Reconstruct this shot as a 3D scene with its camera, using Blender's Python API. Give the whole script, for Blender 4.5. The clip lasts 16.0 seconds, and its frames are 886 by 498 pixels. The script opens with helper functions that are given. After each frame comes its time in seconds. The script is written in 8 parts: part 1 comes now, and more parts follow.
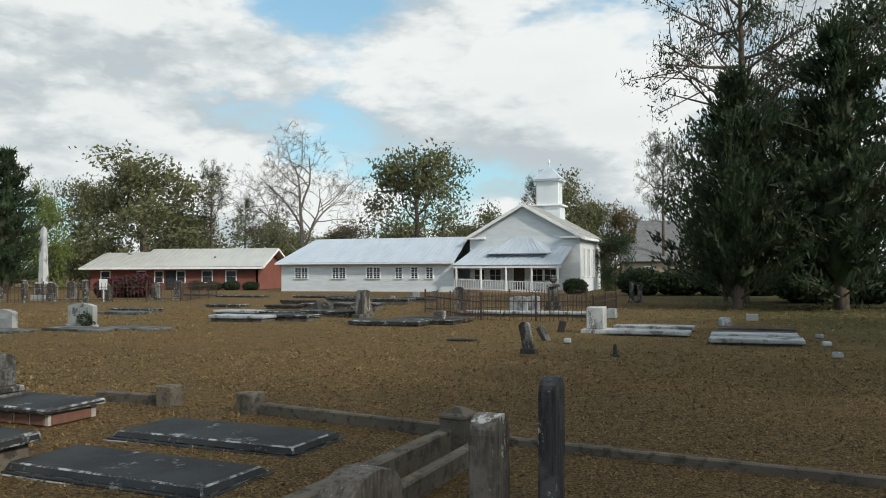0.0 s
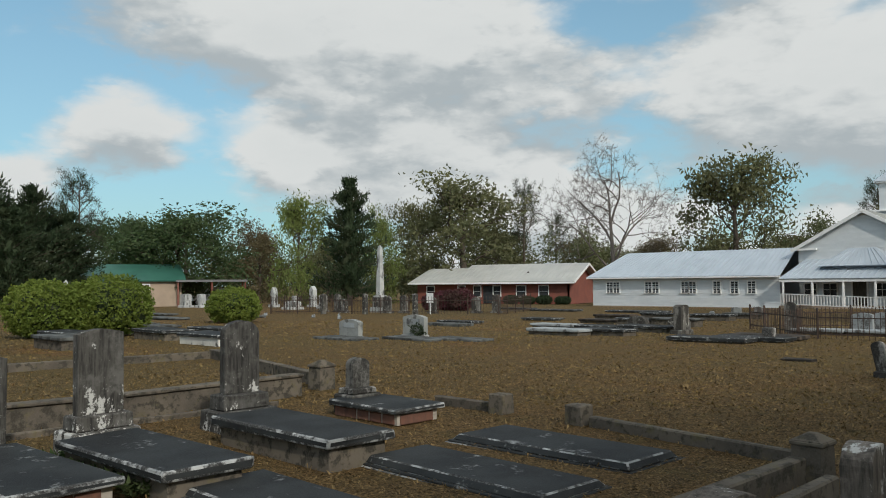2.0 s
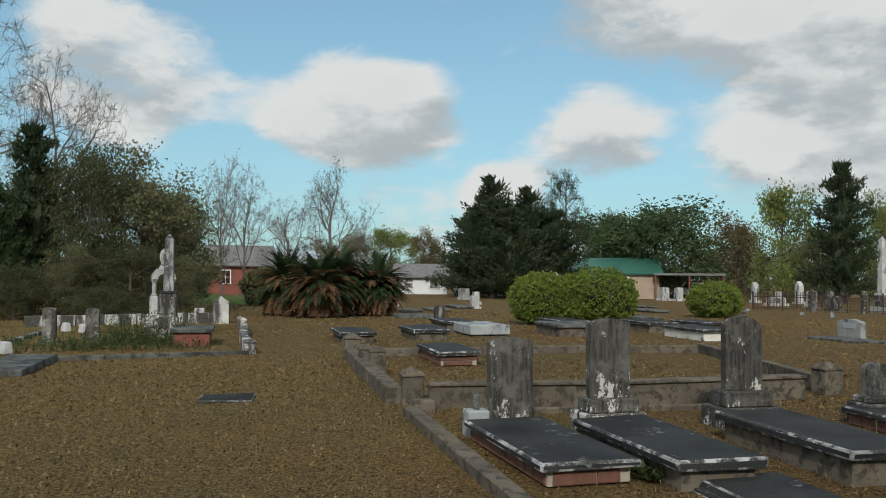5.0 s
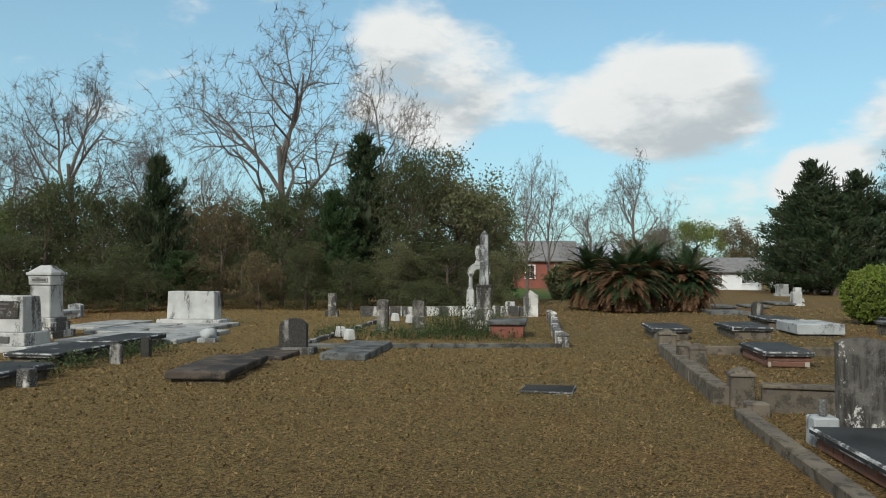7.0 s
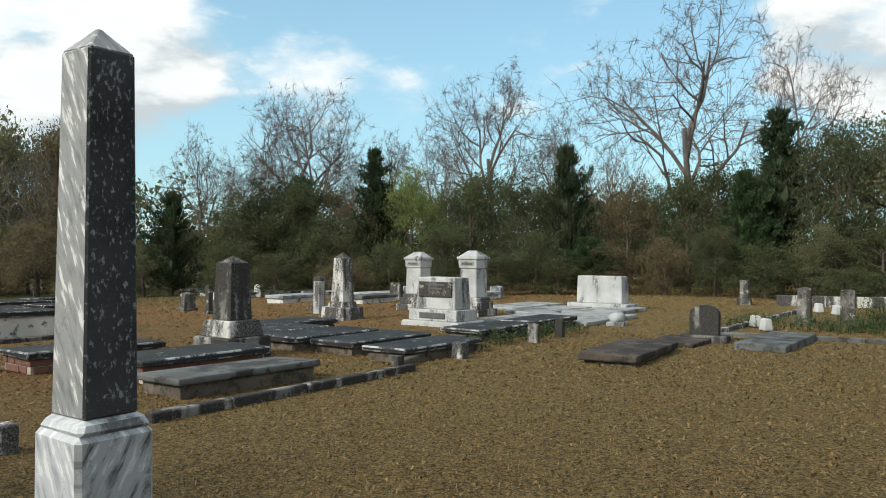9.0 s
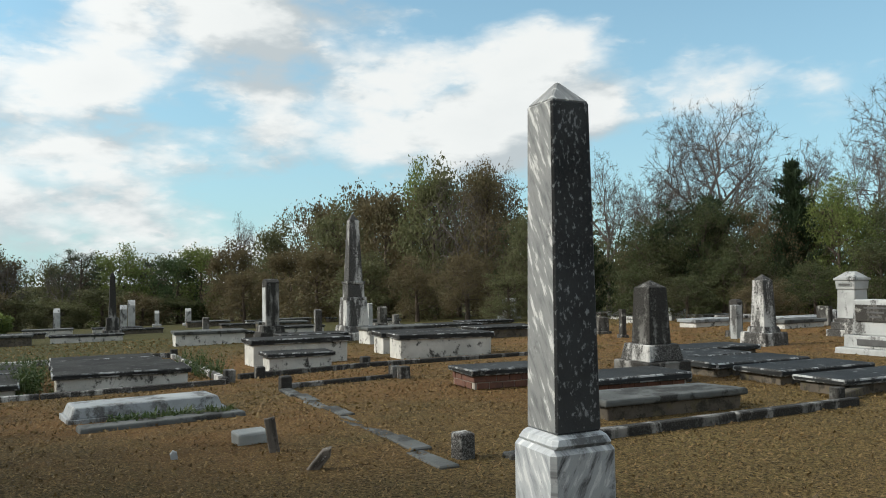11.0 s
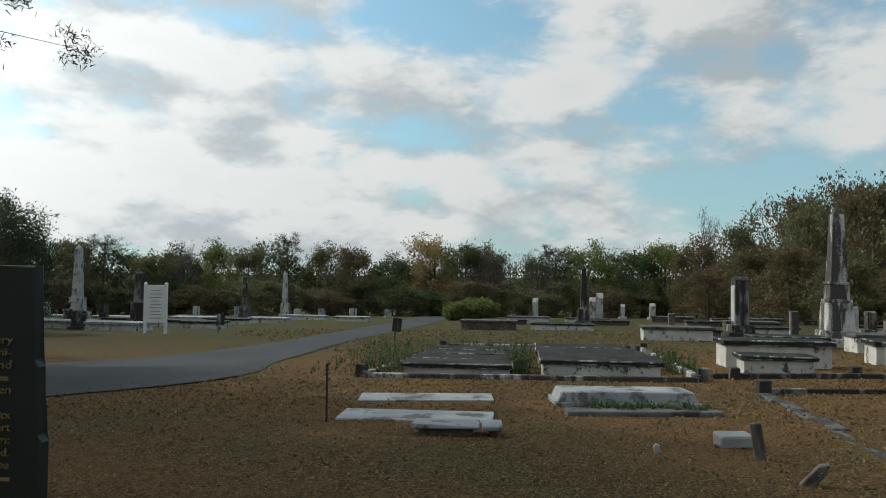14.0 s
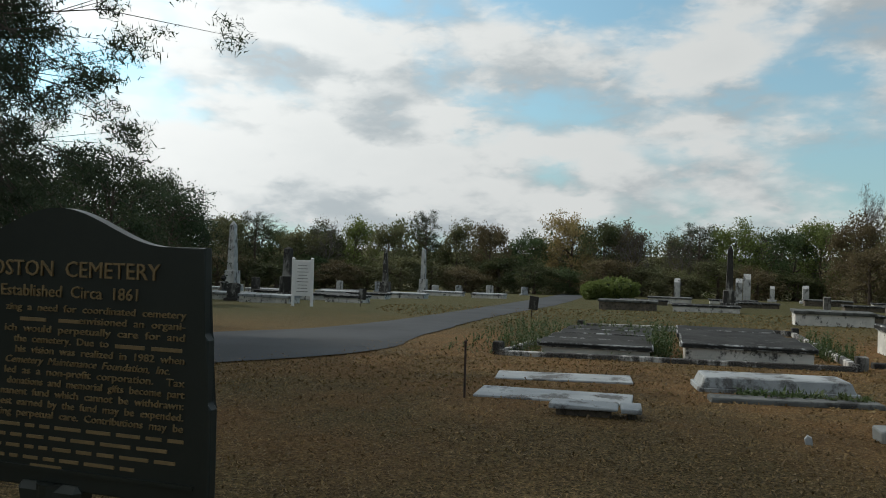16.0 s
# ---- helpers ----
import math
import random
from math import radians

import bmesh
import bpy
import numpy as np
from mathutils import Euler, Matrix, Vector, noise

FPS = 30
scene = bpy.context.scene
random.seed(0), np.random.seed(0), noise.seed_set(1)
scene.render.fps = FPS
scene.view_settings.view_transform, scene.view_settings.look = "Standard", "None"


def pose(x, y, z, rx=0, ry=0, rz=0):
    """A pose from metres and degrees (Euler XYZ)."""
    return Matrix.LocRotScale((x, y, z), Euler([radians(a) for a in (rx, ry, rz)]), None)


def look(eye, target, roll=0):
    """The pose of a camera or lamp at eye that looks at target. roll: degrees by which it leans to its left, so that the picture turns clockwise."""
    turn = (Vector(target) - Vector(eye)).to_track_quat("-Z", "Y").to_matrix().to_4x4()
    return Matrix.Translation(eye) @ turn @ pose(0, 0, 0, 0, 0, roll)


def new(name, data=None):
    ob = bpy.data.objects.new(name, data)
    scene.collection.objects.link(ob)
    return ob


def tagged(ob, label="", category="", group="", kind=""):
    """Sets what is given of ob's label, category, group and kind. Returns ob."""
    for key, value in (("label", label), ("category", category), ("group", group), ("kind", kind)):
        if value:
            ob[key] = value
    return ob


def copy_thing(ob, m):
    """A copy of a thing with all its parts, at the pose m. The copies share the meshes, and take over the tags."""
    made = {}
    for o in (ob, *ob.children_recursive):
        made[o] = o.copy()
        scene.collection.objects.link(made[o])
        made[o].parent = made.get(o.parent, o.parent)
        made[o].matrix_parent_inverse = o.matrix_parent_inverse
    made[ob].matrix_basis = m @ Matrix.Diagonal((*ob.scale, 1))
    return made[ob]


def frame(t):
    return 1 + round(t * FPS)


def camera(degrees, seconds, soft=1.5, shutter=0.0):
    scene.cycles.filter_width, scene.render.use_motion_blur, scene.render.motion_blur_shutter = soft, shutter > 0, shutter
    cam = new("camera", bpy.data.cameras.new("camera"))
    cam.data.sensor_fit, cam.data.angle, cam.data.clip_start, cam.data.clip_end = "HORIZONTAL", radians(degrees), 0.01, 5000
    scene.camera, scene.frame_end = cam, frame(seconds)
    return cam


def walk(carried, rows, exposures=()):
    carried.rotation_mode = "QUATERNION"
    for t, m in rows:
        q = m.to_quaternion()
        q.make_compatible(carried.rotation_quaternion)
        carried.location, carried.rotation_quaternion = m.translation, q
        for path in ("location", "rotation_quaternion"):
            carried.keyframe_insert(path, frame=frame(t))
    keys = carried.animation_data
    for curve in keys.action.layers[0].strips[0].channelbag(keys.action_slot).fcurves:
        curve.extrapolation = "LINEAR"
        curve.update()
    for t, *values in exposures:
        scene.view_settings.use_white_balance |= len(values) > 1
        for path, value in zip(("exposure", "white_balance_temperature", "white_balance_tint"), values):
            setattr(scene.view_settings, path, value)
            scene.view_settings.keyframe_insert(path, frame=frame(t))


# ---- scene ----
cam = camera(58.0, 16.0, 1.0)
PATH = [
    (0, (0.110, -0.169, 1.680), (-0.0959, 1.8203, 1.7260), -0.26),
    (0.5, (0.070, -0.138, 1.684), (-0.2533, 1.8342, 1.7673), -1.01),
    (1, (0.003, -0.130, 1.672), (-0.5760, 1.7827, 1.7591), -0.76),
    (1.5, (-0.048, -0.145, 1.664), (-0.7832, 1.7123, 1.7519), -0.58),
    (2, (-0.101, -0.148, 1.651), (-1.0327, 1.6197, 1.7386), -0.43),
    (2.5, (-0.135, -0.190, 1.655), (-1.2412, 1.4744, 1.7446), -0.20),
    (3, (-0.170, -0.212, 1.651), (-1.4301, 1.3374, 1.7475), 0.09),
    (5.5, (-0.275, -0.445, 1.655), (-2.1121, 0.3423, 1.7226), 0.33),
    (6, (-0.301, -0.485, 1.648), (-2.2085, 0.1121, 1.7161), 0.29),
    (6.5, (-0.332, -0.526, 1.643), (-2.2781, -0.0690, 1.7062), 0.42),
    (7, (-0.368, -0.611, 1.640), (-2.3484, -0.3372, 1.6936), 0.35),
    (7.5, (-0.430, -0.673, 1.628), (-2.4295, -0.6754, 1.6517), 0.18),
    (8, (-0.445, -0.678, 1.640), (-2.4311, -0.9098, 1.6567), 0.27),
    (8.5, (-0.440, -0.689, 1.629), (-2.3948, -1.1095, 1.6465), 0.50),
    (9, (-0.450, -0.715, 1.613), (-2.3235, -1.4137, 1.6250), 0.44),
    (9.5, (-0.416, -0.760, 1.619), (-2.1518, -1.7534, 1.6366), -0.43),
    (12, (-0.199, -0.820, 1.644), (-1.2005, -2.5490, 1.7359), 0.15),
    (12.5, (-0.184, -0.861, 1.650), (-0.9783, -2.6945, 1.7383), 0.52),
    (13, (-0.160, -0.878, 1.640), (-0.7618, -2.7838, 1.7207), 0.84),
    (13.5, (-0.123, -0.896, 1.639), (-0.5813, -2.8414, 1.7168), 1.03),
    (14, (-0.094, -0.883, 1.642), (-0.3998, -2.8587, 1.7047), 0.80),
    (14.5, (-0.090, -0.896, 1.653), (-0.3017, -2.8847, 1.6798), 0.38),
    (15, (-0.069, -0.878, 1.661), (-0.1953, -2.8740, 1.6749), 0.88),
    (15.5, (-0.059, -0.879, 1.662), (-0.0703, -2.8788, 1.6495), 1.41),
    (16, (-0.073, -0.856, 1.664), (-0.0400, -2.8555, 1.6635), 1.42),
]
walk(cam, [(t, look(eye, target, roll)) for t, eye, target, roll in PATH], [(0, -0.1), (1, -0.35), (2.5, -0.45), (6, -0.35), (8, 0.0), (9.5, 0.12), (12, -0.29), (13, -0.42), (14, -0.48), (16, -0.55)])

# ---- sky, sun and exposure ----
SUN_EL, SUN_WAY = 34.0, Vector((0.80, -0.60))
world = bpy.data.worlds.new("sky")
scene.world = world
world.use_nodes = True


class Nodes:
    """A short way to write node trees."""

    def __init__(self, tree):
        self.tree = tree

    def add(self, kind, *links, **values):
        n = self.tree.nodes.new(kind)
        for k, v in values.items():
            set_kind(n, k, v)
        for sock, source in links:
            self.tree.links.new(source, n.inputs[sock])
        return n

    def link(self, a, b):
        self.tree.links.new(a, b)

    def math(self, op, a, b=0.0, c=None):
        n = self.tree.nodes.new("ShaderNodeMath")
        n.operation = op
        for i, v in enumerate((a, b, c)):
            if v is None:
                continue
            if isinstance(v, (int, float)):
                n.inputs[i].default_value = v
            else:
                self.tree.links.new(v, n.inputs[i])
        return n.outputs[0]

    def noise(self, vec, scale, detail=4.0, rough=0.55):
        n = self.tree.nodes.new("ShaderNodeTexNoise")
        n.inputs["Scale"].default_value, n.inputs["Detail"].default_value, n.inputs["Roughness"].default_value = scale, detail, rough
        self.tree.links.new(vec, n.inputs["Vector"])
        return n.outputs["Fac"]

    def ramp(self, fac, *stops):
        n = self.tree.nodes.new("ShaderNodeValToRGB")
        e = n.color_ramp.elements
        while len(e) < len(stops):
            e.new(0.5)
        for el, (p, c) in zip(e, stops):
            el.position, el.color = p, (*c, 1) if len(c) == 3 else c
        self.tree.links.new(fac, n.inputs[0])
        return n.outputs[0]

    def step(self, fac, lo, hi):
        n = self.tree.nodes.new("ShaderNodeMapRange")
        n.interpolation_type = "SMOOTHSTEP"
        n.inputs["From Min"].default_value, n.inputs["From Max"].default_value = lo, hi
        self.tree.links.new(fac, n.inputs["Value"])
        return n.outputs[0]

    def mix(self, fac, a, b):
        n = self.tree.nodes.new("ShaderNodeMix")
        n.data_type = "RGBA"
        for i, v in ((0, fac), (6, a), (7, b)):
            if isinstance(v, (int, float)):
                n.inputs[i].default_value = v
            elif isinstance(v, tuple):
                n.inputs[i].default_value = (*v, 1)
            else:
                self.tree.links.new(v, n.inputs[i])
        return n.outputs[2]


def set_kind(n, k, v):
    if k == "operation":
        n.operation = v
    elif k == "sky_type":
        n.sky_type = v


wn = Nodes(world.node_tree)
world.node_tree.nodes.clear()
sky = wn.add("ShaderNodeTexSky", sky_type="NISHITA")
sky.sun_disc, sky.sun_elevation, sky.sun_rotation = False, radians(SUN_EL), math.atan2(SUN_WAY.x, SUN_WAY.y)
sky.air_density, sky.dust_density, sky.ozone_density = 1.0, 1.2, 1.5
coord = wn.add("ShaderNodeTexCoord")
sep = wn.add("ShaderNodeSeparateXYZ", ("Vector", coord.outputs["Generated"]))
# cloud cover: closed to the north, open blue to the west with single heaped clouds, broken to the south
puff = wn.add("ShaderNodeVectorMath", ("Vector", coord.outputs["Generated"]), operation="MULTIPLY")
puff.inputs[1].default_value = (1.0, 1.0, 2.3)
west = wn.math("MAXIMUM", wn.math("ADD", wn.math("MULTIPLY", sep.outputs[0], -0.97), wn.math("MULTIPLY", sep.outputs[1], 0.24)), 0.0)
open_south = wn.math("MULTIPLY", wn.math("MAXIMUM", wn.math("MULTIPLY", sep.outputs[1], -1.0), 0.0), 0.10)
cover = wn.math("SUBTRACT", wn.math("SUBTRACT", 0.70, open_south), wn.math("MULTIPLY", wn.math("POWER", west, 1.4), 0.33))
# heaped clouds: bearing from north, height, half width, half height in degrees, weight
tone = 0.0
for bearing, height, wide, high, weight in ((-82.5, 14.0, 7.0, 5.2, 0.34), (-66.6, 11.7, 8.0, 3.6, 0.31), (-51.0, 10.2, 5.5, 3.2, 0.25), (-56.3, 6.0, 3.4, 2.4, 0.25), (-47.0, 17.5, 11.0, 3.6, 0.17), (-30.0, 13.0, 13.0, 7.5, 0.20), (-128.0, 12.0, 15.0, 5.5, 0.15), (-148.0, 17.0, 8.0, 5.0, 0.13), (-116.0, 20.0, 10.0, 3.0, -0.10), (-156.0, 14.0, 4.5, 5.0, -0.13), (-174.0, 17.5, 4.5, 3.0, -0.12), (-15.0, 18.5, 6.0, 2.2, -0.16)):
    b = radians(bearing)
    across = wn.add("ShaderNodeVectorMath", ("Vector", coord.outputs["Generated"]), operation="DOT_PRODUCT")
    across.inputs[1].default_value = (math.cos(b) / radians(wide), -math.sin(b) / radians(wide), 0)
    ahead = wn.add("ShaderNodeVectorMath", ("Vector", coord.outputs["Generated"]), operation="DOT_PRODUCT")
    ahead.inputs[1].default_value = (math.sin(b), math.cos(b), 0)
    above = wn.math("MULTIPLY_ADD", sep.outputs[2], 1 / radians(high), -math.sin(radians(height)) / radians(high))
    off = wn.math("ADD", wn.math("POWER", wn.math("ABSOLUTE", across.outputs["Value"]), 2.0), wn.math("POWER", wn.math("ABSOLUTE", above), 2.0))
    heap = wn.math("MULTIPLY", wn.step(off, 1.7, 0.0), wn.step(ahead.outputs["Value"], 0.0, 0.2))
    cover = wn.math("ADD", cover, wn.math("MULTIPLY", heap, weight))
    if weight > 0:
        tone = wn.math("ADD", wn.math("MULTIPLY", wn.math("MULTIPLY", heap, above), weight), tone)
sun_dir = Vector((SUN_WAY.normalized().x * math.cos(radians(SUN_EL)), SUN_WAY.normalized().y * math.cos(radians(SUN_EL)), math.sin(radians(SUN_EL))))


def billows(shift):
    """Heaped cloud density, its puffs in three sizes."""
    at = wn.add("ShaderNodeVectorMath", ("Vector", puff.outputs[0]), operation="ADD")
    at.inputs[1].default_value = shift
    total = wn.noise(at.outputs[0], 3.1, 7.0, 0.50)
    for scale, weight in ((9.0, 0.15), (21.0, 0.07)):
        v = wn.tree.nodes.new("ShaderNodeTexVoronoi")
        v.feature = "SMOOTH_F1"
        v.inputs["Scale"].default_value, v.inputs["Smoothness"].default_value = scale, 0.6
        wob = wn.add("ShaderNodeVectorMath", (0, at.outputs[0]), (1, wn.math("MULTIPLY", wn.noise(at.outputs[0], scale, 4.0), 0.16)), operation="ADD")
        wn.link(wob.outputs[0], v.inputs["Vector"])
        total = wn.math("ADD", total, wn.math("MULTIPLY", wn.math("SUBTRACT", 0.45, v.outputs["Distance"]), weight))
    return total


body = billows((0.0, 0.0, 0.0))
mask = wn.step(wn.math("ADD", wn.math("SUBTRACT", body, 0.5), wn.math("SUBTRACT", cover, 0.5)), -0.05, 0.13)
toward = billows((0.035 * SUN_WAY.x, 0.035 * SUN_WAY.y, 0.11))
lit = wn.step(wn.math("ADD", wn.math("SUBTRACT", body, toward), wn.math("MULTIPLY", tone, 0.75)), -0.12, 0.07)
core = wn.step(wn.math("ADD", body, cover), 1.10, 1.42)
cloud = wn.mix(lit, (0.55, 0.615, 0.645), (0.92, 0.95, 0.94))
cloud = wn.mix(wn.math("MULTIPLY", core, 0.18), cloud, (0.57, 0.64, 0.665))
near_sun = wn.add("ShaderNodeVectorMath", ("Vector", coord.outputs["Generated"]), operation="DOT_PRODUCT")
near_sun.inputs[1].default_value = sun_dir
glow = wn.math("POWER", wn.math("MAXIMUM", near_sun.outputs["Value"], 0.0), 4.0)
south = wn.math("ADD", wn.math("MULTIPLY_ADD", wn.math("MAXIMUM", wn.math("MULTIPLY", sep.outputs[1], -1.0), 0.0), 0.0, 1.02), wn.math("MULTIPLY", glow, 1.35))
blue = wn.add("ShaderNodeVectorMath", ("Vector", sky.outputs[0]), operation="MULTIPLY")
blue.inputs[1].default_value = (0.115, 0.170, 0.172)
hazy = wn.mix(wn.math("SUBTRACT", 0.66, wn.math("MULTIPLY", sep.outputs[2], 1.0)), blue.outputs[0], (0.52, 0.76, 0.85))
mixed = wn.mix(mask, hazy, cloud)
back = wn.add("ShaderNodeBackground", ("Color", mixed))
wn.link(south, back.inputs["Strength"])
wout = wn.add("ShaderNodeOutputWorld", ("Surface", back.outputs[0]))

sun_data = bpy.data.lights.new("sun", "SUN")
sun_data.energy, sun_data.angle, sun_data.color = 3.3, radians(2.0), (1.0, 0.93, 0.82)
sun = new("sun", sun_data)
flat_way = SUN_WAY.normalized() * math.cos(radians(SUN_EL))
sun.matrix_world = look((0, 0, 60), (-flat_way.x, -flat_way.y, 60 - math.sin(radians(SUN_EL))))


# ---- materials ----
def material(name):
    m = bpy.data.materials.new(name)
    m.use_nodes = True
    m.node_tree.nodes.clear()
    n = Nodes(m.node_tree)
    bsdf = n.add("ShaderNodeBsdfPrincipled")
    n.add("ShaderNodeOutputMaterial", ("Surface", bsdf.outputs[0]))
    return m, n, bsdf


def place(n, world_space=False, stretch=(1, 1, 1)):
    """Object coordinates, shifted for each object."""
    tc = n.add("ShaderNodeTexCoord")
    if world_space:
        geo = n.add("ShaderNodeNewGeometry")
        src = geo.outputs["Position"]
    else:
        info = n.add("ShaderNodeObjectInfo")
        src = n.add("ShaderNodeVectorMath", (0, tc.outputs["Object"]), (1, n.math("MULTIPLY", info.outputs["Random"], 37.0)), operation="ADD").outputs[0]
    if stretch != (1, 1, 1):
        mul = n.add("ShaderNodeVectorMath", (0, src), operation="MULTIPLY")
        mul.inputs[1].default_value = stretch
        src = mul.outputs[0]
    return src


def relief(n, bsdf, height, strength, distance=0.01):
    b = n.add("ShaderNodeBump", ("Height", height))
    b.inputs["Strength"].default_value, b.inputs["Distance"].default_value = strength, distance
    n.link(b.outputs[0], bsdf.inputs["Normal"])


def stone(name, light, mid, stain, amount=0.5, rough=0.75, grain=70, streak=0.45, blotch=2.6, moss=None, vein=False):
    """Weathered stone: two tones, running stains of a shape of their own, fine grain."""
    m, n, bsdf = material(name)
    v, run = place(n), place(n, stretch=(1, 1, streak))
    tone = n.mix(n.step(n.noise(v, 1.7, 5), 0.35, 0.65), light, mid)
    if vein:
        turn = n.add("ShaderNodeMapping", ("Vector", v))
        turn.inputs["Rotation"].default_value, turn.inputs["Scale"].default_value = (radians(32), radians(-38), 0), (15, 15, 1.7)
        band = n.noise(turn.outputs[0], 1.0, 6, 0.66)
        tone = n.mix(n.step(band, 0.44, 0.60), tone, (0.11, 0.12, 0.128))
        soot = n.step(n.math("ADD", n.noise(run, 2.0, 7, 0.6), n.math("MULTIPLY", n.noise(v, 40, 3, 0.7), 0.35)), 0.60, 0.78)
        tone = n.mix(n.math("MULTIPLY", soot, 0.8), tone, (0.06, 0.062, 0.06))
    mask = n.step(n.math("ADD", n.noise(run, blotch, 8, 0.62), n.math("MULTIPLY", n.noise(v, 23, 4, 0.6), 0.22)), 0.80 - amount * 0.52, 0.92 - amount * 0.52)
    col = n.mix(mask, tone, stain)
    if moss:
        col = n.mix(n.math("MULTIPLY", n.step(n.noise(v, 5.3, 7, 0.65), 0.55, 0.68), 0.8), col, moss)
    speck = n.noise(v, grain, 3, 0.7)
    col = n.mix(n.math("MULTIPLY", n.step(speck, 0.42, 0.72), 0.30), col, tuple(min(1, c * 1.45 + 0.03) for c in mid))
    n.link(col, bsdf.inputs["Base Color"])
    bsdf.inputs["Roughness"].default_value = rough
    bsdf.inputs["Specular IOR Level"].default_value = 0.18
    relief(n, bsdf, n.math("ADD", speck, n.math("MULTIPLY", mask, 0.4)), 0.35, 0.006)
    return m


def plain(name, a, b, rough=0.6, metal=0.0, scale=3.0, fine=40.0, bump=0.15, stretch=(1, 1, 1)):
    m, n, bsdf = material(name)
    v = place(n, stretch=stretch)
    f = n.noise(v, fine, 3, 0.65)
    col = n.mix(n.math("ADD", n.math("MULTIPLY", n.step(n.noise(v, scale, 6, 0.6), 0.3, 0.7), 0.7), n.math("MULTIPLY", f, 0.3)), a, b)
    n.link(col, bsdf.inputs["Base Color"])
    bsdf.inputs["Roughness"].default_value, bsdf.inputs["Metallic"].default_value = rough, metal
    bsdf.inputs["Specular IOR Level"].default_value = 0.1 if rough > 0.9 else 0.5
    relief(n, bsdf, f, bump, 0.004)
    return m


def leaf(name, a, b, c, through_light=0.38):
    """Foliage: hue varies from leaf to leaf and from tree to tree."""
    m, n, bsdf = material(name)
    geo, info = n.add("ShaderNodeNewGeometry"), n.add("ShaderNodeObjectInfo")
    col = n.mix(geo.outputs["Random Per Island"], a, b)
    col = n.mix(n.math("MULTIPLY", n.step(n.noise(place(n, True), 0.5, 3), 0.45, 0.7), 0.55), col, c)
    col = n.mix(n.math("MULTIPLY", info.outputs["Random"], 0.25), col, tuple(x * 0.55 for x in a))
    n.link(col, bsdf.inputs["Base Color"])
    bsdf.inputs["Roughness"].default_value = 0.62
    bsdf.inputs["Specular IOR Level"].default_value = 0.25
    bsdf.inputs["Subsurface Weight"].default_value = 0.0
    thin = n.add("ShaderNodeBsdfTranslucent", ("Color", col))
    both = n.add("ShaderNodeMixShader", (1, bsdf.outputs[0]), (2, thin.outputs[0]))
    both.inputs[0].default_value = through_light
    for node in m.node_tree.nodes:
        if node.type == "OUTPUT_MATERIAL":
            n.link(both.outputs[0], node.inputs[0])
    return m


def marble(name, base, dark, white, amount, soot=0.3):
    """Marble with steep slanting veins, and soot in runs."""
    m, n, bsdf = material(name)
    v = place(n)
    q = n.add("ShaderNodeSeparateXYZ", ("Vector", v))
    x, y, z = q.outputs[0], q.outputs[1], q.outputs[2]
    flat = n.math("ADD", x, y)
    across = n.math("ADD", n.math("MULTIPLY", flat, 0.88), n.math("MULTIPLY", z, 0.47))
    along = n.math("SUBTRACT", n.math("MULTIPLY", flat, 0.47), n.math("MULTIPLY", z, 0.88))
    lay = n.add("ShaderNodeCombineXYZ", ("X", n.math("MULTIPLY", across, 34.0)), ("Y", n.math("MULTIPLY", along, 6.0)))
    band = n.noise(lay.outputs[0], 1.0, 6, 0.62)
    tone = n.mix(n.step(band, 0.30, 0.52), dark, base)
    tone = n.mix(n.step(band, 0.62 - amount * 0.16, 0.70 - amount * 0.16), tone, white)
    run = place(n, stretch=(1, 1, 0.3))
    dirt = n.step(n.math("ADD", n.noise(run, 4.0, 7, 0.62), n.math("MULTIPLY", n.noise(v, 60, 3, 0.7), 0.25)), 0.86 - soot * 0.5, 0.98 - soot * 0.5)
    col = n.mix(n.math("MULTIPLY", dirt, 0.85), tone, (0.045, 0.046, 0.046))
    n.link(col, bsdf.inputs["Base Color"])
    bsdf.inputs["Roughness"].default_value = 0.6
    bsdf.inputs["Specular IOR Level"].default_value = 0.3
    relief(n, bsdf, n.noise(v, 90, 3, 0.7), 0.25, 0.004)
    return m


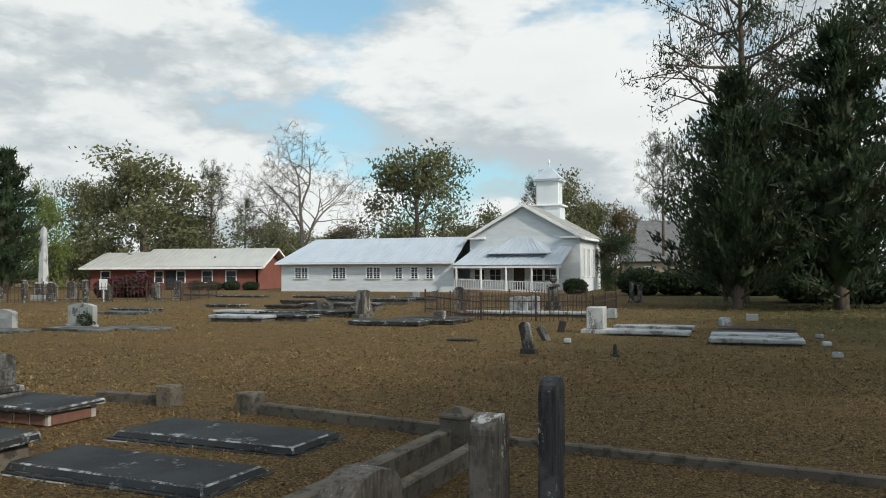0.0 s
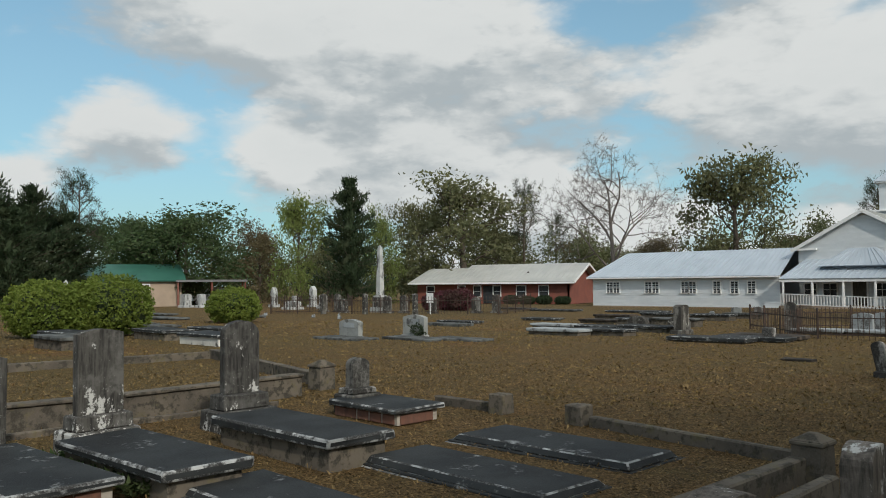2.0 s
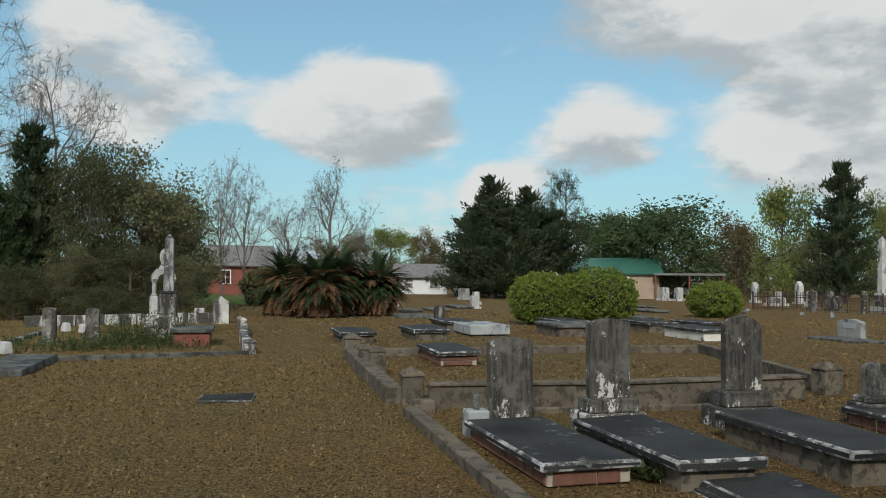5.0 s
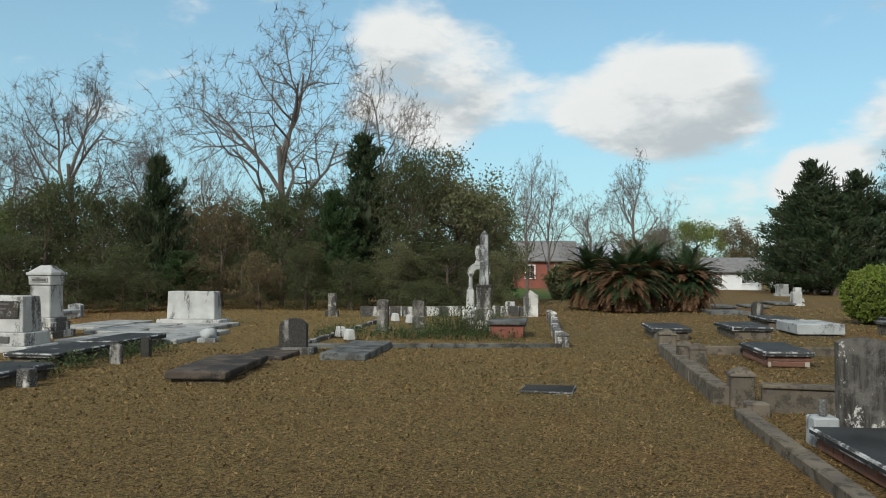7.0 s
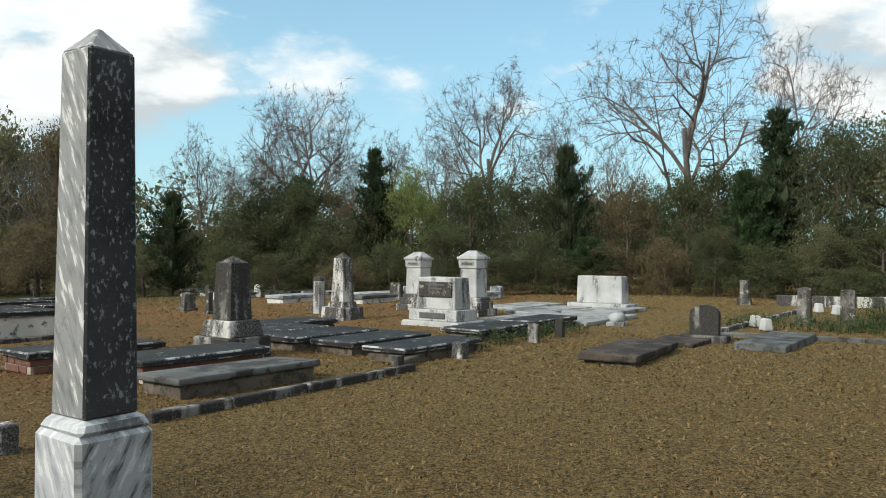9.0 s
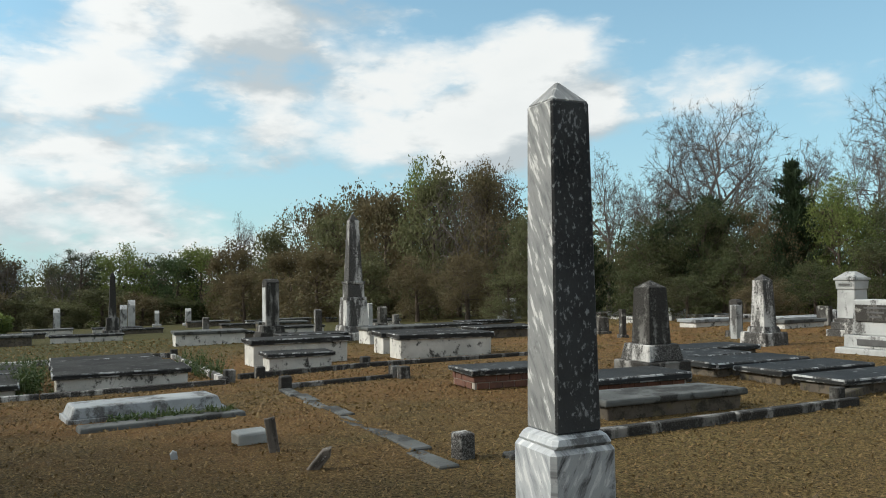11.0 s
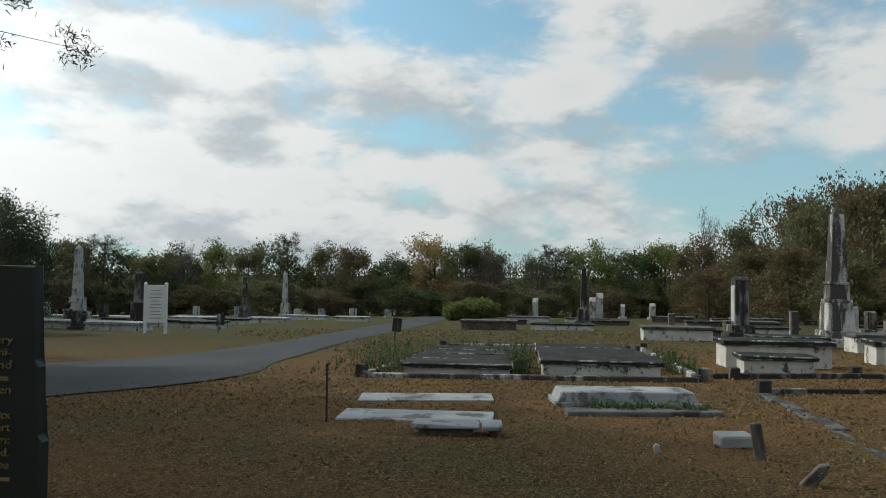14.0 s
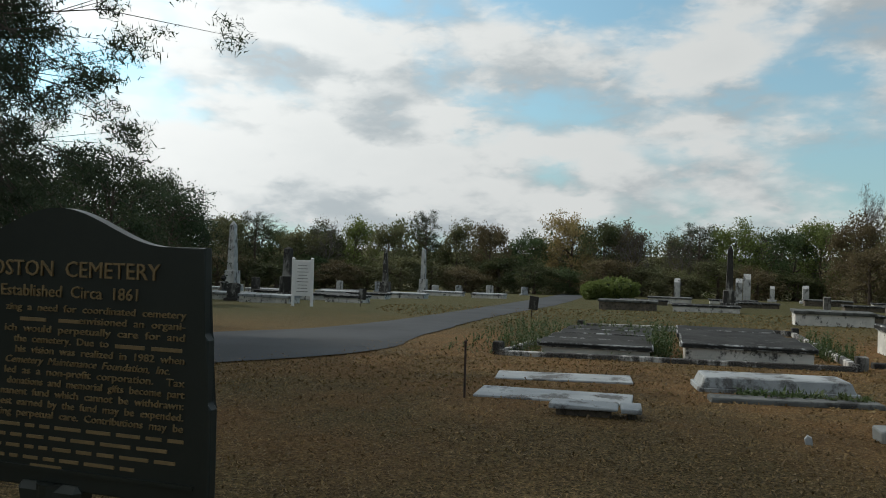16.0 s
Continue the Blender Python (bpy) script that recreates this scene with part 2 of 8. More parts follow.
def limed(name, light, mid, dark, foot, head=9.0):
    """Upright weathered stone: running brown-grey streaks, ragged lime low on it, pale flecks on its head."""
    m, n, bsdf = material(name)
    v, run = place(n), place(n, stretch=(1, 1, 0.10))
    tc = n.add("ShaderNodeTexCoord")
    z = n.add("ShaderNodeSeparateXYZ", ("Vector", tc.outputs["Object"])).outputs[2]
    streak = n.noise(run, 26, 5, 0.7)
    tone = n.mix(n.step(streak, 0.36, 0.62), dark, mid)
    tone = n.mix(n.math("MULTIPLY", n.step(n.noise(v, 4.5, 7, 0.66), 0.47, 0.64), 0.7), tone, light)
    ragged = n.math("ADD", n.noise(place(n, stretch=(1, 1, 0.45)), 7.5, 8, 0.66), n.math("MULTIPLY", n.noise(v, 34, 4, 0.7), 0.34))
    low = n.math("MULTIPLY", n.step(n.math("SUBTRACT", z, foot), 0.16, -0.12), 0.12)
    high = n.math("MULTIPLY", n.step(z, head - 0.10, head), 0.13)
    white = n.step(n.math("ADD", ragged, n.math("ADD", low, high)), 0.80, 0.86)
    col = n.mix(white, tone, (0.46, 0.46, 0.44))
    fleck = n.step(n.math("ADD", n.noise(place(n, stretch=(1, 1, 0.4)), 60, 4, 0.7), n.math("MULTIPLY", high, 0.6)), 0.66, 0.71)
    col = n.mix(n.math("MULTIPLY", fleck, 0.8), col, (0.50, 0.50, 0.47))
    n.link(col, bsdf.inputs["Base Color"])
    bsdf.inputs["Roughness"].default_value = 0.9
    bsdf.inputs["Specular IOR Level"].default_value = 0.25
    relief(n, bsdf, n.math("ADD", streak, n.math("MULTIPLY", n.noise(v, 70, 4, 0.7), 0.8)), 0.6, 0.008)
    return m


MAT = {
    "black_slab": stone("blackened_marble_slab", (0.030, 0.0335, 0.0345), (0.0125, 0.014, 0.015), (0.24, 0.25, 0.25), 0.18, 0.72, 90, 1.0, 3.4),
    "soot_slab": stone("soot_black_slab", (0.030, 0.031, 0.030), (0.012, 0.0125, 0.012), (0.13, 0.13, 0.125), 0.16, 0.9, 90, 1.0, 5.0),
    "slab_edge": stone("worn_slab_edge", (0.44, 0.45, 0.45), (0.20, 0.21, 0.21), (0.03, 0.03, 0.03), 0.55, 0.8, 60, 1.0, 5.0),
    "grey_slab": stone("grey_stone_slab", (0.120, 0.127, 0.124), (0.07, 0.074, 0.071), (0.03, 0.03, 0.028), 0.42, 0.75, 80, 1.0),
    "brown_slab": stone("brown_stained_slab", (0.085, 0.068, 0.053), (0.045, 0.037, 0.031), (0.020, 0.018, 0.016), 0.5, 0.8, 80, 1.0),
    "dark_stone": stone("dark_weathered_headstone", (0.20, 0.195, 0.18), (0.105, 0.10, 0.09), (0.035, 0.033, 0.03), 0.55, 0.85, 60, 0.3, 2.6, (0.36, 0.36, 0.33)),
    "soot_stone": stone("blackened_monument", (0.30, 0.295, 0.28), (0.11, 0.108, 0.10), (0.026, 0.025, 0.023), 0.60, 0.85, 60, 0.25),
    "white_stone": stone("weathered_white_marble", (0.43, 0.44, 0.435), (0.30, 0.31, 0.305), (0.05, 0.048, 0.045), 0.33, 0.7, 60, 0.3),
    "stained_white": stone("black_streaked_white_marble", (0.56, 0.555, 0.53), (0.38, 0.38, 0.365), (0.028, 0.026, 0.024), 0.58, 0.75, 60, 0.22, 2.2),
    "clean_white": stone("pale_marble", (0.32, 0.345, 0.355), (0.23, 0.25, 0.26), (0.08, 0.08, 0.078), 0.36, 0.75, 60, 0.6),
    "granite": stone("grey_granite", (0.30, 0.31, 0.30), (0.21, 0.22, 0.215), (0.08, 0.08, 0.075), 0.34, 0.6, 140, 0.5),
    "vein_light": marble("light_grey_veined_marble", (0.25, 0.26, 0.26), (0.14, 0.15, 0.155), (0.58, 0.59, 0.58), 0.5, 0.36),
    "vein_plinth": marble("bluish_white_veined_marble", (0.46, 0.49, 0.51), (0.26, 0.28, 0.30), (0.66, 0.68, 0.68), 0.5, 0.34),
    "vein_plinth_dark": marble("dark_streaked_plinth_marble", (0.34, 0.36, 0.37), (0.05, 0.053, 0.055), (0.52, 0.54, 0.54), 0.35, 0.46),
    "limed_low": limed("lichened_stone_with_limed_foot", (0.135, 0.132, 0.122), (0.078, 0.075, 0.068), (0.028, 0.027, 0.025), 0.33),
    "limed_foot": limed("dark_stone_with_whitewashed_foot", (0.11, 0.108, 0.10), (0.062, 0.06, 0.055), (0.022, 0.021, 0.02), 0.12),
    "streaked": limed("brown_grey_streaked_stone", (0.20, 0.175, 0.15), (0.125, 0.11, 0.094), (0.05, 0.045, 0.04), -0.3, 0.80),
    "streaked_dark": limed("blackened_streaked_stone", (0.10, 0.10, 0.105), (0.05, 0.05, 0.053), (0.018, 0.018, 0.019), -0.3, 1.08),
    "veined_soot": stone("sooty_veined_marble", (0.42, 0.43, 0.43), (0.25, 0.265, 0.27), (0.030, 0.031, 0.031), 0.55, 0.6, 60, 0.3, 1.6, (0.30, 0.31, 0.30), True),
    "veined": stone("veined_grey_marble", (0.54, 0.55, 0.54), (0.34, 0.36, 0.36), (0.035, 0.036, 0.036), 0.36, 0.5, 60, 0.3, 1.9, None, True),
    # for obelisk faces away from the sun: pale lichen over a shade-dark base
    "veined_shade_side": stone("stained_shade_side_marble", (0.045, 0.048, 0.05), (0.016, 0.017, 0.018), (0.22, 0.23, 0.235), 0.28, 0.6, 70, 0.6, 58.0),
    "concrete": stone("mossy_concrete_kerb", (0.140, 0.120, 0.094), (0.085, 0.074, 0.061), (0.05, 0.045, 0.036), 0.40, 0.95, 50, 1.0, 7.0, (0.12, 0.105, 0.06)),
    "brick": plain("worn_red_brick", (0.175, 0.078, 0.050), (0.085, 0.046, 0.036), 0.88, 0, 9, 60, 0.5),
    "mortar": plain("lime_mortar", (0.42, 0.38, 0.33), (0.27, 0.25, 0.22), 0.95, 0, 8, 70, 0.5),
    "stucco": stone("peeling_white_stucco", (0.60, 0.59, 0.55), (0.44, 0.435, 0.405), (0.030, 0.028, 0.025), 0.30, 0.85, 50, 0.8, 4.2),
    "old_wood": plain("rotten_grey_timber", (0.12, 0.105, 0.085), (0.045, 0.038, 0.032), 0.92, 0, 4, 30, 0.7, (6, 6, 0.7)),
    "iron": plain("rusty_black_iron", (0.030, 0.026, 0.024), (0.075, 0.042, 0.028), 0.7, 0.3, 6, 60, 0.3),
    "siding": plain("white_painted_boards", (0.64, 0.67, 0.69), (0.52, 0.555, 0.58), 0.6, 0, 0.7, 30, 0.1),
    "white_paint": plain("white_gloss_paint", (0.80, 0.80, 0.79), (0.66, 0.67, 0.67), 0.45, 0, 2, 40, 0.08),
    "metal_roof": plain("pale_galvanised_roof", (0.47, 0.53, 0.59), (0.37, 0.42, 0.475), 0.42, 0.2, 0.8, 12, 0.1, (1, 0.35, 1)),
    "white_roof": plain("white_metal_roof", (0.50, 0.50, 0.47), (0.38, 0.385, 0.37), 0.45, 0.2, 0.5, 9, 0.1),
    "green_roof": plain("green_metal_roof", (0.045, 0.16, 0.12), (0.03, 0.11, 0.085), 0.45, 0.2, 0.6, 9, 0.1),
    "grey_roof": plain("grey_shingle_roof", (0.17, 0.17, 0.17), (0.10, 0.10, 0.105), 0.9, 0, 2, 18, 0.4),
    "brick_wall": plain("red_brick_wall", (0.215, 0.070, 0.048), (0.145, 0.052, 0.041), 0.9, 0, 1.2, 22, 0.4),
    "tan_wall": plain("tan_stucco_wall", (0.36, 0.28, 0.21), (0.27, 0.21, 0.16), 0.9, 0, 0.8, 20, 0.2),
    "glass": plain("dark_window_glass", (0.020, 0.024, 0.028), (0.045, 0.05, 0.055), 0.08, 0, 1.5, 5, 0.0),
    "bark": plain("grey_bark", (0.13, 0.105, 0.085), (0.055, 0.044, 0.036), 0.95, 0, 3, 20, 0.8, (3, 3, 0.8)),
    "pale_bark": plain("pale_winter_bark", (0.185, 0.165, 0.148), (0.085, 0.075, 0.067), 0.95, 0, 2, 20, 0.5, (3, 3, 0.8)),
    "asphalt": plain("worn_asphalt", (0.070, 0.076, 0.082), (0.040, 0.044, 0.048), 0.92, 0, 0.35, 45, 0.5),
    "bronze": plain("dark_green_sign_metal", (0.012, 0.018, 0.015), (0.020, 0.026, 0.022), 0.5, 0.2, 3, 50, 0.1),
    "gold": plain("tarnished_gold_letters", (0.25, 0.18, 0.085), (0.17, 0.125, 0.06), 0.6, 0.2, 20, 80, 0.1),
    "ink": plain("faded_dark_lettering", (0.10, 0.10, 0.10), (0.06, 0.06, 0.06), 0.8, 0, 5, 60, 0.1),
    "car_white": plain("white_car_paint", (0.75, 0.76, 0.77), (0.65, 0.66, 0.68), 0.25, 0, 1, 10, 0.0),
    "rubber": plain("black_rubber", (0.02, 0.02, 0.02), (0.035, 0.034, 0.033), 0.85, 0, 6, 60, 0.1),
    "dark_leaf": leaf("dark_foliage_and_core_shade", (0.026, 0.046, 0.022), (0.048, 0.072, 0.034), (0.06, 0.065, 0.034)),
    "mid_leaf": leaf("green_cedar_foliage", (0.030, 0.062, 0.022), (0.050, 0.085, 0.032), (0.06, 0.07, 0.03)),
    "oak_leaf": leaf("olive_oak_foliage", (0.054, 0.074, 0.030), (0.094, 0.106, 0.044), (0.092, 0.080, 0.038)),
    "olive_leaf": leaf("dull_olive_foliage", (0.108, 0.120, 0.056), (0.165, 0.166, 0.080), (0.135, 0.125, 0.062)),
    "brown_leaf": leaf("autumn_brown_foliage", (0.118, 0.096, 0.052), (0.168, 0.134, 0.070), (0.105, 0.105, 0.048)),
    "light_leaf": leaf("spring_green_foliage", (0.13, 0.175, 0.045), (0.19, 0.23, 0.07), (0.15, 0.16, 0.06), 0.35),
    "yellow_leaf": leaf("yellow_tan_foliage", (0.27, 0.21, 0.09), (0.35, 0.27, 0.12), (0.22, 0.18, 0.08), 0.35),
    "live_leaf": leaf("live_oak_foliage", (0.05, 0.085, 0.034), (0.08, 0.12, 0.045), (0.085, 0.1, 0.045)),
    "pine_leaf": leaf("pine_needles", (0.03, 0.048, 0.026), (0.055, 0.075, 0.038), (0.065, 0.068, 0.038)),
    "bush_leaf": leaf("clipped_yellow_green_leaves", (0.125, 0.175, 0.026), (0.195, 0.240, 0.050), (0.10, 0.15, 0.026)),
    "palm_leaf": leaf("sago_green_fronds", (0.022, 0.045, 0.018), (0.045, 0.070, 0.028), (0.03, 0.05, 0.02)),
    "dead_leaf": leaf("dead_brown_fronds", (0.15, 0.085, 0.045), (0.22, 0.13, 0.07), (0.10, 0.06, 0.035)),
    "red_leaf": leaf("dark_pink_azalea", (0.14, 0.030, 0.055), (0.09, 0.035, 0.035), (0.05, 0.05, 0.03)),
    "weed_leaf": leaf("rank_green_weeds", (0.040, 0.070, 0.022), (0.070, 0.100, 0.035), (0.08, 0.08, 0.035)),
    "straw_leaf": leaf("dry_leaf_litter", (0.064, 0.043, 0.018), (0.255, 0.172, 0.070), (0.180, 0.104, 0.038), 0.1),
    "tuft_leaf": leaf("dry_grass_tufts", (0.140, 0.096, 0.036), (0.215, 0.148, 0.056), (0.120, 0.100, 0.036), 0.1),
    "far_leaf": leaf("mixed_far_woodland_foliage", (0.082, 0.104, 0.044), (0.145, 0.155, 0.074), (0.128, 0.110, 0.054)),
    "petal": plain("white_cloth_flowers", (0.75, 0.75, 0.75), (0.6, 0.6, 0.62), 0.8),
}


def sx_y(n, v):
    return n.add("ShaderNodeSeparateXYZ", ("Vector", v)).outputs[1]


def make_ground_material():
    m, n, bsdf = material("leaf_strewn_winter_lawn")
    v = place(n, True)
    big = n.step(n.noise(v, 0.045, 5, 0.6), 0.38, 0.66)
    mid = n.noise(v, 0.55, 6, 0.62)
    dry = n.mix(n.step(mid, 0.3, 0.7), (0.190, 0.114, 0.048), (0.140, 0.098, 0.044))
    olive = n.mix(n.step(mid, 0.35, 0.7), (0.110, 0.100, 0.040), (0.165, 0.126, 0.056))
    col = n.mix(n.math("MULTIPLY", big, 0.75), dry, olive)
    red = n.step(n.noise(v, 0.12, 4, 0.6), 0.53, 0.70)
    col = n.mix(n.math("MULTIPLY", red, 0.65), col, (0.225, 0.102, 0.036))
    # clumps, and yellower turf to the west
    clump = n.noise(v, 5.5, 6, 0.75)
    col = n.mix(n.math("MULTIPLY", n.step(clump, 0.57, 0.40), 0.55), col, (0.070, 0.052, 0.024))
    col = n.mix(n.math("MULTIPLY", n.step(clump, 0.56, 0.70), 0.3), col, (0.24, 0.17, 0.085))
    tuft = n.noise(v, 1.6, 5, 0.7)
    col = n.mix(n.math("MULTIPLY", n.step(tuft, 0.52, 0.66), 0.45), col, (0.098, 0.092, 0.036))
    sw = n.add("ShaderNodeSeparateXYZ", ("Vector", v))
    lane = n.math("MULTIPLY", n.step(sw.outputs[0], -3.0, -8.0), n.step(n.math("ABSOLUTE", n.math("ADD", sw.outputs[1], 1.0)), 9.0, 4.0))
    col = n.mix(n.math("MULTIPLY", lane, n.math("MULTIPLY_ADD", tuft, 0.6, 0.15)), col, (0.210, 0.166, 0.062))
    vor = n.add("ShaderNodeTexVoronoi", ("Vector", v))
    vor.inputs["Scale"].default_value = 38.0
    col = n.mix(n.math("MULTIPLY", n.step(vor.outputs["Distance"], 0.55, 0.15), 0.6), col, (0.33, 0.215, 0.10))
    fine = n.noise(v, 30, 5, 0.8)
    col = n.mix(n.math("MULTIPLY", n.step(fine, 0.58, 0.38), 0.95), col, (0.032, 0.023, 0.012))
    # redder fallen needles to the south
    needle = n.math("MULTIPLY", n.step(sx_y(n, v), -5.0, -9.0), n.step(n.noise(v, 0.3, 4, 0.65), 0.36, 0.60))
    col = n.mix(n.math("MULTIPLY", n.math("MULTIPLY", needle, n.step(sx_y(n, v), -26.0, -18.0)), 0.42), col, (0.205, 0.100, 0.038))
    # greener turf to the east and far off
    sx = n.add("ShaderNodeSeparateXYZ", ("Vector", v))
    east = n.step(sx.outputs[0], 3.0, 13.0)
    far = n.step(n.math("SUBTRACT", n.math("MULTIPLY", sx.outputs[1], -1.0), n.math("MULTIPLY", n.noise(v, 0.05, 3), 18.0)), 8.0, 26.0)
    col = n.mix(n.math("MULTIPLY", n.math("MAXIMUM", east, far), n.math("MULTIPLY_ADD", mid, 0.6, 0.5)), col, (0.050, 0.055, 0.021))
    # a green lawn before the far brick house
    lawn = n.math("MULTIPLY", n.step(sx.outputs[0], -45.0, -50.0), n.step(n.math("ABSOLUTE", n.math("SUBTRACT", sx.outputs[1], 10.0)), 9.0, 6.0))
    col = n.mix(n.math("MULTIPLY", lawn, 0.85), col, (0.055, 0.105, 0.026))
    n.link(col, bsdf.inputs["Base Color"])
    bsdf.inputs["Roughness"].default_value = 0.95
    bsdf.inputs["Specular IOR Level"].default_value = 0.1
    relief(n, bsdf, n.math("ADD", fine, n.math("MULTIPLY", n.noise(v, 9, 3), 1.4)), 0.9, 0.05)
    return m


MAT["ground"] = make_ground_material()


# ---- mesh helpers ----
def ground_z(x, y):
    s, n = min(130.0, max(0.0, -(y + 7))), min(110.0, max(0.0, y - 10))
    return -0.043 * s * s / (s + 5) - 0.014 * n * n / (n + 4) + 0.28 * min(1.0, max(0.0, (n - 26) / 32))


def mesh_object(name, bm, mat, smooth=False, edge=""):
    me = bpy.data.meshes.new(name)
    bmesh.ops.recalc_face_normals(bm, faces=bm.faces)
    bm.to_mesh(me)
    bm.free()
    me.materials.append(MAT[mat])
    if edge:
        me.materials.append(MAT[edge])
    if smooth:
        me.shade_smooth()
    return new(name, me)


def part(name, bm, mat, parent, label="", smooth=False, edge=""):
    """One bmesh as one mesh object under a thing or a part."""
    ob = mesh_object(name, bm, mat, smooth, edge)
    ob.parent = parent
    if label:
        tagged(ob, label)
    return ob


def thing(name, x, y, yaw, label, category, group="", dz=0.0, kind=""):
    ob = new(name)
    ob.empty_display_size = 0.2
    ob.matrix_basis = pose(x, y, ground_z(x, y) + dz, 0, 0, yaw)
    return tagged(ob, label, category, group, kind)


def block(sx, sy, sz, at=(0, 0, 0), top=(1, 1), bevel=0.012, rot=0.0, wear=0.0, seed=0, edge=False):
    """A block standing on at; top: its upper face's size against its foot; wear: knocks on its corners."""
    bm = bmesh.new()
    vs = []
    for z, kx, ky in ((0, 1, 1), (sz, top[0], top[1])):
        for ax, ay in ((-1, -1), (1, -1), (1, 1), (-1, 1)):
            vs.append(bm.verts.new((ax * sx / 2 * kx, ay * sy / 2 * ky, z)))
    for f in ((3, 2, 1, 0), (4, 5, 6, 7), (0, 1, 5, 4), (1, 2, 6, 5), (2, 3, 7, 6), (3, 0, 4, 7)):
        bm.faces.new([vs[i] for i in f])
    if wear:
        r = random.Random(seed)
        for v in bm.verts:
            v.co += Vector([r.uniform(-wear, wear) for _ in range(3)])
    if bevel:
        bmesh.ops.bevel(bm, geom=list(bm.edges), offset=min(bevel, min(sx, sy, sz) * 0.3), segments=2 if bevel > 0.02 else 1, profile=0.5, affect="EDGES", material=1 if edge else -1)
    bmesh.ops.transform(bm, matrix=Matrix.Translation(at) @ Matrix.Rotation(rot, 4, "Z"), verts=bm.verts)
    return bm


def joined(*parts):
    out = parts[0]
    for b in parts[1:]:
        me = bpy.data.meshes.new("tmp")
        b.to_mesh(me)
        b.free()
        out.from_mesh(me)
        bpy.data.meshes.remove(me)
    return out


def plate(outline, thick, bevel=0.01, wear=0.0, seed=0):
    """An upright plate from an outline of (x, z), thick along y."""
    bm = bmesh.new()
    r = random.Random(seed)
    pts = [(x + r.uniform(-wear, wear), z + r.uniform(-wear, wear) * (z > 0.02)) for x, z in outline]
    a = [bm.verts.new((x, -thick / 2, z)) for x, z in pts]
    b = [bm.verts.new((x, thick / 2, z)) for x, z in pts]
    bm.faces.new(a)
    bm.faces.new(b[::-1])
    for i in range(len(a)):
        j = (i + 1) % len(a)
        bm.faces.new((a[j], a[i], b[i], b[j]))
    if bevel:
        rim = [e for e in bm.edges if abs(e.verts[0].co.y - e.verts[1].co.y) < 1e-6]
        bmesh.ops.bevel(bm, geom=rim, offset=bevel, segments=2, profile=0.5, affect="EDGES")
    return bm


def lathe(profile, n=12, at=(0, 0, 0)):
    bm = bmesh.new()
    rings = [[bm.verts.new((at[0] + r * math.cos(2 * math.pi * k / n), at[1] + r * math.sin(2 * math.pi * k / n), at[2] + z)) for k in range(n)] for r, z in profile]
    for a, b in zip(rings, rings[1:]):
        for k in range(n):
            bm.faces.new((a[k], a[(k + 1) % n], b[(k + 1) % n], b[k]))
    bm.faces.new(rings[0][::-1])
    bm.faces.new(rings[-1])
    return bm


def arch_outline(w, h, rise, n=10):
    """An outline with a round-arched head."""
    pts = [(-w / 2, 0), (w / 2, 0)]
    for k in range(n + 1):
        a = math.pi * k / n
        pts.append((w / 2 * math.cos(a), h - rise + rise * math.sin(a)))
    return pts


def segment_outline(w, h, rise, n=8):
    pts = [(-w / 2, 0), (w / 2, 0)]
    for k in range(n + 1):
        s = 1 - 2 * k / n
        pts.append((w / 2 * s, h - rise * s * s))
    return pts


def lump(r, at, seed, squash=0.7, n=2):
    bm = bmesh.new()
    bmesh.ops.create_icosphere(bm, subdivisions=n, radius=r)
    for v in bm.verts:
        k = 1 + 0.35 * noise.noise(v.co * (2.2 / r) + Vector((seed, 0, 0)))
        v.co = Vector((v.co.x * k, v.co.y * k, v.co.z * k * squash)) + Vector(at)
    return bm


def tube_data(verts, faces, points, radii, sides=5):
    """Adds a tapered tube along points to the lists."""
    base = len(verts)
    for i, (p, r) in enumerate(zip(points, radii)):
        way = (points[min(i + 1, len(points) - 1)] - points[max(i - 1, 0)]).normalized()
        a = way.orthogonal().normalized()
        b = way.cross(a)
        for k in range(sides):
            q = 2 * math.pi * k / sides
            verts.append(tuple(p + (a * math.cos(q) + b * math.sin(q)) * r))
    for i in range(len(points) - 1):
        for k in range(sides):
            c, d = base + i * sides + k, base + i * sides + (k + 1) % sides
            faces.append((c, d, d + sides, c + sides))


def raw_mesh(name, verts, faces, mat, smooth=False):
    me = bpy.data.meshes.new(name)
    me.from_pydata(verts, [], faces)
    me.materials.append(MAT[mat])
    if smooth:
        me.shade_smooth()
    return me


def child(name, me, parent, label=""):
    ob = new(name, me)
    ob.parent = parent
    if label:
        tagged(ob, label)
    return ob


def leaves(rng, centres, spread, per, size, flat=0.0, long=1.0, slim=0.55):
    """Small folded leaf sprays round the centres, as lists of points and faces."""
    c = np.repeat(np.asarray(centres, float), per, 0)
    n = len(c)
    p = c + rng.normal(0, 1, (n, 3)) * np.asarray(spread)
    d = rng.normal(0, 1, (n, 3))
    d[:, 2] *= 1 - flat
    d /= np.linalg.norm(d, axis=1, keepdims=True) + 1e-9
    e = np.cross(d, rng.normal(0, 1, (n, 3)))
    e /= np.linalg.norm(e, axis=1, keepdims=True) + 1e-9
    s = (size * rng.uniform(0.5, 1.3, n))[:, None]
    a, b = d * s * long, e * s * slim
    fold = np.cross(d, e) * s * 0.25
    v = np.stack([p - a, p + b + fold, p + a, p - b + fold], 1).reshape(-1, 3)
    f = np.arange(4 * n).reshape(-1, 4)
    return v.tolist(), f.tolist()


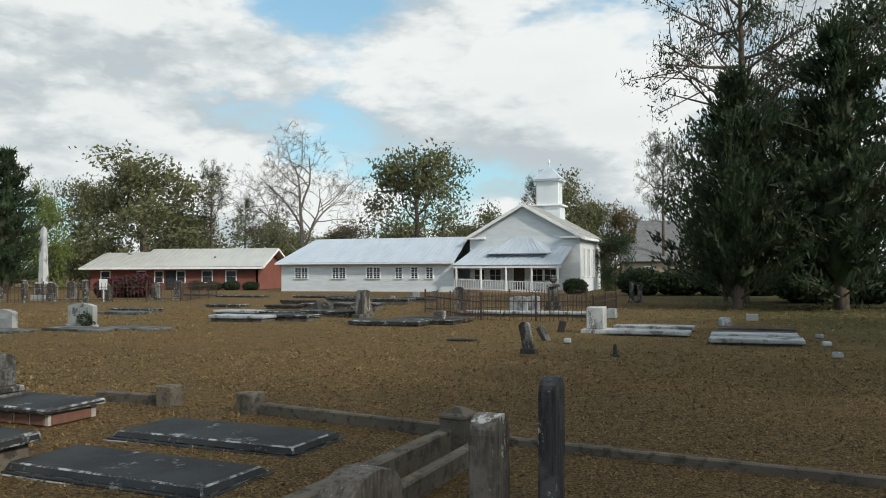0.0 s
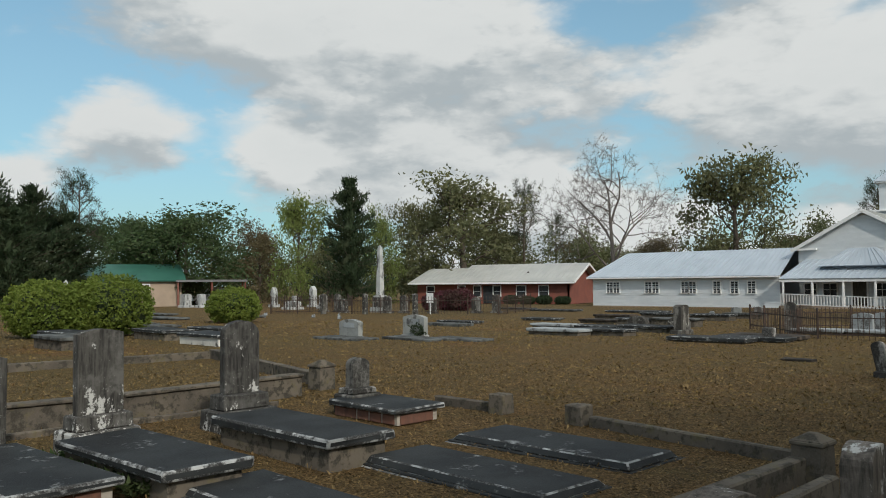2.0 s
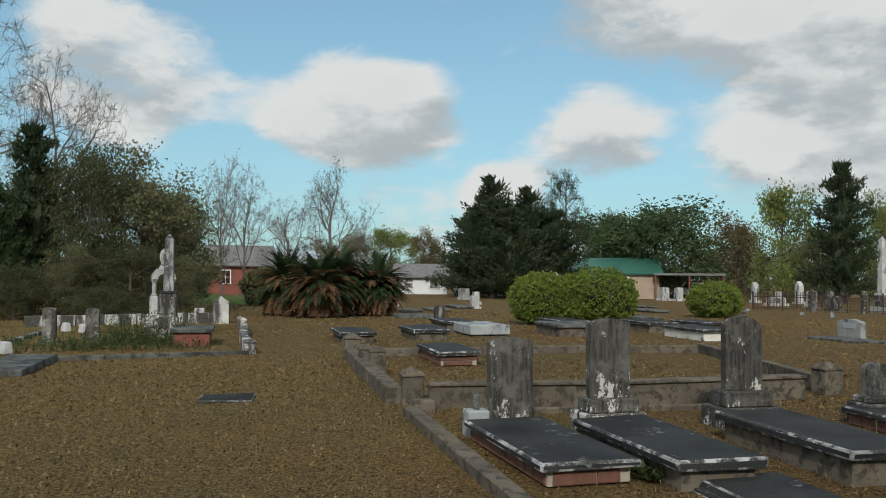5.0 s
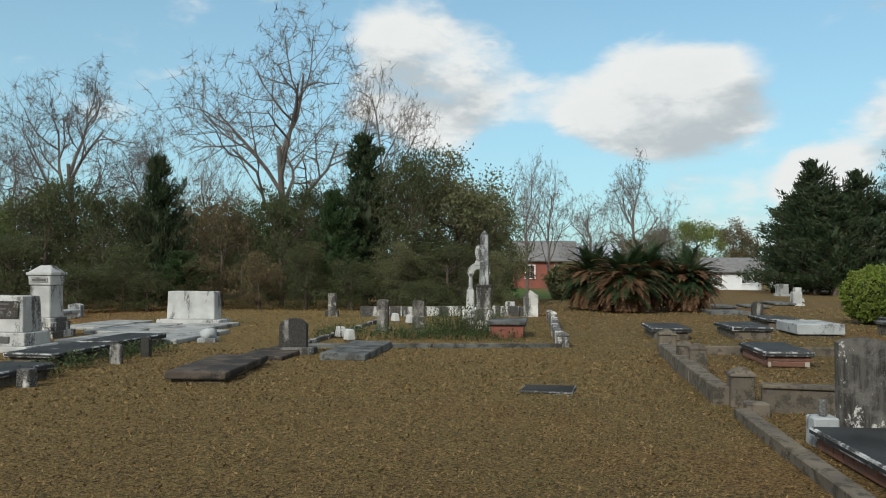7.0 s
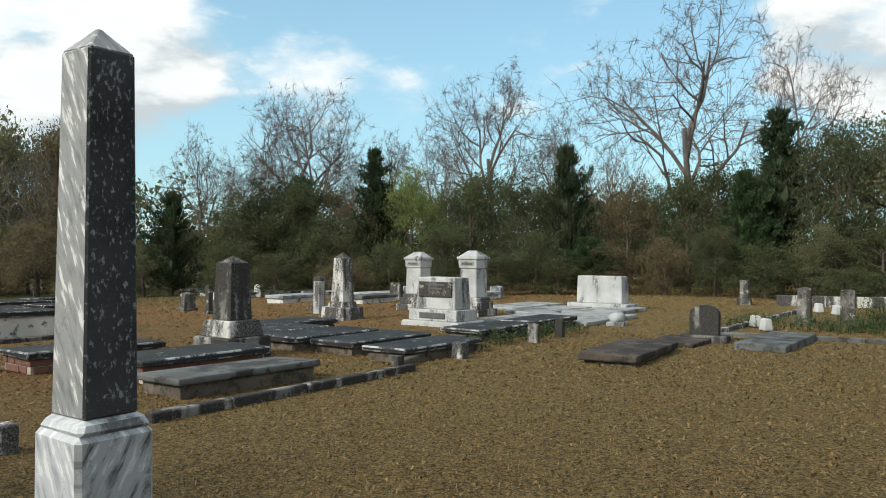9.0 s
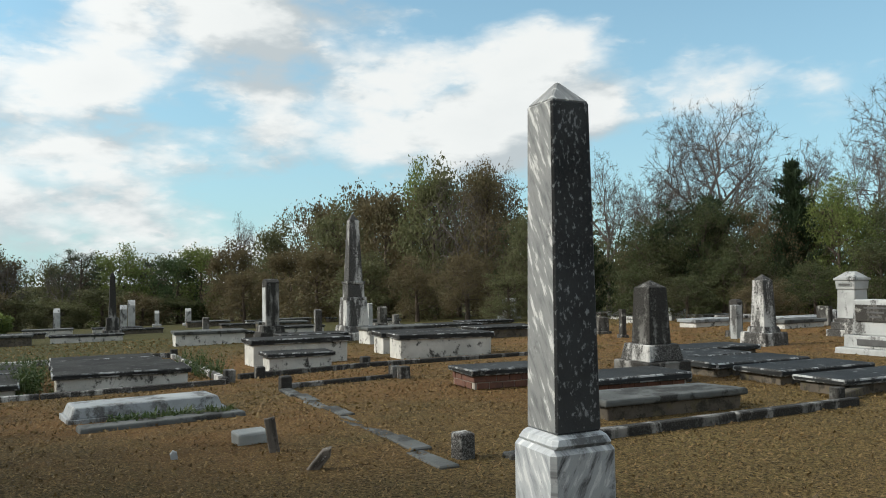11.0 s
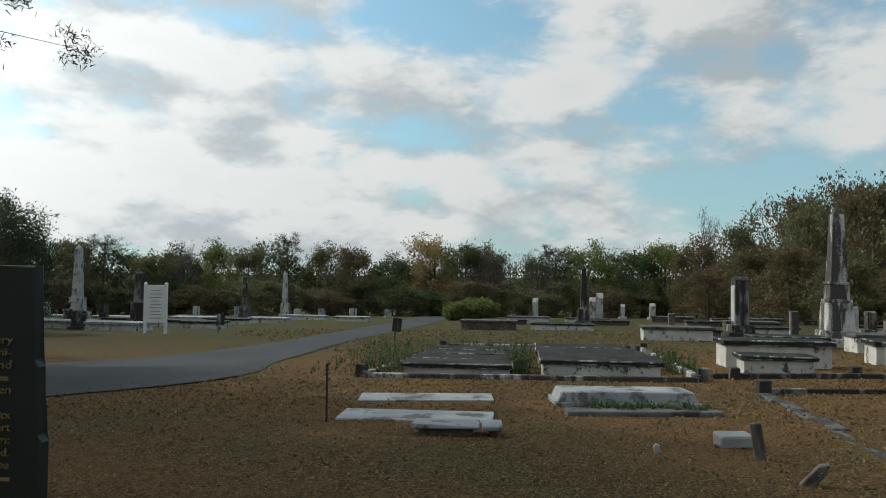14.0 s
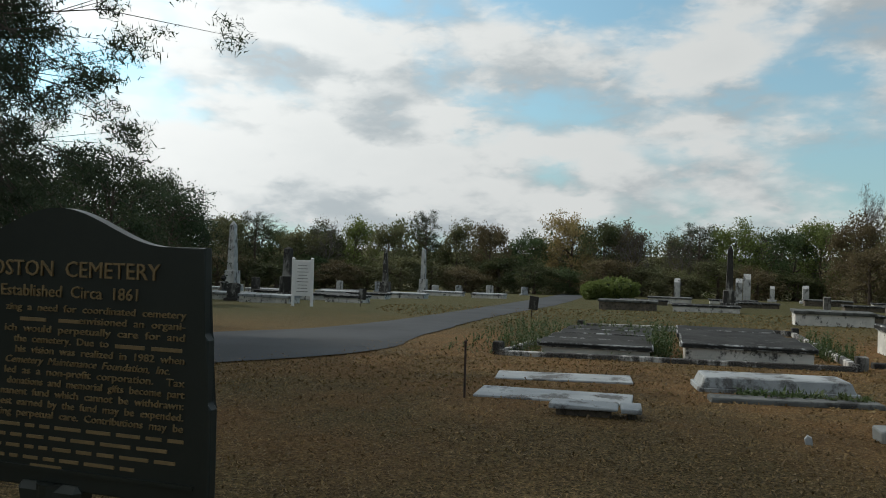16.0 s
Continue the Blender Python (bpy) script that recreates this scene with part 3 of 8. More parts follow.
# ---- ground ----
def make_ground():
    def axis():
        near = np.arange(-16, 16.01, 0.5)
        far = 16 * np.power(1.13, np.arange(1, 40))
        return np.concatenate([-far[::-1], near, far])
    xs, ys = axis(), axis()
    verts = []
    for y in ys:
        for x in xs:
            d = math.hypot(x, y)
            bump = 0.025 * noise.noise(Vector((x * 0.25, y * 0.25, 0))) + 0.008 * noise.noise(Vector((x * 1.3, y * 1.3, 3)))
            verts.append((x, y, ground_z(x, y) - 0.012 + bump * max(0.0, 1 - d / 45)))
    w = len(xs)
    faces = [(j * w + i, j * w + i + 1, (j + 1) * w + i + 1, (j + 1) * w + i) for j in range(len(ys) - 1) for i in range(w - 1)]
    ob = new("ground", raw_mesh("ground", verts, faces, "ground", True))
    tagged(ob, "brown winter lawn strewn with dry leaves", "ground", kind="structure")


make_ground()


def make_road():
    """A worn asphalt lane, from the east side of the graves to the south."""
    mid = [(60, -9, 3.4), (30, -11.5, 3.6), (14, -14, 3.8), (7.0, -14.6, 3.9), (3.9, -16.5, 2.9), (2.1, -20.5, 1.6), (0.75, -26, 1.15), (-1.2, -35, 1.2), (-5.2, -53, 1.6), (-10.5, -80, 1.8), (-21.5, -140, 2.2)]
    verts, faces = [], []
    pts = []
    for (x0, y0, w0), (x1, y1, w1) in zip(mid, mid[1:]):
        for k in range(8):
            s = k / 8
            pts.append((x0 + (x1 - x0) * s, y0 + (y1 - y0) * s, w0 + (w1 - w0) * s))
    for _ in range(3):
        pts = [pts[0]] + [tuple((a[i] + 2 * b[i] + c[i]) / 4 for i in range(3)) for a, b, c in zip(pts, pts[1:], pts[2:])] + [pts[-1]]
    for i, (x, y, w) in enumerate(pts):
        a, b = pts[max(i - 1, 0)], pts[min(i + 1, len(pts) - 1)]
        way = Vector((b[0] - a[0], b[1] - a[1], 0)).normalized()
        side = Vector((-way.y, way.x, 0))
        for k in (-1, -0.5, 0, 0.5, 1):
            ragged = 0.12 * noise.noise(Vector((x * 0.7, y * 0.7, k * 9))) if abs(k) == 1 else 0
            q = Vector((x, y, 0)) + side * (w * k + ragged)
            verts.append((q.x, q.y, ground_z(q.x, q.y) + 0.035 - 0.03 * k * k))
    for i in range(len(pts) - 1):
        for k in range(4):
            faces.append((i * 5 + k, i * 5 + k + 1, i * 5 + k + 6, i * 5 + k + 5))
    ob = new("road", raw_mesh("road", verts, faces, "asphalt", True))
    tagged(ob, "narrow worn grey asphalt lane through the graves", "road", kind="structure")


make_road()


# ---- trees: prototypes are 10 m high and 10 m wide ----
PROTO = {}


def limbs(rng, verts, faces, start, way, length, r, depth, kids, spread, ends, sides=5, droop=0.0, lift=0.15):
    """A branching limb system."""
    pts, radii, p, d = [start], [r], start.copy(), way.normalized()
    steps = 4 if depth > 1 else 2 if depth else 1
    for i in range(steps):
        d = (d + Vector(rng.normal(0, 0.2, 3)) + Vector((0, 0, lift - droop))* 0.35).normalized()
        p = p + d * length / steps
        pts.append(p.copy())
        radii.append(r * (1 - 0.55 * (i + 1) / steps))
    tube_data(verts, faces, pts, radii, sides if depth > 2 else 4 if depth == 2 else 3)
    if depth == 0:
        ends.append(p)
        return
    for k in range(kids):
        s = 0.35 + 0.65 * (k + rng.uniform(0, 0.8)) / kids
        i = min(int(s * steps), steps - 1)
        q = pts[i].lerp(pts[i + 1], s * steps - i if s * steps - i < 1 else 1.0)
        side = Vector(rng.normal(0, 1, 3))
        side = (side - d * side.dot(d)).normalized()
        w = (d * (1 - spread) + side * spread).normalized()
        limbs(rng, verts, faces, q, w, length * rng.uniform(0.5, 0.72), radii[i] * 0.63, depth - 1, kids, spread, ends, sides, droop, lift)
    ends.append(p)


def tufts(rng, centres, spread, per, size):
    """Single pointed leaves round the centres."""
    c = np.repeat(np.asarray(centres, float), per, 0)
    n = len(c)
    p = c + rng.normal(0, 1, (n, 3)) * np.asarray(spread)
    d = rng.normal(0, 1, (n, 3))
    d /= np.linalg.norm(d, axis=1, keepdims=True) + 1e-9
    e = np.cross(d, rng.normal(0, 1, (n, 3)))
    e /= np.linalg.norm(e, axis=1, keepdims=True) + 1e-9
    s = (size * rng.uniform(0.5, 1.4, n))[:, None]
    v = np.stack([p - d * s * 0.6 + e * s * 0.5, p - d * s * 0.6 - e * s * 0.5, p + d * s], 1).reshape(-1, 3)
    return v.tolist(), np.arange(3 * n).reshape(-1, 3).tolist()


def sprays(rng, centres, ways, spread, per, size, slim=0.3, loose=0.5):
    """Slim pointed sprays that lean along a way of their own at each centre."""
    c = np.repeat(np.asarray(centres, float), per, 0)
    w = np.repeat(np.asarray(ways, float), per, 0)
    n = len(c)
    p = c + rng.normal(0, 1, (n, 3)) * np.asarray(spread)
    d = w + rng.normal(0, loose, (n, 3))
    d /= np.linalg.norm(d, axis=1, keepdims=True) + 1e-9
    e = np.cross(d, rng.normal(0, 1, (n, 3)))
    e /= np.linalg.norm(e, axis=1, keepdims=True) + 1e-9
    s = (size * rng.uniform(0.5, 1.5, n))[:, None]
    v = np.stack([p + e * s * slim, p - e * s * slim, p + d * s * 1.6], 1).reshape(-1, 3)
    return v.tolist(), np.arange(3 * n).reshape(-1, 3).tolist()


def build_bare(var):
    rng = np.random.default_rng(50 + var)
    verts, faces = [], []
    lean = rng.uniform(-0.25, 0.25)
    tube_data(verts, faces, [Vector((0, 0, -0.2)), Vector((0.05 + lean * 0.4, 0, 1.3)), Vector((0.1 + lean, 0.1, 2.9)), Vector((0.1 + lean * 1.6, 0.0, 4.6))], [0.21, 0.165, 0.125, 0.075], 7)
    meshes, tips = [("trunk", verts, faces)], []
    count = 6
    for k in range(count):
        a = 2 * math.pi * (k + rng.uniform(-0.3, 0.3)) / count * 1.7 + var
        wide = rng.uniform(0.45, 0.95) if k < count - 1 else 0.12
        z = 1.5 + 0.55 * k
        verts, faces, ends = [], [], []
        limbs(rng, verts, faces, Vector((0.06 + lean * z / 2.9, 0.05, z)), Vector((math.cos(a) * wide, math.sin(a) * wide, 0.75)), rng.uniform(2.9, 3.9) * (1.05 - 0.05 * k), 0.078, 3, 4, 0.56, ends, 5, 0.0, 0.16)
        # fine twigs at every branch end
        for e in ends:
            for _ in range(5):
                d = Vector(rng.normal(0, 1, 3))
                d = (d.normalized() + Vector((0.06 * e.x, 0.06 * e.y, 0.45))).normalized() * rng.uniform(0.35, 0.85)
                q = e - d * rng.uniform(0.1, 0.5)
                side = d.cross(Vector(rng.normal(0, 1, 3))).normalized() * 0.0065
                n0 = len(verts)
                verts += [tuple(q - side), tuple(q + side), tuple(q + d)]
                faces.append((n0, n0 + 1, n0 + 2))
                side2 = side.cross(d).normalized() * 0.0065
                verts += [tuple(q - side2), tuple(q + side2), tuple(q + d)]
                faces.append((n0 + 3, n0 + 4, n0 + 5))
        meshes.append(("limb", verts, faces))
        tips += verts
    m = fitted(tips, 7.9, 8.3)
    return [(name, raw_mesh(name, [tuple(m @ Vector(p)) for p in verts], faces, "pale_bark", name == "trunk")) for name, verts, faces in meshes]


def trunk_mesh(verts, faces):
    return ("trunk", raw_mesh("trunk", verts, faces, "bark", True))


def fitted(verts, wide, high):
    """Brings a crown and its wood to one width and height."""
    a = np.asarray(verts)
    r = np.percentile(np.hypot(a[:, 0], a[:, 1]), 97)
    return Matrix.Diagonal((wide / 2 / r, wide / 2 / r, high / np.percentile(a[:, 2], 99.7), 1))


def leafy(var, count, kids, per, size, spread):
    """A leafy tree: limbs from low on the trunk upwards, leaves in loose bunches at their ends."""
    rng = np.random.default_rng(20 + var)
    verts, faces, ends = [], [], []
    tube_data(verts, faces, [Vector((0, 0, -0.3)), Vector((0.1, 0, 1.5)), Vector((0, 0.15, 4)), Vector((0.2, 0, 7.4))], [0.36, 0.27, 0.18, 0.05], 7)
    for k in range(count):
        s = (k + rng.uniform(0, 0.9)) / count
        a = k * 2.4 + rng.uniform(-0.4, 0.4)
        z = 0.7 + 6.2 * s
        long = (1.5 + 1.7 * math.sin(math.pi * (0.18 + 0.72 * s))) * rng.uniform(0.72, 1.2)
        limbs(rng, verts, faces, Vector((0.05, 0.05, z)), Vector((math.cos(a), math.sin(a), 0.12 + 1.0 * s * s)), long, 0.085, 2, kids, 0.56, ends, 4, 0.0, 0.16)
    size_of = rng.uniform(0.55, 1.5, len(ends))
    lv, lf = [], []
    for lo, hi, share in ((0.0, 0.85, 0.5), (0.85, 1.2, 1.0), (1.2, 9.0, 1.6)):
        c = [tuple(e) for e, q in zip(ends, size_of) if lo <= q < hi]
        v, f = tufts(rng, c, (spread * share ** 0.4, spread * share ** 0.4, spread * 0.72 * share ** 0.4), max(2, int(per * share)), size)
        n0 = len(lv)
        lv += v
        lf += [tuple(i + n0 for i in q) for q in f]
    m = fitted(lv, 8.6, 9.6)
    grown = lambda pts: [tuple(m @ Vector(p)) for p in pts]
    return [trunk_mesh(grown(verts), faces), ("crown", raw_mesh("crown", grown(lv), lf, "oak_leaf"))]


def build_oak(var):
    return leafy(var, 15, 4, 31, 0.172, 0.43)


def build_near_oak(var):
    return leafy(var + 7, 15, 5, 31, 0.116, 0.34)


def build_cedar(var):
    rng = np.random.default_rng(80 + var)
    verts, faces, centres, ways = [], [], [], []
    tube_data(verts, faces, [Vector((0, 0, -0.2)), Vector((0.05, 0, 4)), Vector((0, 0, 9.6))], [0.34, 0.2, 0.03], 7)
    z = 0.4
    while z < 9.5:
        reach = 3.6 * (1 - (z / 9.9) ** 1.25) ** 0.8 * (0.75 + 0.4 * rng.random()) + 0.12
        for a in rng.uniform(0, 6.283, 7 if z < 7 else 5):
            rr = reach * rng.uniform(0.45, 1.42)
            rise = rng.uniform(0.25, 0.75) * (1 if var == 0 else 0.45)
            tip = Vector((math.cos(a) * rr, math.sin(a) * rr, z + rise * rr))
            tube_data(verts, faces, [Vector((0, 0, z)), tip], [0.045, 0.01], 3)
            way = Vector((math.cos(a) * 0.7, math.sin(a) * 0.7, 0.35 + rise))
            for s in np.linspace(0.35, 1.0, 5):
                centres.append((tip.x * s, tip.y * s, z + (tip.z - z) * s))
                ways.append(tuple(way))
        z += 0.36
    lv, lf = sprays(rng, centres, ways, (0.17, 0.17, 0.15), 15, 0.20, 0.31, 0.42)
    # a jagged shell added inside, to make the crown's depth dark and opaque
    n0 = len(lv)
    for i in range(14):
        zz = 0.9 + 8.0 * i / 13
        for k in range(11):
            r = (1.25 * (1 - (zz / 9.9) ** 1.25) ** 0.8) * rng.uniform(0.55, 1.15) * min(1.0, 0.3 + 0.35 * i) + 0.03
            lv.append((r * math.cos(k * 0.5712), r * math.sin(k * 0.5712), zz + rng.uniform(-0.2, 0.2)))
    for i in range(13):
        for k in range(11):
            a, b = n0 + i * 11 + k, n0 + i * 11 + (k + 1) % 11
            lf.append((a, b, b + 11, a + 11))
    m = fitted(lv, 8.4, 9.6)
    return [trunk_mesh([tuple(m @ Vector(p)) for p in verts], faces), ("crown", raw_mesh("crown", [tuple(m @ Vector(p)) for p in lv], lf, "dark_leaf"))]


def build_pine(var):
    rng = np.random.default_rng(110 + var)
    verts, faces, ends = [], [], []
    tube_data(verts, faces, [Vector((0, 0, -0.2)), Vector((0.1, 0.1, 5)), Vector((0, 0, 9.2))], [0.25, 0.18, 0.05], 8)
    for k in range(24):
        z = 4.4 + 4.7 * k / 23
        a = k * 2.4 + rng.uniform(-0.5, 0.5)
        rr = rng.uniform(1.5, 3.4) * (1 - 0.55 * max(0, z - 6.8) / 2.4)
        limbs(rng, verts, faces, Vector((0, 0, z)), Vector((math.cos(a), math.sin(a), rng.uniform(0.05, 0.5))), rr, 0.06, 1, 6, 0.5, ends, 4, 0.0, 0.25)
    lv, lf = sprays(rng, [tuple(e) for e in ends], [(0, 0, 0.35)] * len(ends), (0.26, 0.26, 0.14), 58, 0.105, 0.22, 0.9)
    return [trunk_mesh(verts, faces), ("crown", raw_mesh("crown", lv, lf, "pine_leaf"))]


BUILD = {"bare": build_bare, "oak": build_oak, "near_oak": build_near_oak, "cedar": build_cedar, "pine": build_pine}
TREE_WORDS = {
    "bare": ("bare_tree", "leafless winter tree with fine pale branches"),
    "oak": ("tree", "broad bushy tree with {} leaves"),
    "near_oak": ("tree", "broad bushy tree with {} leaves"),
    "cedar": ("cedar_tree", "dense conical evergreen with {} foliage"),
    "pine": ("pine_tree", "tall pine with clumped {} needles"),
}
LEAF_WORDS = {"dark": "very dark green", "mid": "mid green", "oak": "dull olive green", "olive": "dusty olive", "brown": "brownish autumn", "light": "fresh yellow-green", "yellow": "pale yellow-tan", "live": "deep green", "pine": "dark green"}


def tree(kind, var, x, y, h, w, tint="oak"):
    if kind == "oak" and math.hypot(x, y) < 62:
        kind = "near_oak"
    m = pose(x, y, ground_z(x, y) - 0.05, 0, 0, (x * 37 + y * 91) % 360) @ Matrix.Diagonal((w / {"bare": 6.6, "cedar": 6.8}.get(kind, 8.6),) * 2 + (h / (8.3 if kind == "bare" else 9.6), 1))
    if (kind, var) not in PROTO:
        ob = new(TREE_WORDS[kind][0])
        for name, me in BUILD[kind](var):
            child(name, me, ob)
        PROTO[kind, var] = ob
        ob.matrix_basis = m
    else:
        src = PROTO[kind, var]
        ob = copy_thing(src, Matrix.Identity(4))
        ob.matrix_basis = m
    tagged(ob, TREE_WORDS[kind][1].format(LEAF_WORDS[tint]), "tree", "trees round the cemetery")
    for c in ob.children:
        if c.name.startswith("crown"):
            c.material_slots[0].link = "OBJECT"
            c.material_slots[0].material = MAT[tint + "_leaf"]
    return ob


# ---- buildings ----
def beam(a, b, w, h=None):
    """A straight bar between two points."""
    a, b = Vector(a), Vector(b)
    bm = block(w, h or w, (b - a).length, bevel=0)
    bmesh.ops.transform(bm, matrix=Matrix.Translation(a) @ (b - a).to_track_quat("Z", "Y").to_matrix().to_4x4(), verts=bm.verts)
    return bm


def slab_roof(corners, thick=0.08, ribs=0.0, rib_h=0.04):
    """A roof plane from four corners (eave left, eave right, ridge right, ridge left), with standing ribs."""
    bm = bmesh.new()
    c = [Vector(p) for p in corners]
    n = (c[1] - c[0]).cross(c[3] - c[0]).normalized()
    lo = [bm.verts.new(p) for p in c]
    hi = [bm.verts.new(p + n * thick) for p in c]
    bm.faces.new(hi)
    bm.faces.new(lo[::-1])
    for i in range(4):
        j = (i + 1) % 4
        bm.faces.new((lo[i], lo[j], hi[j], hi[i]))
    if ribs:
        count = int((c[1] - c[0]).length / ribs)
        for k in range(1, count):
            s = k / count
            a, b = c[0].lerp(c[1], s) + n * thick, c[3].lerp(c[2], s) + n * thick
            bm = joined(bm, beam(a, b, 0.05, rib_h * 2))
    return bm


def window(parent, x, y, z, w, h, turn=0, bars=(1, 2), frame_mat="white_paint"):
    """A sash window on a wall: frame, sill, panes and bars; it faces -y of its parent before the turn."""
    fr = joined(block(w + 0.2, 0.08, 0.1, (0, 0, h)), block(0.1, 0.08, h, (-w / 2 - 0.05, 0, 0)), block(0.1, 0.08, h, (w / 2 + 0.05, 0, 0)),
                *[block(w, 0.05, 0.035, (0, 0, h * (k + 1) / (bars[1] + 1) - 0.02), bevel=0) for k in range(bars[1])],
                *[block(0.03, 0.05, h, (-w / 2 + w * (k + 1) / (bars[0] + 1), 0, 0), bevel=0) for k in range(bars[0])])
    win = part("window", fr, frame_mat, parent)
    win.matrix_basis = pose(x, y, z, 0, 0, turn)
    part("pane", block(w, 0.02, h, (0, 0.03, 0), bevel=0), "glass", win)
    part("sill", block(w + 0.26, 0.16, 0.06, (0, -0.02, -0.06)), frame_mat, win)
    return win


def gable_wall(w, eave, ridge, thick=0.2):
    return plate([(-w / 2, 0), (w / 2, 0), (w / 2, eave), (0, ridge), (-w / 2, eave)], thick, 0)


def siding(w, h, step=0.2, z0=0.0):
    """Lapped boards over a wall face, one mesh, proud of it by 2 cm; it faces -y."""
    bm = bmesh.new()
    z = z0
    while z < h - 0.02:
        top = min(z + step, h)
        v = [bm.verts.new(p) for p in ((-w / 2, -0.035, z), (w / 2, -0.035, z), (w / 2, -0.012, top), (-w / 2, -0.012, top), (w / 2, -0.012, z), (-w / 2, -0.012, z))]
        bm.faces.new(v[:4])
        bm.faces.new((v[0], v[5], v[4], v[1]))
        z += step
    return bm


def gable_siding(w, eave, ridge, step=0.2):
    bm = bmesh.new()
    z = 0.0
    while z < ridge - 0.1:
        top = min(z + step, ridge)
        wide = lambda q: w / 2 if q <= eave else w / 2 * (ridge - q) / (ridge - eave)
        a, b = wide(z), wide(top)
        v = [bm.verts.new(p) for p in ((-a, -0.035, z), (a, -0.035, z), (b, -0.012, top), (-b, -0.012, top), (a, -0.012, z), (-a, -0.012, z))]
        bm.faces.new(v[:4])
        bm.faces.new((v[0], v[5], v[4], v[1]))
        z += step
    return bm


def make_church():
    """White boarded church: gabled nave, tower, long side wing and a railed porch. x runs along the front, y to the back."""
    ch = thing("church", -4.92, 72.48, -14, "white clapboard church with galvanised metal roofs and a small steeple", "church")
    W, D, E, R = 10.0, 11.2, 4.95, 7.75
    walls = joined(gable_wall(W, E, R))
    bmesh.ops.translate(walls, verts=walls.verts, vec=(W / 2, 0.1, 0))
    back = gable_wall(W, E, R)
    bmesh.ops.translate(back, verts=back.verts, vec=(W / 2, D - 0.1, 0))
    walls = joined(walls, back, block(0.2, D - 0.4, E, (0.1, D / 2, 0), bevel=0), block(0.2, D - 0.4, E, (W - 0.1, D / 2, 0), bevel=0))
    part("wall", walls, "siding", ch)
    b = gable_siding(W, E, R)
    bmesh.ops.translate(b, verts=b.verts, vec=(W / 2, 0, 0))
    part("front_boards", b, "siding", ch)
    b = siding(D, E)
    bmesh.ops.transform(b, matrix=pose(W, D / 2, 0, 0, 0, 90), verts=b.verts)
    part("side_boards", b, "siding", ch)
    o = 0.45
    k = (R - E) / (W / 2)
    for side, c in (("roof", [(W + o, -o, E - k * o), (W + o, D + o, E - k * o), (W / 2, D + o, R), (W / 2, -o, R)]), ("roof", [(-o, D + o, E - k * o), (-o, -o, E - k * o), (W / 2, -o, R), (W / 2, D + o, R)])):
        part(side, slab_roof(c, 0.1, 0.5), "white_roof", ch, "pale metal gable roof")
    part("fascia", joined(beam((-o, -o, E - k * o), (W / 2, -o, R), 0.1, 0.26), beam((W + o, -o, E - k * o), (W / 2, -o, R), 0.1, 0.26), beam((W + o, -o, E - k * o), (W + o, D + o, E - k * o), 0.1, 0.22)), "white_paint", ch)
    part("eave_return", block(2.2, 0.5, 0.16, (W - 0.55, -0.2, E - 0.22)), "white_paint", ch)
    part("eave_return", block(2.0, 0.5, 0.16, (0.5, -0.2, E - 0.22)), "white_paint", ch)
    for i in range(4):
        window(ch, W + 0.085, 1.7 + 2.4 * i, 1.35, 0.85, 2.5, 90, (1, 4))
    # tower
    tx, ty = W / 2 + 0.4, 9.0
    tower = part("tower", joined(block(2.6, 2.6, 1.9, (tx, ty, 6.3), bevel=0), block(2.15, 2.15, 2.35, (tx, ty, 8.35), bevel=0)), "siding", ch)
    part("cornice", block(3.1, 3.1, 0.14, (tx, ty, 8.2)), "white_paint", tower)
    part("cornice", block(2.75, 2.75, 0.16, (tx, ty, 10.7)), "white_paint", tower)
    part("spire", block(2.9, 2.9, 1.35, (tx, ty, 10.85), (0.06, 0.06), 0), "metal_roof", tower, "ribbed metal pyramid roof")
    part("finial", lathe([(0.06, 0), (0.05, 0.3), (0.1, 0.4), (0.02, 0.85)], 8, (tx, ty, 12.15)), "white_paint", tower)
    for turn, px, py in ((90, tx + 1.09, ty),):
        lou = part("louvre", joined(*[block(0.7, 0.06, 0.05, (0, 0, 0.14 * i), bevel=0) for i in range(12)], block(0.08, 0.1, 1.7, (-0.38, 0, 0)), block(0.08, 0.1, 1.7, (0.38, 0, 0))), "white_paint", tower)
        lou.matrix_basis = pose(px, py, 8.8, 0, 0, turn)
    # porch
    P0, P1, out = -0.65, W - 1.05, 3.0
    part("porch_roof", slab_roof([(P0, -out, 2.36), (P1, -out, 2.36), (P1 + 0.45, 0, 3.95), (P0 + 1.2, 0, 3.95)], 0.07, 0.45), "metal_roof", ch, "pale ribbed lean-to roof")
    part("porch_beam", block(P1 - P0, 0.12, 0.24, ((P0 + P1) / 2, -out + 0.1, 2.14)), "white_paint", ch)
    part("porch_hip", slab_roof([(2.2, -2.0, 3.35), (7.5, -2.0, 3.35), (5.9, -0.3, 4.75), (3.9, -0.3, 4.75)], 0.07, 0.45), "metal_roof", ch, "raised ribbed hip over the porch")
    part("porch_hip_side", slab_roof([(7.5, -2.0, 3.35), (7.9, 0.0, 3.6), (5.95, -0.2, 4.75), (5.9, -0.3, 4.75)], 0.05), "metal_roof", ch)
    part("porch_hip_side", slab_roof([(1.8, 0.0, 3.6), (2.2, -2.0, 3.35), (3.9, -0.3, 4.75), (3.85, -0.2, 4.75)], 0.05), "metal_roof", ch)
    part("porch_floor", block(P1 - P0, out, 0.25, ((P0 + P1) / 2, -out / 2, 0), bevel=0), "tan_wall", ch)
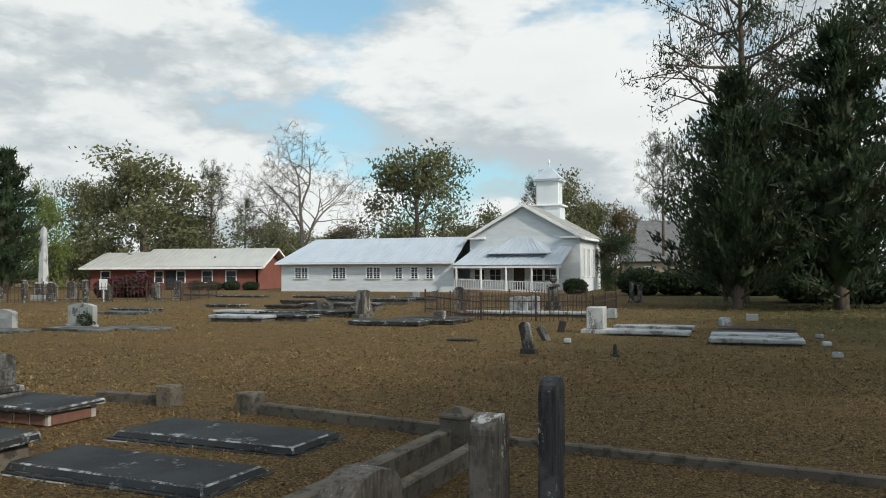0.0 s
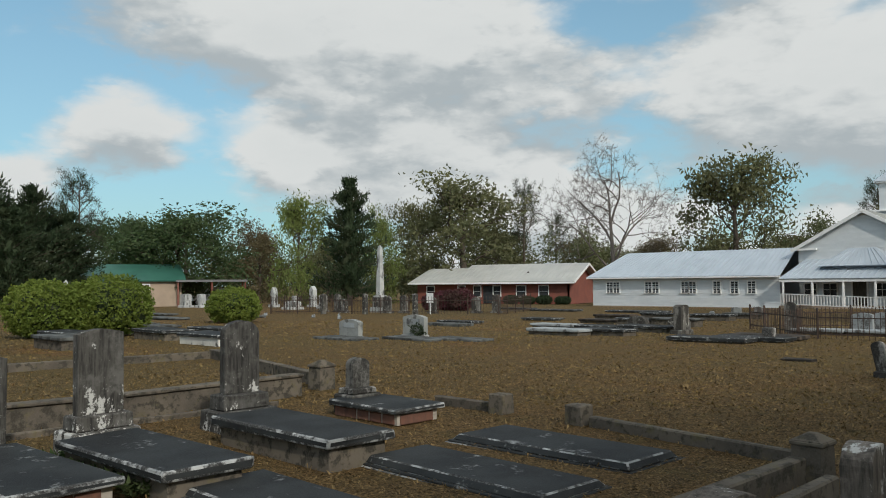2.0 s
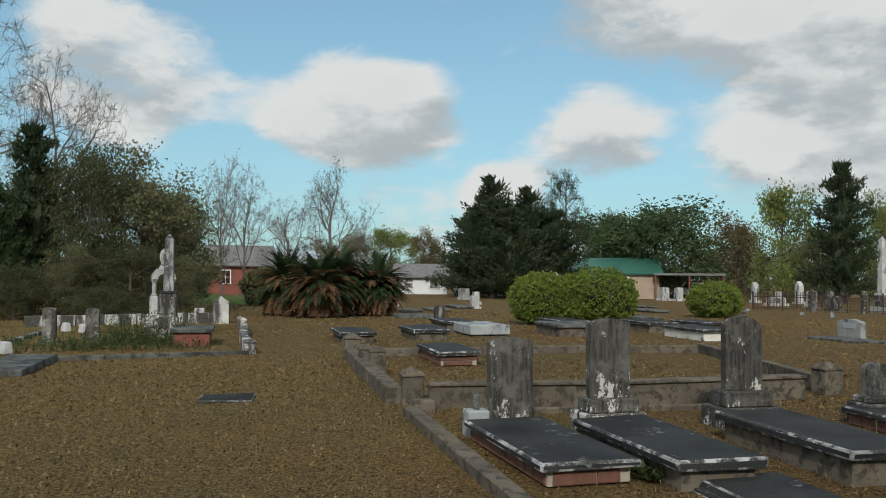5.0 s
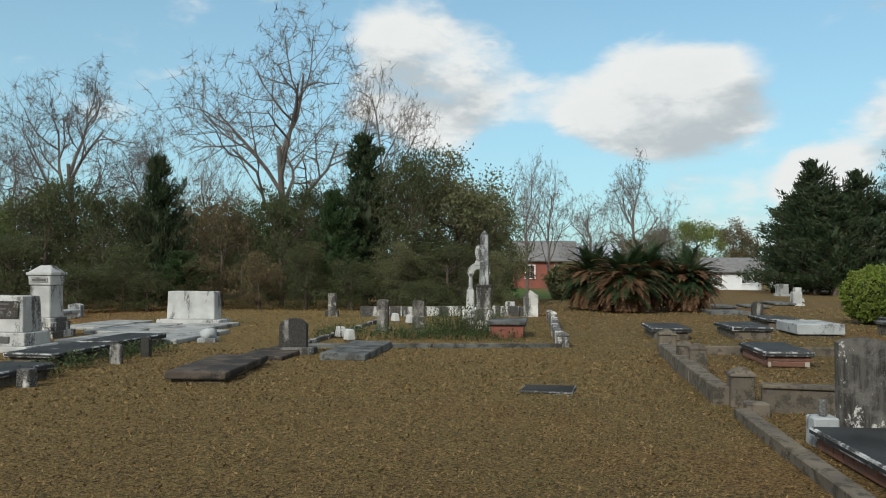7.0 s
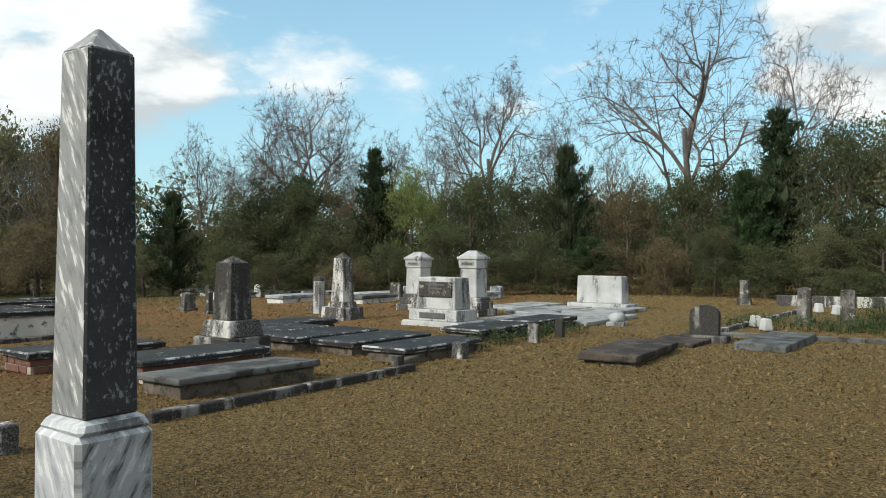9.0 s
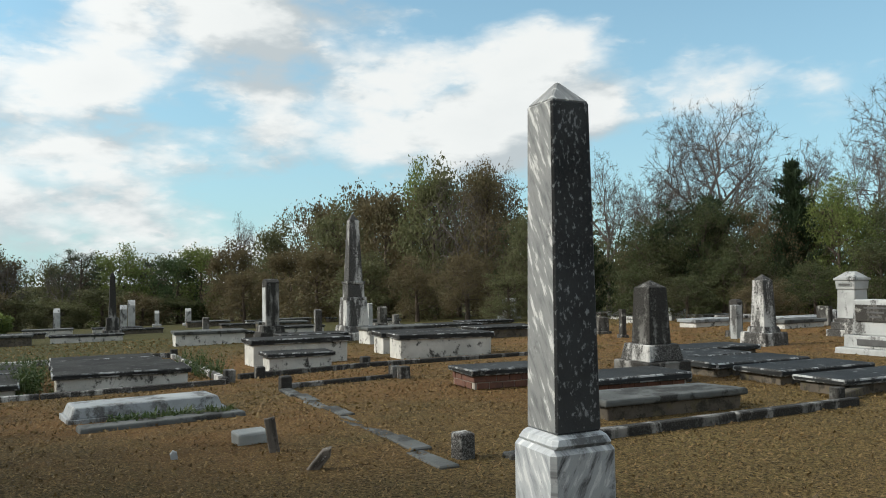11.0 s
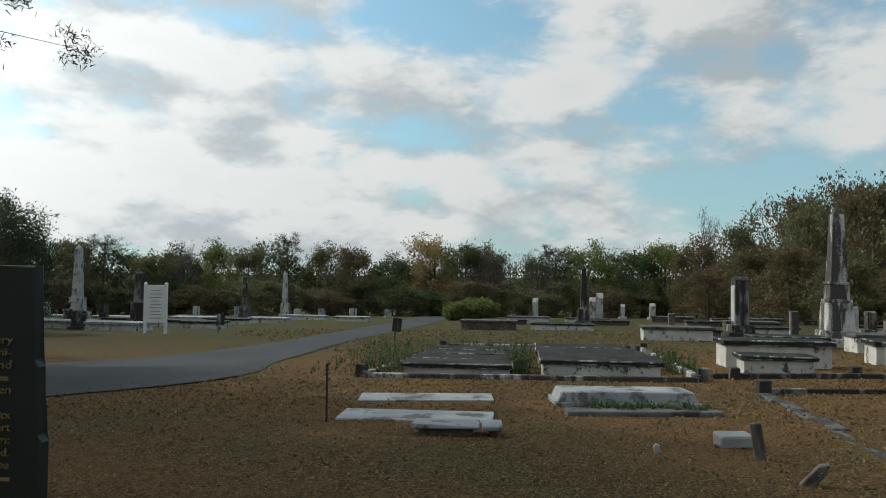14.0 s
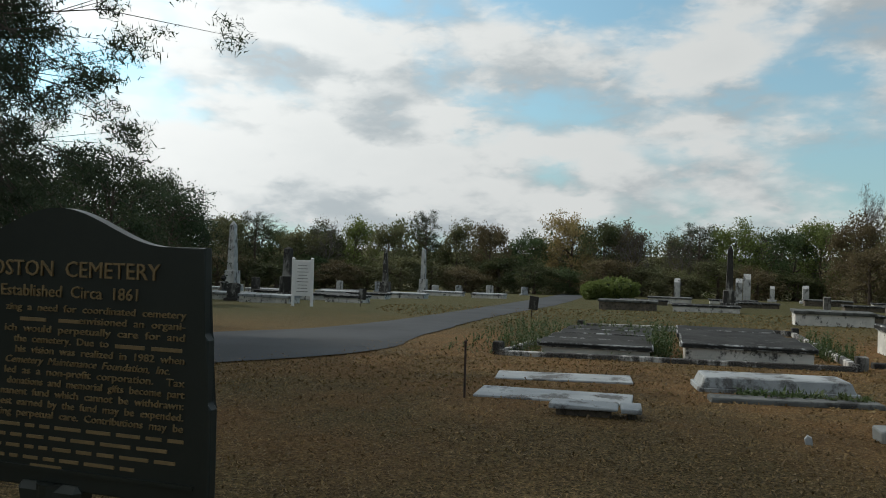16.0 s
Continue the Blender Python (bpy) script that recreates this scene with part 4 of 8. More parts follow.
    for i in range(5):
        part("porch_post", block(0.14, 0.14, 1.92, (P0 + 0.3 + i * (P1 - P0 - 0.6) / 4, -out + 0.12, 0.24)), "white_paint", ch)
    rail = [beam((P0 + 0.2, -out - 0.15, 1.2), (P1 - 0.6, -out - 1.2, 0.9), 0.07), beam((P0 + 0.2, -out - 0.15, 0.42), (P1 - 0.6, -out - 1.2, 0.12), 0.07)]
    part("ramp_rail", joined(*rail), "white_paint", ch)
    for i in range(40):
        s = i / 39
        part("baluster", block(0.06, 0.06, 0.8, (P0 + 0.2 + (P1 - P0 - 0.8) * s, -out - 0.15 - 1.05 * s, 0.42 - 0.30 * s), bevel=0), "white_paint", ch)
    for x, w in ((0.9, 0.9), (2.4, 1.0), (6.2, 1.0), (7.4, 1.0)):
        window(ch, x, -0.08, 1.0, w, 1.0, 0, (1, 1))
    door = part("door", block(1.0, 0.1, 2.05, (4.6, -0.08, 0.25)), "old_wood", ch)
    part("door_frame", joined(block(0.12, 0.14, 2.1, (4.03, -0.08, 0.25)), block(0.12, 0.14, 2.1, (5.17, -0.08, 0.25)), block(1.26, 0.14, 0.12, (4.6, -0.08, 2.32))), "white_paint", door)
    # wing
    L, H, RZ, dep = 17.6, 2.75, 5.0, 7.4
    wx = -0.9
    wing = part("wing", joined(block(L, 0.2, H, (wx - L / 2, -1.9, 0), bevel=0), block(0.2, dep - 0.4, H, (wx - L + 0.1, -1.9 + dep / 2, 0), bevel=0), block(L, 0.2, H, (wx - L / 2, -1.9 + dep, 0), bevel=0)), "siding", ch)
    b = siding(L, H)
    bmesh.ops.translate(b, verts=b.verts, vec=(wx - L / 2, -2.0, 0))
    part("wing_boards", b, "siding", wing)
    part("wing_foundation", block(L + 0.05, 0.24, 0.25, (wx - L / 2, -1.93, -0.22), bevel=0), "tan_wall", wing)
    part("wing_roof", slab_roof([(wx - L - 0.4, -2.5, H - 0.1), (wx + 0.2, -2.5, H - 0.1), (wx + 0.2, -1.9 + dep / 2, RZ), (wx - L + 1.7, -1.9 + dep / 2, RZ)], 0.08, 0.42), "metal_roof", wing, "long pale ribbed metal roof")
    part("wing_roof", slab_roof([(wx + 0.2, dep - 1.3, H - 0.1), (wx - L - 0.4, dep - 1.3, H - 0.1), (wx - L + 1.7, -1.9 + dep / 2, RZ), (wx + 0.2, -1.9 + dep / 2, RZ)], 0.08), "metal_roof", wing)
    part("wing_roof", slab_roof([(wx - L - 0.4, dep - 1.3, H - 0.1), (wx - L - 0.4, -2.5, H - 0.1), (wx - L + 1.7, -1.9 + dep / 2, RZ), (wx - L + 1.69, -1.85 + dep / 2, RZ)], 0.08), "metal_roof", wing)
    part("gutter", block(L + 0.6, 0.12, 0.12, (wx - L / 2 - 0.1, -2.56, H - 0.2)), "white_paint", wing)
    for px in (-16.66, -15.94, -12.66, -11.94, -9.12, -8.40, -6.2, -4.66, -3.2):
        window(wing, px, -2.05, 1.25, 0.60, 1.0, 0, (1, 1))


make_church()


def make_brick_hall():
    hall = thing("brick_hall", -49.8, 87.2, 0, "long low red-brick hall with a white metal roof", "building")
    L, D, H, R = 19.9, 9.5, 2.55, 4.7
    part("wall", joined(block(L, 0.24, H, (L / 2, 0.12, 0), bevel=0), block(0.24, D - 0.5, H, (0.12, D / 2, 0), bevel=0), block(L, 0.24, H, (L / 2, D - 0.12, 0), bevel=0)), "brick_wall", hall)
    end = gable_wall(D, H, R - 0.1, 0.24)
    bmesh.ops.transform(end, matrix=pose(L - 0.12, D / 2, 0, 0, 0, 90), verts=end.verts)
    part("gable", end, "brick_wall", hall, "sunlit brick gable end")
    part("roof", slab_roof([(-0.8, -0.9, H - 0.1), (5.4, -0.9, H - 0.1), (5.4, D / 2, R - 0.45), (-0.8, D / 2, R - 0.45)], 0.1, 0.6), "white_roof", hall)
    part("roof", slab_roof([(5.4, -0.9, H), (L + 0.9, -0.9, H), (L + 0.9, D / 2, R), (5.4, D / 2, R)], 0.1, 0.6), "white_roof", hall)
    part("roof", slab_roof([(L + 0.9, D + 0.9, H), (-0.8, D + 0.9, H), (-0.8, D / 2, R - 0.45), (L + 0.9, D / 2, R)], 0.1), "white_roof", hall)
    part("fascia", joined(block(L + 1.7, 0.1, 0.22, (L / 2, -0.92, H - 0.2)), beam((L + 0.92, -0.9, H - 0.05), (L + 0.92, D / 2, R - 0.05), 0.08, 0.24), beam((L + 0.92, D + 0.9, H - 0.05), (L + 0.92, D / 2, R - 0.05), 0.08, 0.24)), "white_paint", hall)
    for x, w in ((1.9, 1.0), (6.2, 0.9), (8.3, 0.9), (10.9, 0.9), (14.0, 1.1), (16.8, 1.1)):
        window(hall, x, -0.04, 0.85, w, 1.25, 0, (0, 1))
    # flat dark panel instead of an open doorway, its shade put into the colour
    part("porch_recess", block(1.2, 0.1, 2.1, (9.7, -0.02, 0.05)), "glass", hall, "flat dark panel for a shaded doorway")
    part("roof_vent", joined(lathe([(0.12, 0), (0.12, 0.5)], 8, (14.2, 1.8, 3.3)), block(0.5, 0.3, 0.2, (4.6, 1.4, 3.0))), "iron", hall)


make_brick_hall()


def far_house(x, y, yaw, L, D, H, R, wall, roof, label, wins=3, name="house"):
    hs = thing(name, x, y, yaw, label, "house")
    g1 = gable_wall(D, H, R)
    bmesh.ops.transform(g1, matrix=pose(L / 2, 0, 0, 0, 0, 90), verts=g1.verts)
    g2 = gable_wall(D, H, R)
    bmesh.ops.transform(g2, matrix=pose(-L / 2, 0, 0, 0, 0, 90), verts=g2.verts)
    part("wall", joined(g1, g2, block(L - 0.3, 0.2, H, (0, -D / 2, 0), bevel=0), block(L - 0.3, 0.2, H, (0, D / 2, 0), bevel=0)), wall, hs)
    k = (R - H) / (D / 2)
    part("roof", slab_roof([(-L / 2 - 0.5, -D / 2 - 0.5, H - 0.5 * k), (L / 2 + 0.5, -D / 2 - 0.5, H - 0.5 * k), (L / 2 + 0.5, 0, R), (-L / 2 - 0.5, 0, R)], 0.12), roof, hs)
    part("roof", slab_roof([(L / 2 + 0.5, D / 2 + 0.5, H - 0.5 * k), (-L / 2 - 0.5, D / 2 + 0.5, H - 0.5 * k), (-L / 2 - 0.5, 0, R), (L / 2 + 0.5, 0, R)], 0.12), roof, hs)
    for i in range(wins):
        window(hs, -L / 2 + L * (i + 0.5) / wins, -D / 2 - 0.12, H * 0.34, 0.9, 1.3, 0, (1, 1))
    return hs


grey_house = far_house(14.8, 96, -14, 6.0, 5.0, 3.4, 5.2, "tan_wall", "grey_roof", "grey-tan cottage with a dark-framed window among trees", 1)
far_house(20.5, 112, -14, 9.0, 9.0, 4.6, 9.0, "tan_wall", "grey_roof", "taller house with a steep grey roof behind the cottage", 2)
far_house(-84, 21.8, 78, 6.0, 7.0, 3.0, 4.9, "brick_wall", "grey_roof", "small distant red-brick house with white door and window", 2)
far_house(-85.5, 27.0, 78, 6.0, 5.0, 3.4, 4.6, "siding", "metal_roof", "distant pale shed beside the brick house", 1, "shed")
far_house(-88, 45.5, 62, 6.0, 5.0, 2.2, 3.6, "siding", "grey_roof", "small white gabled house with a dark roof", 2)
far_house(-70.5, 57.5, 52, 14.0, 10.0, 2.7, 4.3, "tan_wall", "green_roof", "tan building with a green metal roof behind the bushes", 2, "green_roofed_hall")
far_house(-80, 53, 57, 12.0, 3.0, 2.2, 2.6, "siding", "grey_roof", "low white wall of sheds below the cedars", 4, "shed")


def make_carport(x, y, yaw):
    cp = thing("carport", x, y, yaw, "open carport with thin white posts and a flat roof", "carport")
    part("roof", block(7.0, 4.0, 0.22, (0, 0, 2.5)), "grey_roof", cp)
    for px in (-3.3, 0, 3.3):
        for py in (-1.8, 1.8):
            part("post", block(0.14, 0.14, 2.5, (px, py, 0)), "brick_wall", cp)


make_carport(-60.5, 62.5, 46)


def make_car(x, y, yaw, label, name="pickup_truck"):
    car = thing(name, x, y, yaw, label, "car")
    body = joined(block(4.9, 1.85, 0.65, (0, 0, 0.5), (0.97, 0.94), 0.1), block(2.3, 1.7, 0.68, (0.2, 0, 1.13), (0.72, 0.84), 0.1))
    part("body", body, "car_white", car)
    part("windscreen", joined(block(0.06, 1.3, 0.42, (1.12, 0, 1.22), bevel=0, rot=0), block(1.5, 1.72, 0.36, (0.2, 0, 1.25), (0.85, 0.93), 0.02)), "glass", car)
    for sx in (-1.5, 1.5):
        for sy in (-0.85, 0.85):
            w = lathe([(0.33, -0.1), (0.35, -0.06), (0.35, 0.06), (0.33, 0.1)], 16)
            bmesh.ops.transform(w, matrix=pose(sx, sy, 0.35, 90), verts=w.verts)
            wheel = part("wheel", w, "rubber", car)
            rim = lathe([(0.19, -0.11), (0.19, 0.11)], 12)
            bmesh.ops.transform(rim, matrix=pose(sx, sy, 0.35, 90), verts=rim.verts)
            part("rim", rim, "metal_roof", wheel)
    part("bumper", block(0.16, 1.8, 0.2, (2.46, 0, 0.5)), "metal_roof", car)
    part("grille", block(0.06, 1.3, 0.22, (2.45, 0, 0.78)), "iron", car)


make_car(-75, 44.0, -35, "white pickup truck parked under the cedars")
make_car(-62, 64.5, 20, "white car parked beneath the carport", "car")
make_car(11.3, 88, 75, "white van parked beside the hedge", "van")


def split_pieces(ob, name, keep_largest):
    """Makes every loose piece of a part an object of its own, beside it."""
    me = ob.data
    root = list(range(len(me.vertices)))

    def find(i):
        while root[i] != i:
            root[i] = root[root[i]]
            i = root[i]
        return i

    for e in me.edges:
        a, b = find(e.vertices[0]), find(e.vertices[1])
        if a != b:
            root[a] = b
    pieces = {}
    for f in me.polygons:
        pieces.setdefault(find(f.vertices[0]), []).append(tuple(f.vertices))
    groups = list(pieces.values())
    if keep_largest:
        size = [max((me.vertices[a].co - me.vertices[f[0]].co).length for f in g for a in f) for g in groups]
        groups.insert(0, groups.pop(size.index(max(size))))
    mat = me.materials[0]
    for k, g in enumerate(groups):
        used = sorted({i for f in g for i in f})
        where = {i: n for n, i in enumerate(used)}
        new_me = bpy.data.meshes.new(name)
        new_me.from_pydata([me.vertices[i].co for i in used], [], [[where[i] for i in f] for f in g])
        new_me.materials.append(mat)
        if k == 0:
            ob.data = new_me
            if not keep_largest:
                ob.name = name
        else:
            child(name, new_me, ob.parent).matrix_basis = ob.matrix_basis.copy()


for ob in list(scene.objects):
    kind = ob.name.split(".")[0]
    if kind in ("front_boards", "side_boards", "wing_boards"):
        split_pieces(ob, "board", False)
    elif kind in ("wing_roof", "porch_roof", "porch_hip", "roof") and ob.parent and len(ob.data.polygons) > 20:
        split_pieces(ob, "rib", True)


# ---- graves ----
U = Vector((math.cos(radians(-15)), math.sin(radians(-15)), 0))
BRICK_MESH = {}


def bricks_round(parent, L, W, h, inset=0.03):
    """Brick courses round a grave's base, each brick a part on one shared mesh."""
    if "m" not in BRICK_MESH:
        bm = block(0.205, 0.10, 0.062, (0, 0, 0), bevel=0.006, wear=0.003, seed=3)
        me = bpy.data.meshes.new("brick")
        bmesh.ops.recalc_face_normals(bm, faces=bm.faces)
        bm.to_mesh(me)
        bm.free()
        me.materials.append(MAT["brick"])
        BRICK_MESH["m"] = me
    r = random.Random(int(L * 100 + h * 977))
    courses = max(1, int(h / 0.072))
    for c in range(courses):
        z = c * h / courses + 0.004
        for length, off, turn in ((L, -W / 2 + inset, 0), (L, W / 2 - inset, 0), (W - 0.12, -L / 2 + inset, 90), (W - 0.12, L / 2 - inset, 90)):
            n = max(1, round(length / 0.215))
            for i in range(n):
                s = (i + 0.5 + (0.25 if c % 2 else -0.2)) / n * length - length / 2
                s = max(-length / 2 + 0.1, min(length / 2 - 0.1, s))
                b = child("brick", BRICK_MESH["m"], parent)
                x, y = (s, off) if turn == 0 else (off, s)
                b.matrix_basis = pose(x, y, z, 0, 0, turn + r.uniform(-1, 1)) @ Matrix.Diagonal((1, 1, h / courses / 0.072, 1))


def slab_mesh(L, W, t, z, lip=0.05, seed=0, moulded=False):
    """A ledger slab with a chamfered or moulded edge."""
    if moulded:
        return joined(block(L, W, t * 0.35, (0, 0, z), bevel=0.008, wear=0.006, seed=seed), block(L - 0.06, W - 0.06, t * 0.65, (0, 0, z + t * 0.35 - 0.002), (1 - 2 * lip / L, 1 - 2 * lip / W), 0.014, wear=0.004, seed=seed + 1, edge=True))
    return block(L, W, t, (0, 0, z), bevel=0.026, wear=0.012, seed=seed, edge=True)


def ledger(x, y, yaw, L, W, h, t=0.09, base="brick", slab="black_slab", label="", moulded=False, real_bricks=False, tilt=0.0, group="ledger graves"):
    """A flat grave slab on a low base; its length runs along x."""
    words = {"black_slab": "blackened marble ledger slab", "grey_slab": "grey stone ledger slab", "brown_slab": "brown-stained ledger slab", "clean_white": "pale marble ledger slab", "stained_white": "streaked white ledger slab", "granite": "grey granite ledger slab"}.get(slab, "soot-black ledger slab")
    on = {"brick": "a low red-brick base", "concrete": "a low concrete base", "stucco": "a peeling white stucco base", "": "the dry lawn"}[base]
    gr = thing("ledger_grave", x, y, yaw, label or f"{words} on {on}", "grave", group)
    foot = h - t
    if base and foot > 0.03:
        if base == "brick" and real_bricks:
            part("base", block(L - 0.26, W - 0.26, foot + 0.06, (0, 0, -0.06), bevel=0), "mortar", gr)
            bricks_round(gr, L - 0.12, W - 0.12, foot, 0.05)
            part("mortar_bed", block(L - 0.15, W - 0.15, foot - 0.006, (0, 0, 0), bevel=0), "mortar", gr)
        else:
            part("base", block(L - 0.14, W - 0.14, foot + 0.06, (0, 0, -0.06), bevel=0.01, wear=0.01, seed=int(x * 9)), {"brick": "brick_wall", "concrete": "concrete", "stucco": "stucco"}[base], gr)
    else:
        foot = -0.03
        t = h + 0.03
    s = part("slab", slab_mesh(L, W, t, foot, 0.06, int(abs(x * 31 + y * 7)), moulded), slab, gr, edge="slab_edge" if slab in ("black_slab", "soot_slab") else slab)
    s.rotation_euler = (radians(tilt), 0, 0)
    if slab in ("black_slab",) and moulded:
        part("edge", block(L + 0.04, W + 0.04, 0.03, (0, 0, foot - 0.012), bevel=0.006, wear=0.008, seed=5), "slab_edge", gr, "pale worn marble edge")
    return gr


def headstone(x, y, yaw, w, h, t=0.1, top="arc", mat="dark_stone", base=None, label="", lean=(0, 0), dz=0.0, base_mat="", group="headstones", panel=""):
    """An upright stone, its width along x. base: tiers of (width, depth, height)."""
    kind = {"arc": "round-headed", "segment": "curved-topped", "flat": "square-topped", "peak": "gabled"}[top]
    words = {"dark_stone": "dark lichened", "soot_stone": "blackened", "white_stone": "weathered white marble", "stained_white": "black-streaked white", "clean_white": "pale marble", "granite": "grey granite", "concrete": "rough concrete", "grey_slab": "grey"}.get(mat, "lichened")
    st = thing("headstone", x, y, yaw, label or f"{words} {kind} headstone standing in the grass", "headstone", group, dz)
    z = 0.0
    for i, (bw, bd, bh) in enumerate(base or ()):
        part("base", block(bw, bd, bh + 0.04 * (i == 0), (0, 0, z - 0.04 * (i == 0)), (0.97, 0.95), 0.015, wear=0.006, seed=i + int(x)), base_mat or mat, st)
        z += bh - 0.002
    body = h - z
    seed = int(abs(x * 13 + y * 5))
    if top == "arc":
        o = arch_outline(w, body + (0.05 if not base else 0), w * 0.32)
    elif top == "segment":
        o = segment_outline(w, body, 0.045 * w / 0.5)
    elif top == "peak":
        o = [(-w / 2, 0), (w / 2, 0), (w / 2, body * 0.8), (0.0, body), (-w / 2, body * 0.8)]
    else:
        o = [(-w / 2, 0), (w / 2, 0), (w / 2, body), (-w / 2, body)]
    b = part("stone", plate(o, t, 0.012, 0.004, seed), mat, st)
    b.matrix_basis = pose(0, 0, z - (0.05 if not base else 0), lean[0], lean[1], 0)
    if panel:
        pl = part("panel", block(w * 0.6, 0.012, body * 0.3, (0, -t / 2 - 0.004, z + body * 0.5), bevel=0.003), panel, st, "paler inscribed panel")
    return st


def kerb(x0, y0, x1, y1, w=0.2, h=0.2, mat="concrete", label="", cap=False, broken=0):
    """A straight grave kerb; broken: the number of displaced pieces that it lies in."""
    L = math.hypot(x1 - x0, y1 - y0)
    yaw = math.degrees(math.atan2(y1 - y0, x1 - x0))
    k = thing("grave_kerb", (x0 + x1) / 2, (y0 + y1) / 2, yaw, label or "low mossy concrete kerb round a family plot", "kerb", "plot kerbs")
    n = broken or max(1, round(L / 2.4))
    r = random.Random(int(abs(x0 * 10 + y1 * 7)))
    za, zb, zm = ground_z(x0, y0), ground_z(x1, y1), ground_z((x0 + x1) / 2, (y0 + y1) / 2)
    for i in range(n):
        c = -L / 2 + L * (i + 0.5) / n
        p = part("kerb_stone", block(L / n - 0.012, w * r.uniform(0.95, 1.05), h + 0.08, (0, 0, -0.08), bevel=0.015, wear=0.008, seed=i), mat, k)
        s = (i + 0.5) / n
        p.matrix_basis = pose(c, r.uniform(-0.02, 0.02) * (3 if broken else 1), za + (zb - za) * s - zm + (r.uniform(-0.02, 0.01) if broken else 0), 0, -math.degrees(math.atan2(zb - za, L)), r.uniform(-1.5, 1.5) if broken else r.uniform(-0.3, 0.3))
        if cap:
            part("coping", block(L / n - 0.008, w + 0.05, 0.04, (0, 0, h - 0.002), bevel=0.008), mat, p)
    return k


def post(x, y, w=0.26, h=0.36, mat="concrete", yaw=-15, pointed=True, lean=0.0):
    p = thing("corner_post", x, y, yaw, "squat mossy concrete corner post of a plot kerb" if mat == "concrete" else "small stained marble corner post in the grass", "post", "plot corner posts")
    b = part("shaft", block(w, w, h + 0.08, (0, 0, -0.08), (0.95, 0.95), 0.014, wear=0.006, seed=int(abs(x * 7))), mat, p)
    if pointed:
        part("cap", joined(block(w * 1.04, w * 1.04, 0.035, (0, 0, h - 0.002), bevel=0.008), block(w * 1.04, w * 1.04, w * 0.24, (0, 0, h + 0.032), (0.25, 0.25), 0.01)), mat, p)
    p.rotation_euler = (radians(lean), 0, radians(yaw))
    return p


def obelisk(x, y, yaw, tiers, shaft, mat, label, tip=0.16, tier_mats=(), dz=0.0, shade_side=""):
    """tiers: (width, height, taper) from the ground up; shaft: foot width, head width, height."""
    ob = thing("obelisk", x, y, yaw, label, "monument", "", dz)
    z = 0.0
    for i, (w, h, k) in enumerate(tiers):
        part("plinth", block(w, w, h + 0.04 * (i == 0), (0, 0, z - 0.04 * (i == 0)), (k, k), 0.018, wear=0.004, seed=i), tier_mats[i] if i < len(tier_mats) else mat, ob)
        z += h - 0.002
    w0, w1, h = shaft
    sh = part("shaft", block(w0, w0, h, (0, 0, z), (w1 / w0, w1 / w0), 0.008), mat, ob)
    # faces away from the sun: dark stains, with their shade put into the colour
    if shade_side:
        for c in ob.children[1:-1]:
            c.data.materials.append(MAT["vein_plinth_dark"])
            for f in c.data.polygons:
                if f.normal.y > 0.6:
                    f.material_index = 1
        sh.data.materials.append(MAT[shade_side])
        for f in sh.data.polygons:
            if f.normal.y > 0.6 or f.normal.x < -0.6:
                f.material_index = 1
    part("tip", block(w1 * 1.004, w1 * 1.004, tip, (0, 0, z + h - 0.003), (0.08, 0.08), 0.006), mat, sh)
    return ob


def plinth_stone(x, y, yaw, w, d, h, base, mat, label, name="monument", top_scale=(0.94, 0.9)):
    m = thing(name, x, y, yaw, label, "monument")
    z = 0.0
    for i, (bw, bd, bh) in enumerate(base):
        part("base", block(bw, bd, bh + 0.04 * (i == 0), (0, 0, z - 0.04 * (i == 0)), (0.98, 0.97), 0.015), mat, m)
        z += bh - 0.002
    part("die", block(w, d, h - z, (0, 0, z), top_scale, 0.03, wear=0.004), mat, m)
    return m


# the family plot by the path
ledger(-2.86, 7.55, -17, 2.22, 0.94, 0.07, 0.075, "concrete", "black_slab", "black marble ledger slab with a moulded pale edge", True)
ledger(-3.14, 6.20, -18, 2.22, 0.90, 0.07, 0.075, "concrete", "black_slab", "black marble ledger slab with a moulded pale edge", True)
ledger(-3.90, 4.65, -17, 2.15, 0.92, 0.07, 0.075, "concrete", "black_slab", "black marble ledger slab with a moulded pale edge", True)
ledger(-5.43, 8.40, -17, 1.30, 0.80, 0.20, 0.07, "brick", "black_slab", "short blackened slab on a dark red-brick base", False, True)
ledger(-5.15, 6.30, -17, 2.02, 0.80, 0.28, 0.09, "concrete", "black_slab", "black ledger slab with worn pale edges on a brown base")
ledger(-5.72, 4.93, -15, 2.05, 0.82, 0.23, 0.09, "concrete", "black_slab", "black ledger slab on a low brown concrete base")
ledger(-6.28, 4.03, -13, 2.05, 0.88, 0.20, 0.08, "brick", "black_slab", "black scuffed ledger slab on a red-brick base", False, True)
headstone(-7.43, 4.44, 77, 0.50, 1.07, 0.11, "segment", "limed_low", None, "dark curved-topped headstone, cracked across and patched white")
headstone(-7.02, 5.45, 77, 0.48, 1.22, 0.12, "segment", "limed_low", [(0.70, 0.5, 0.22), (0.60, 0.32, 0.15)], "grey lichened headstone on a stepped stained base")
headstone(-6.62, 7.08, 73, 0.46, 1.24, 0.12, "arc", "limed_foot", [(0.76, 0.52, 0.22), (0.6, 0.34, 0.18)], "dark round-headed headstone with a white-washed foot on a stepped base")
headstone(-6.0, 8.62, 73, 0.28, 0.70, 0.16, "arc", "soot_stone", [(0.5, 0.4, 0.24), (0.40, 0.32, 0.08)], "small blackened round-topped stone on a stepped base")
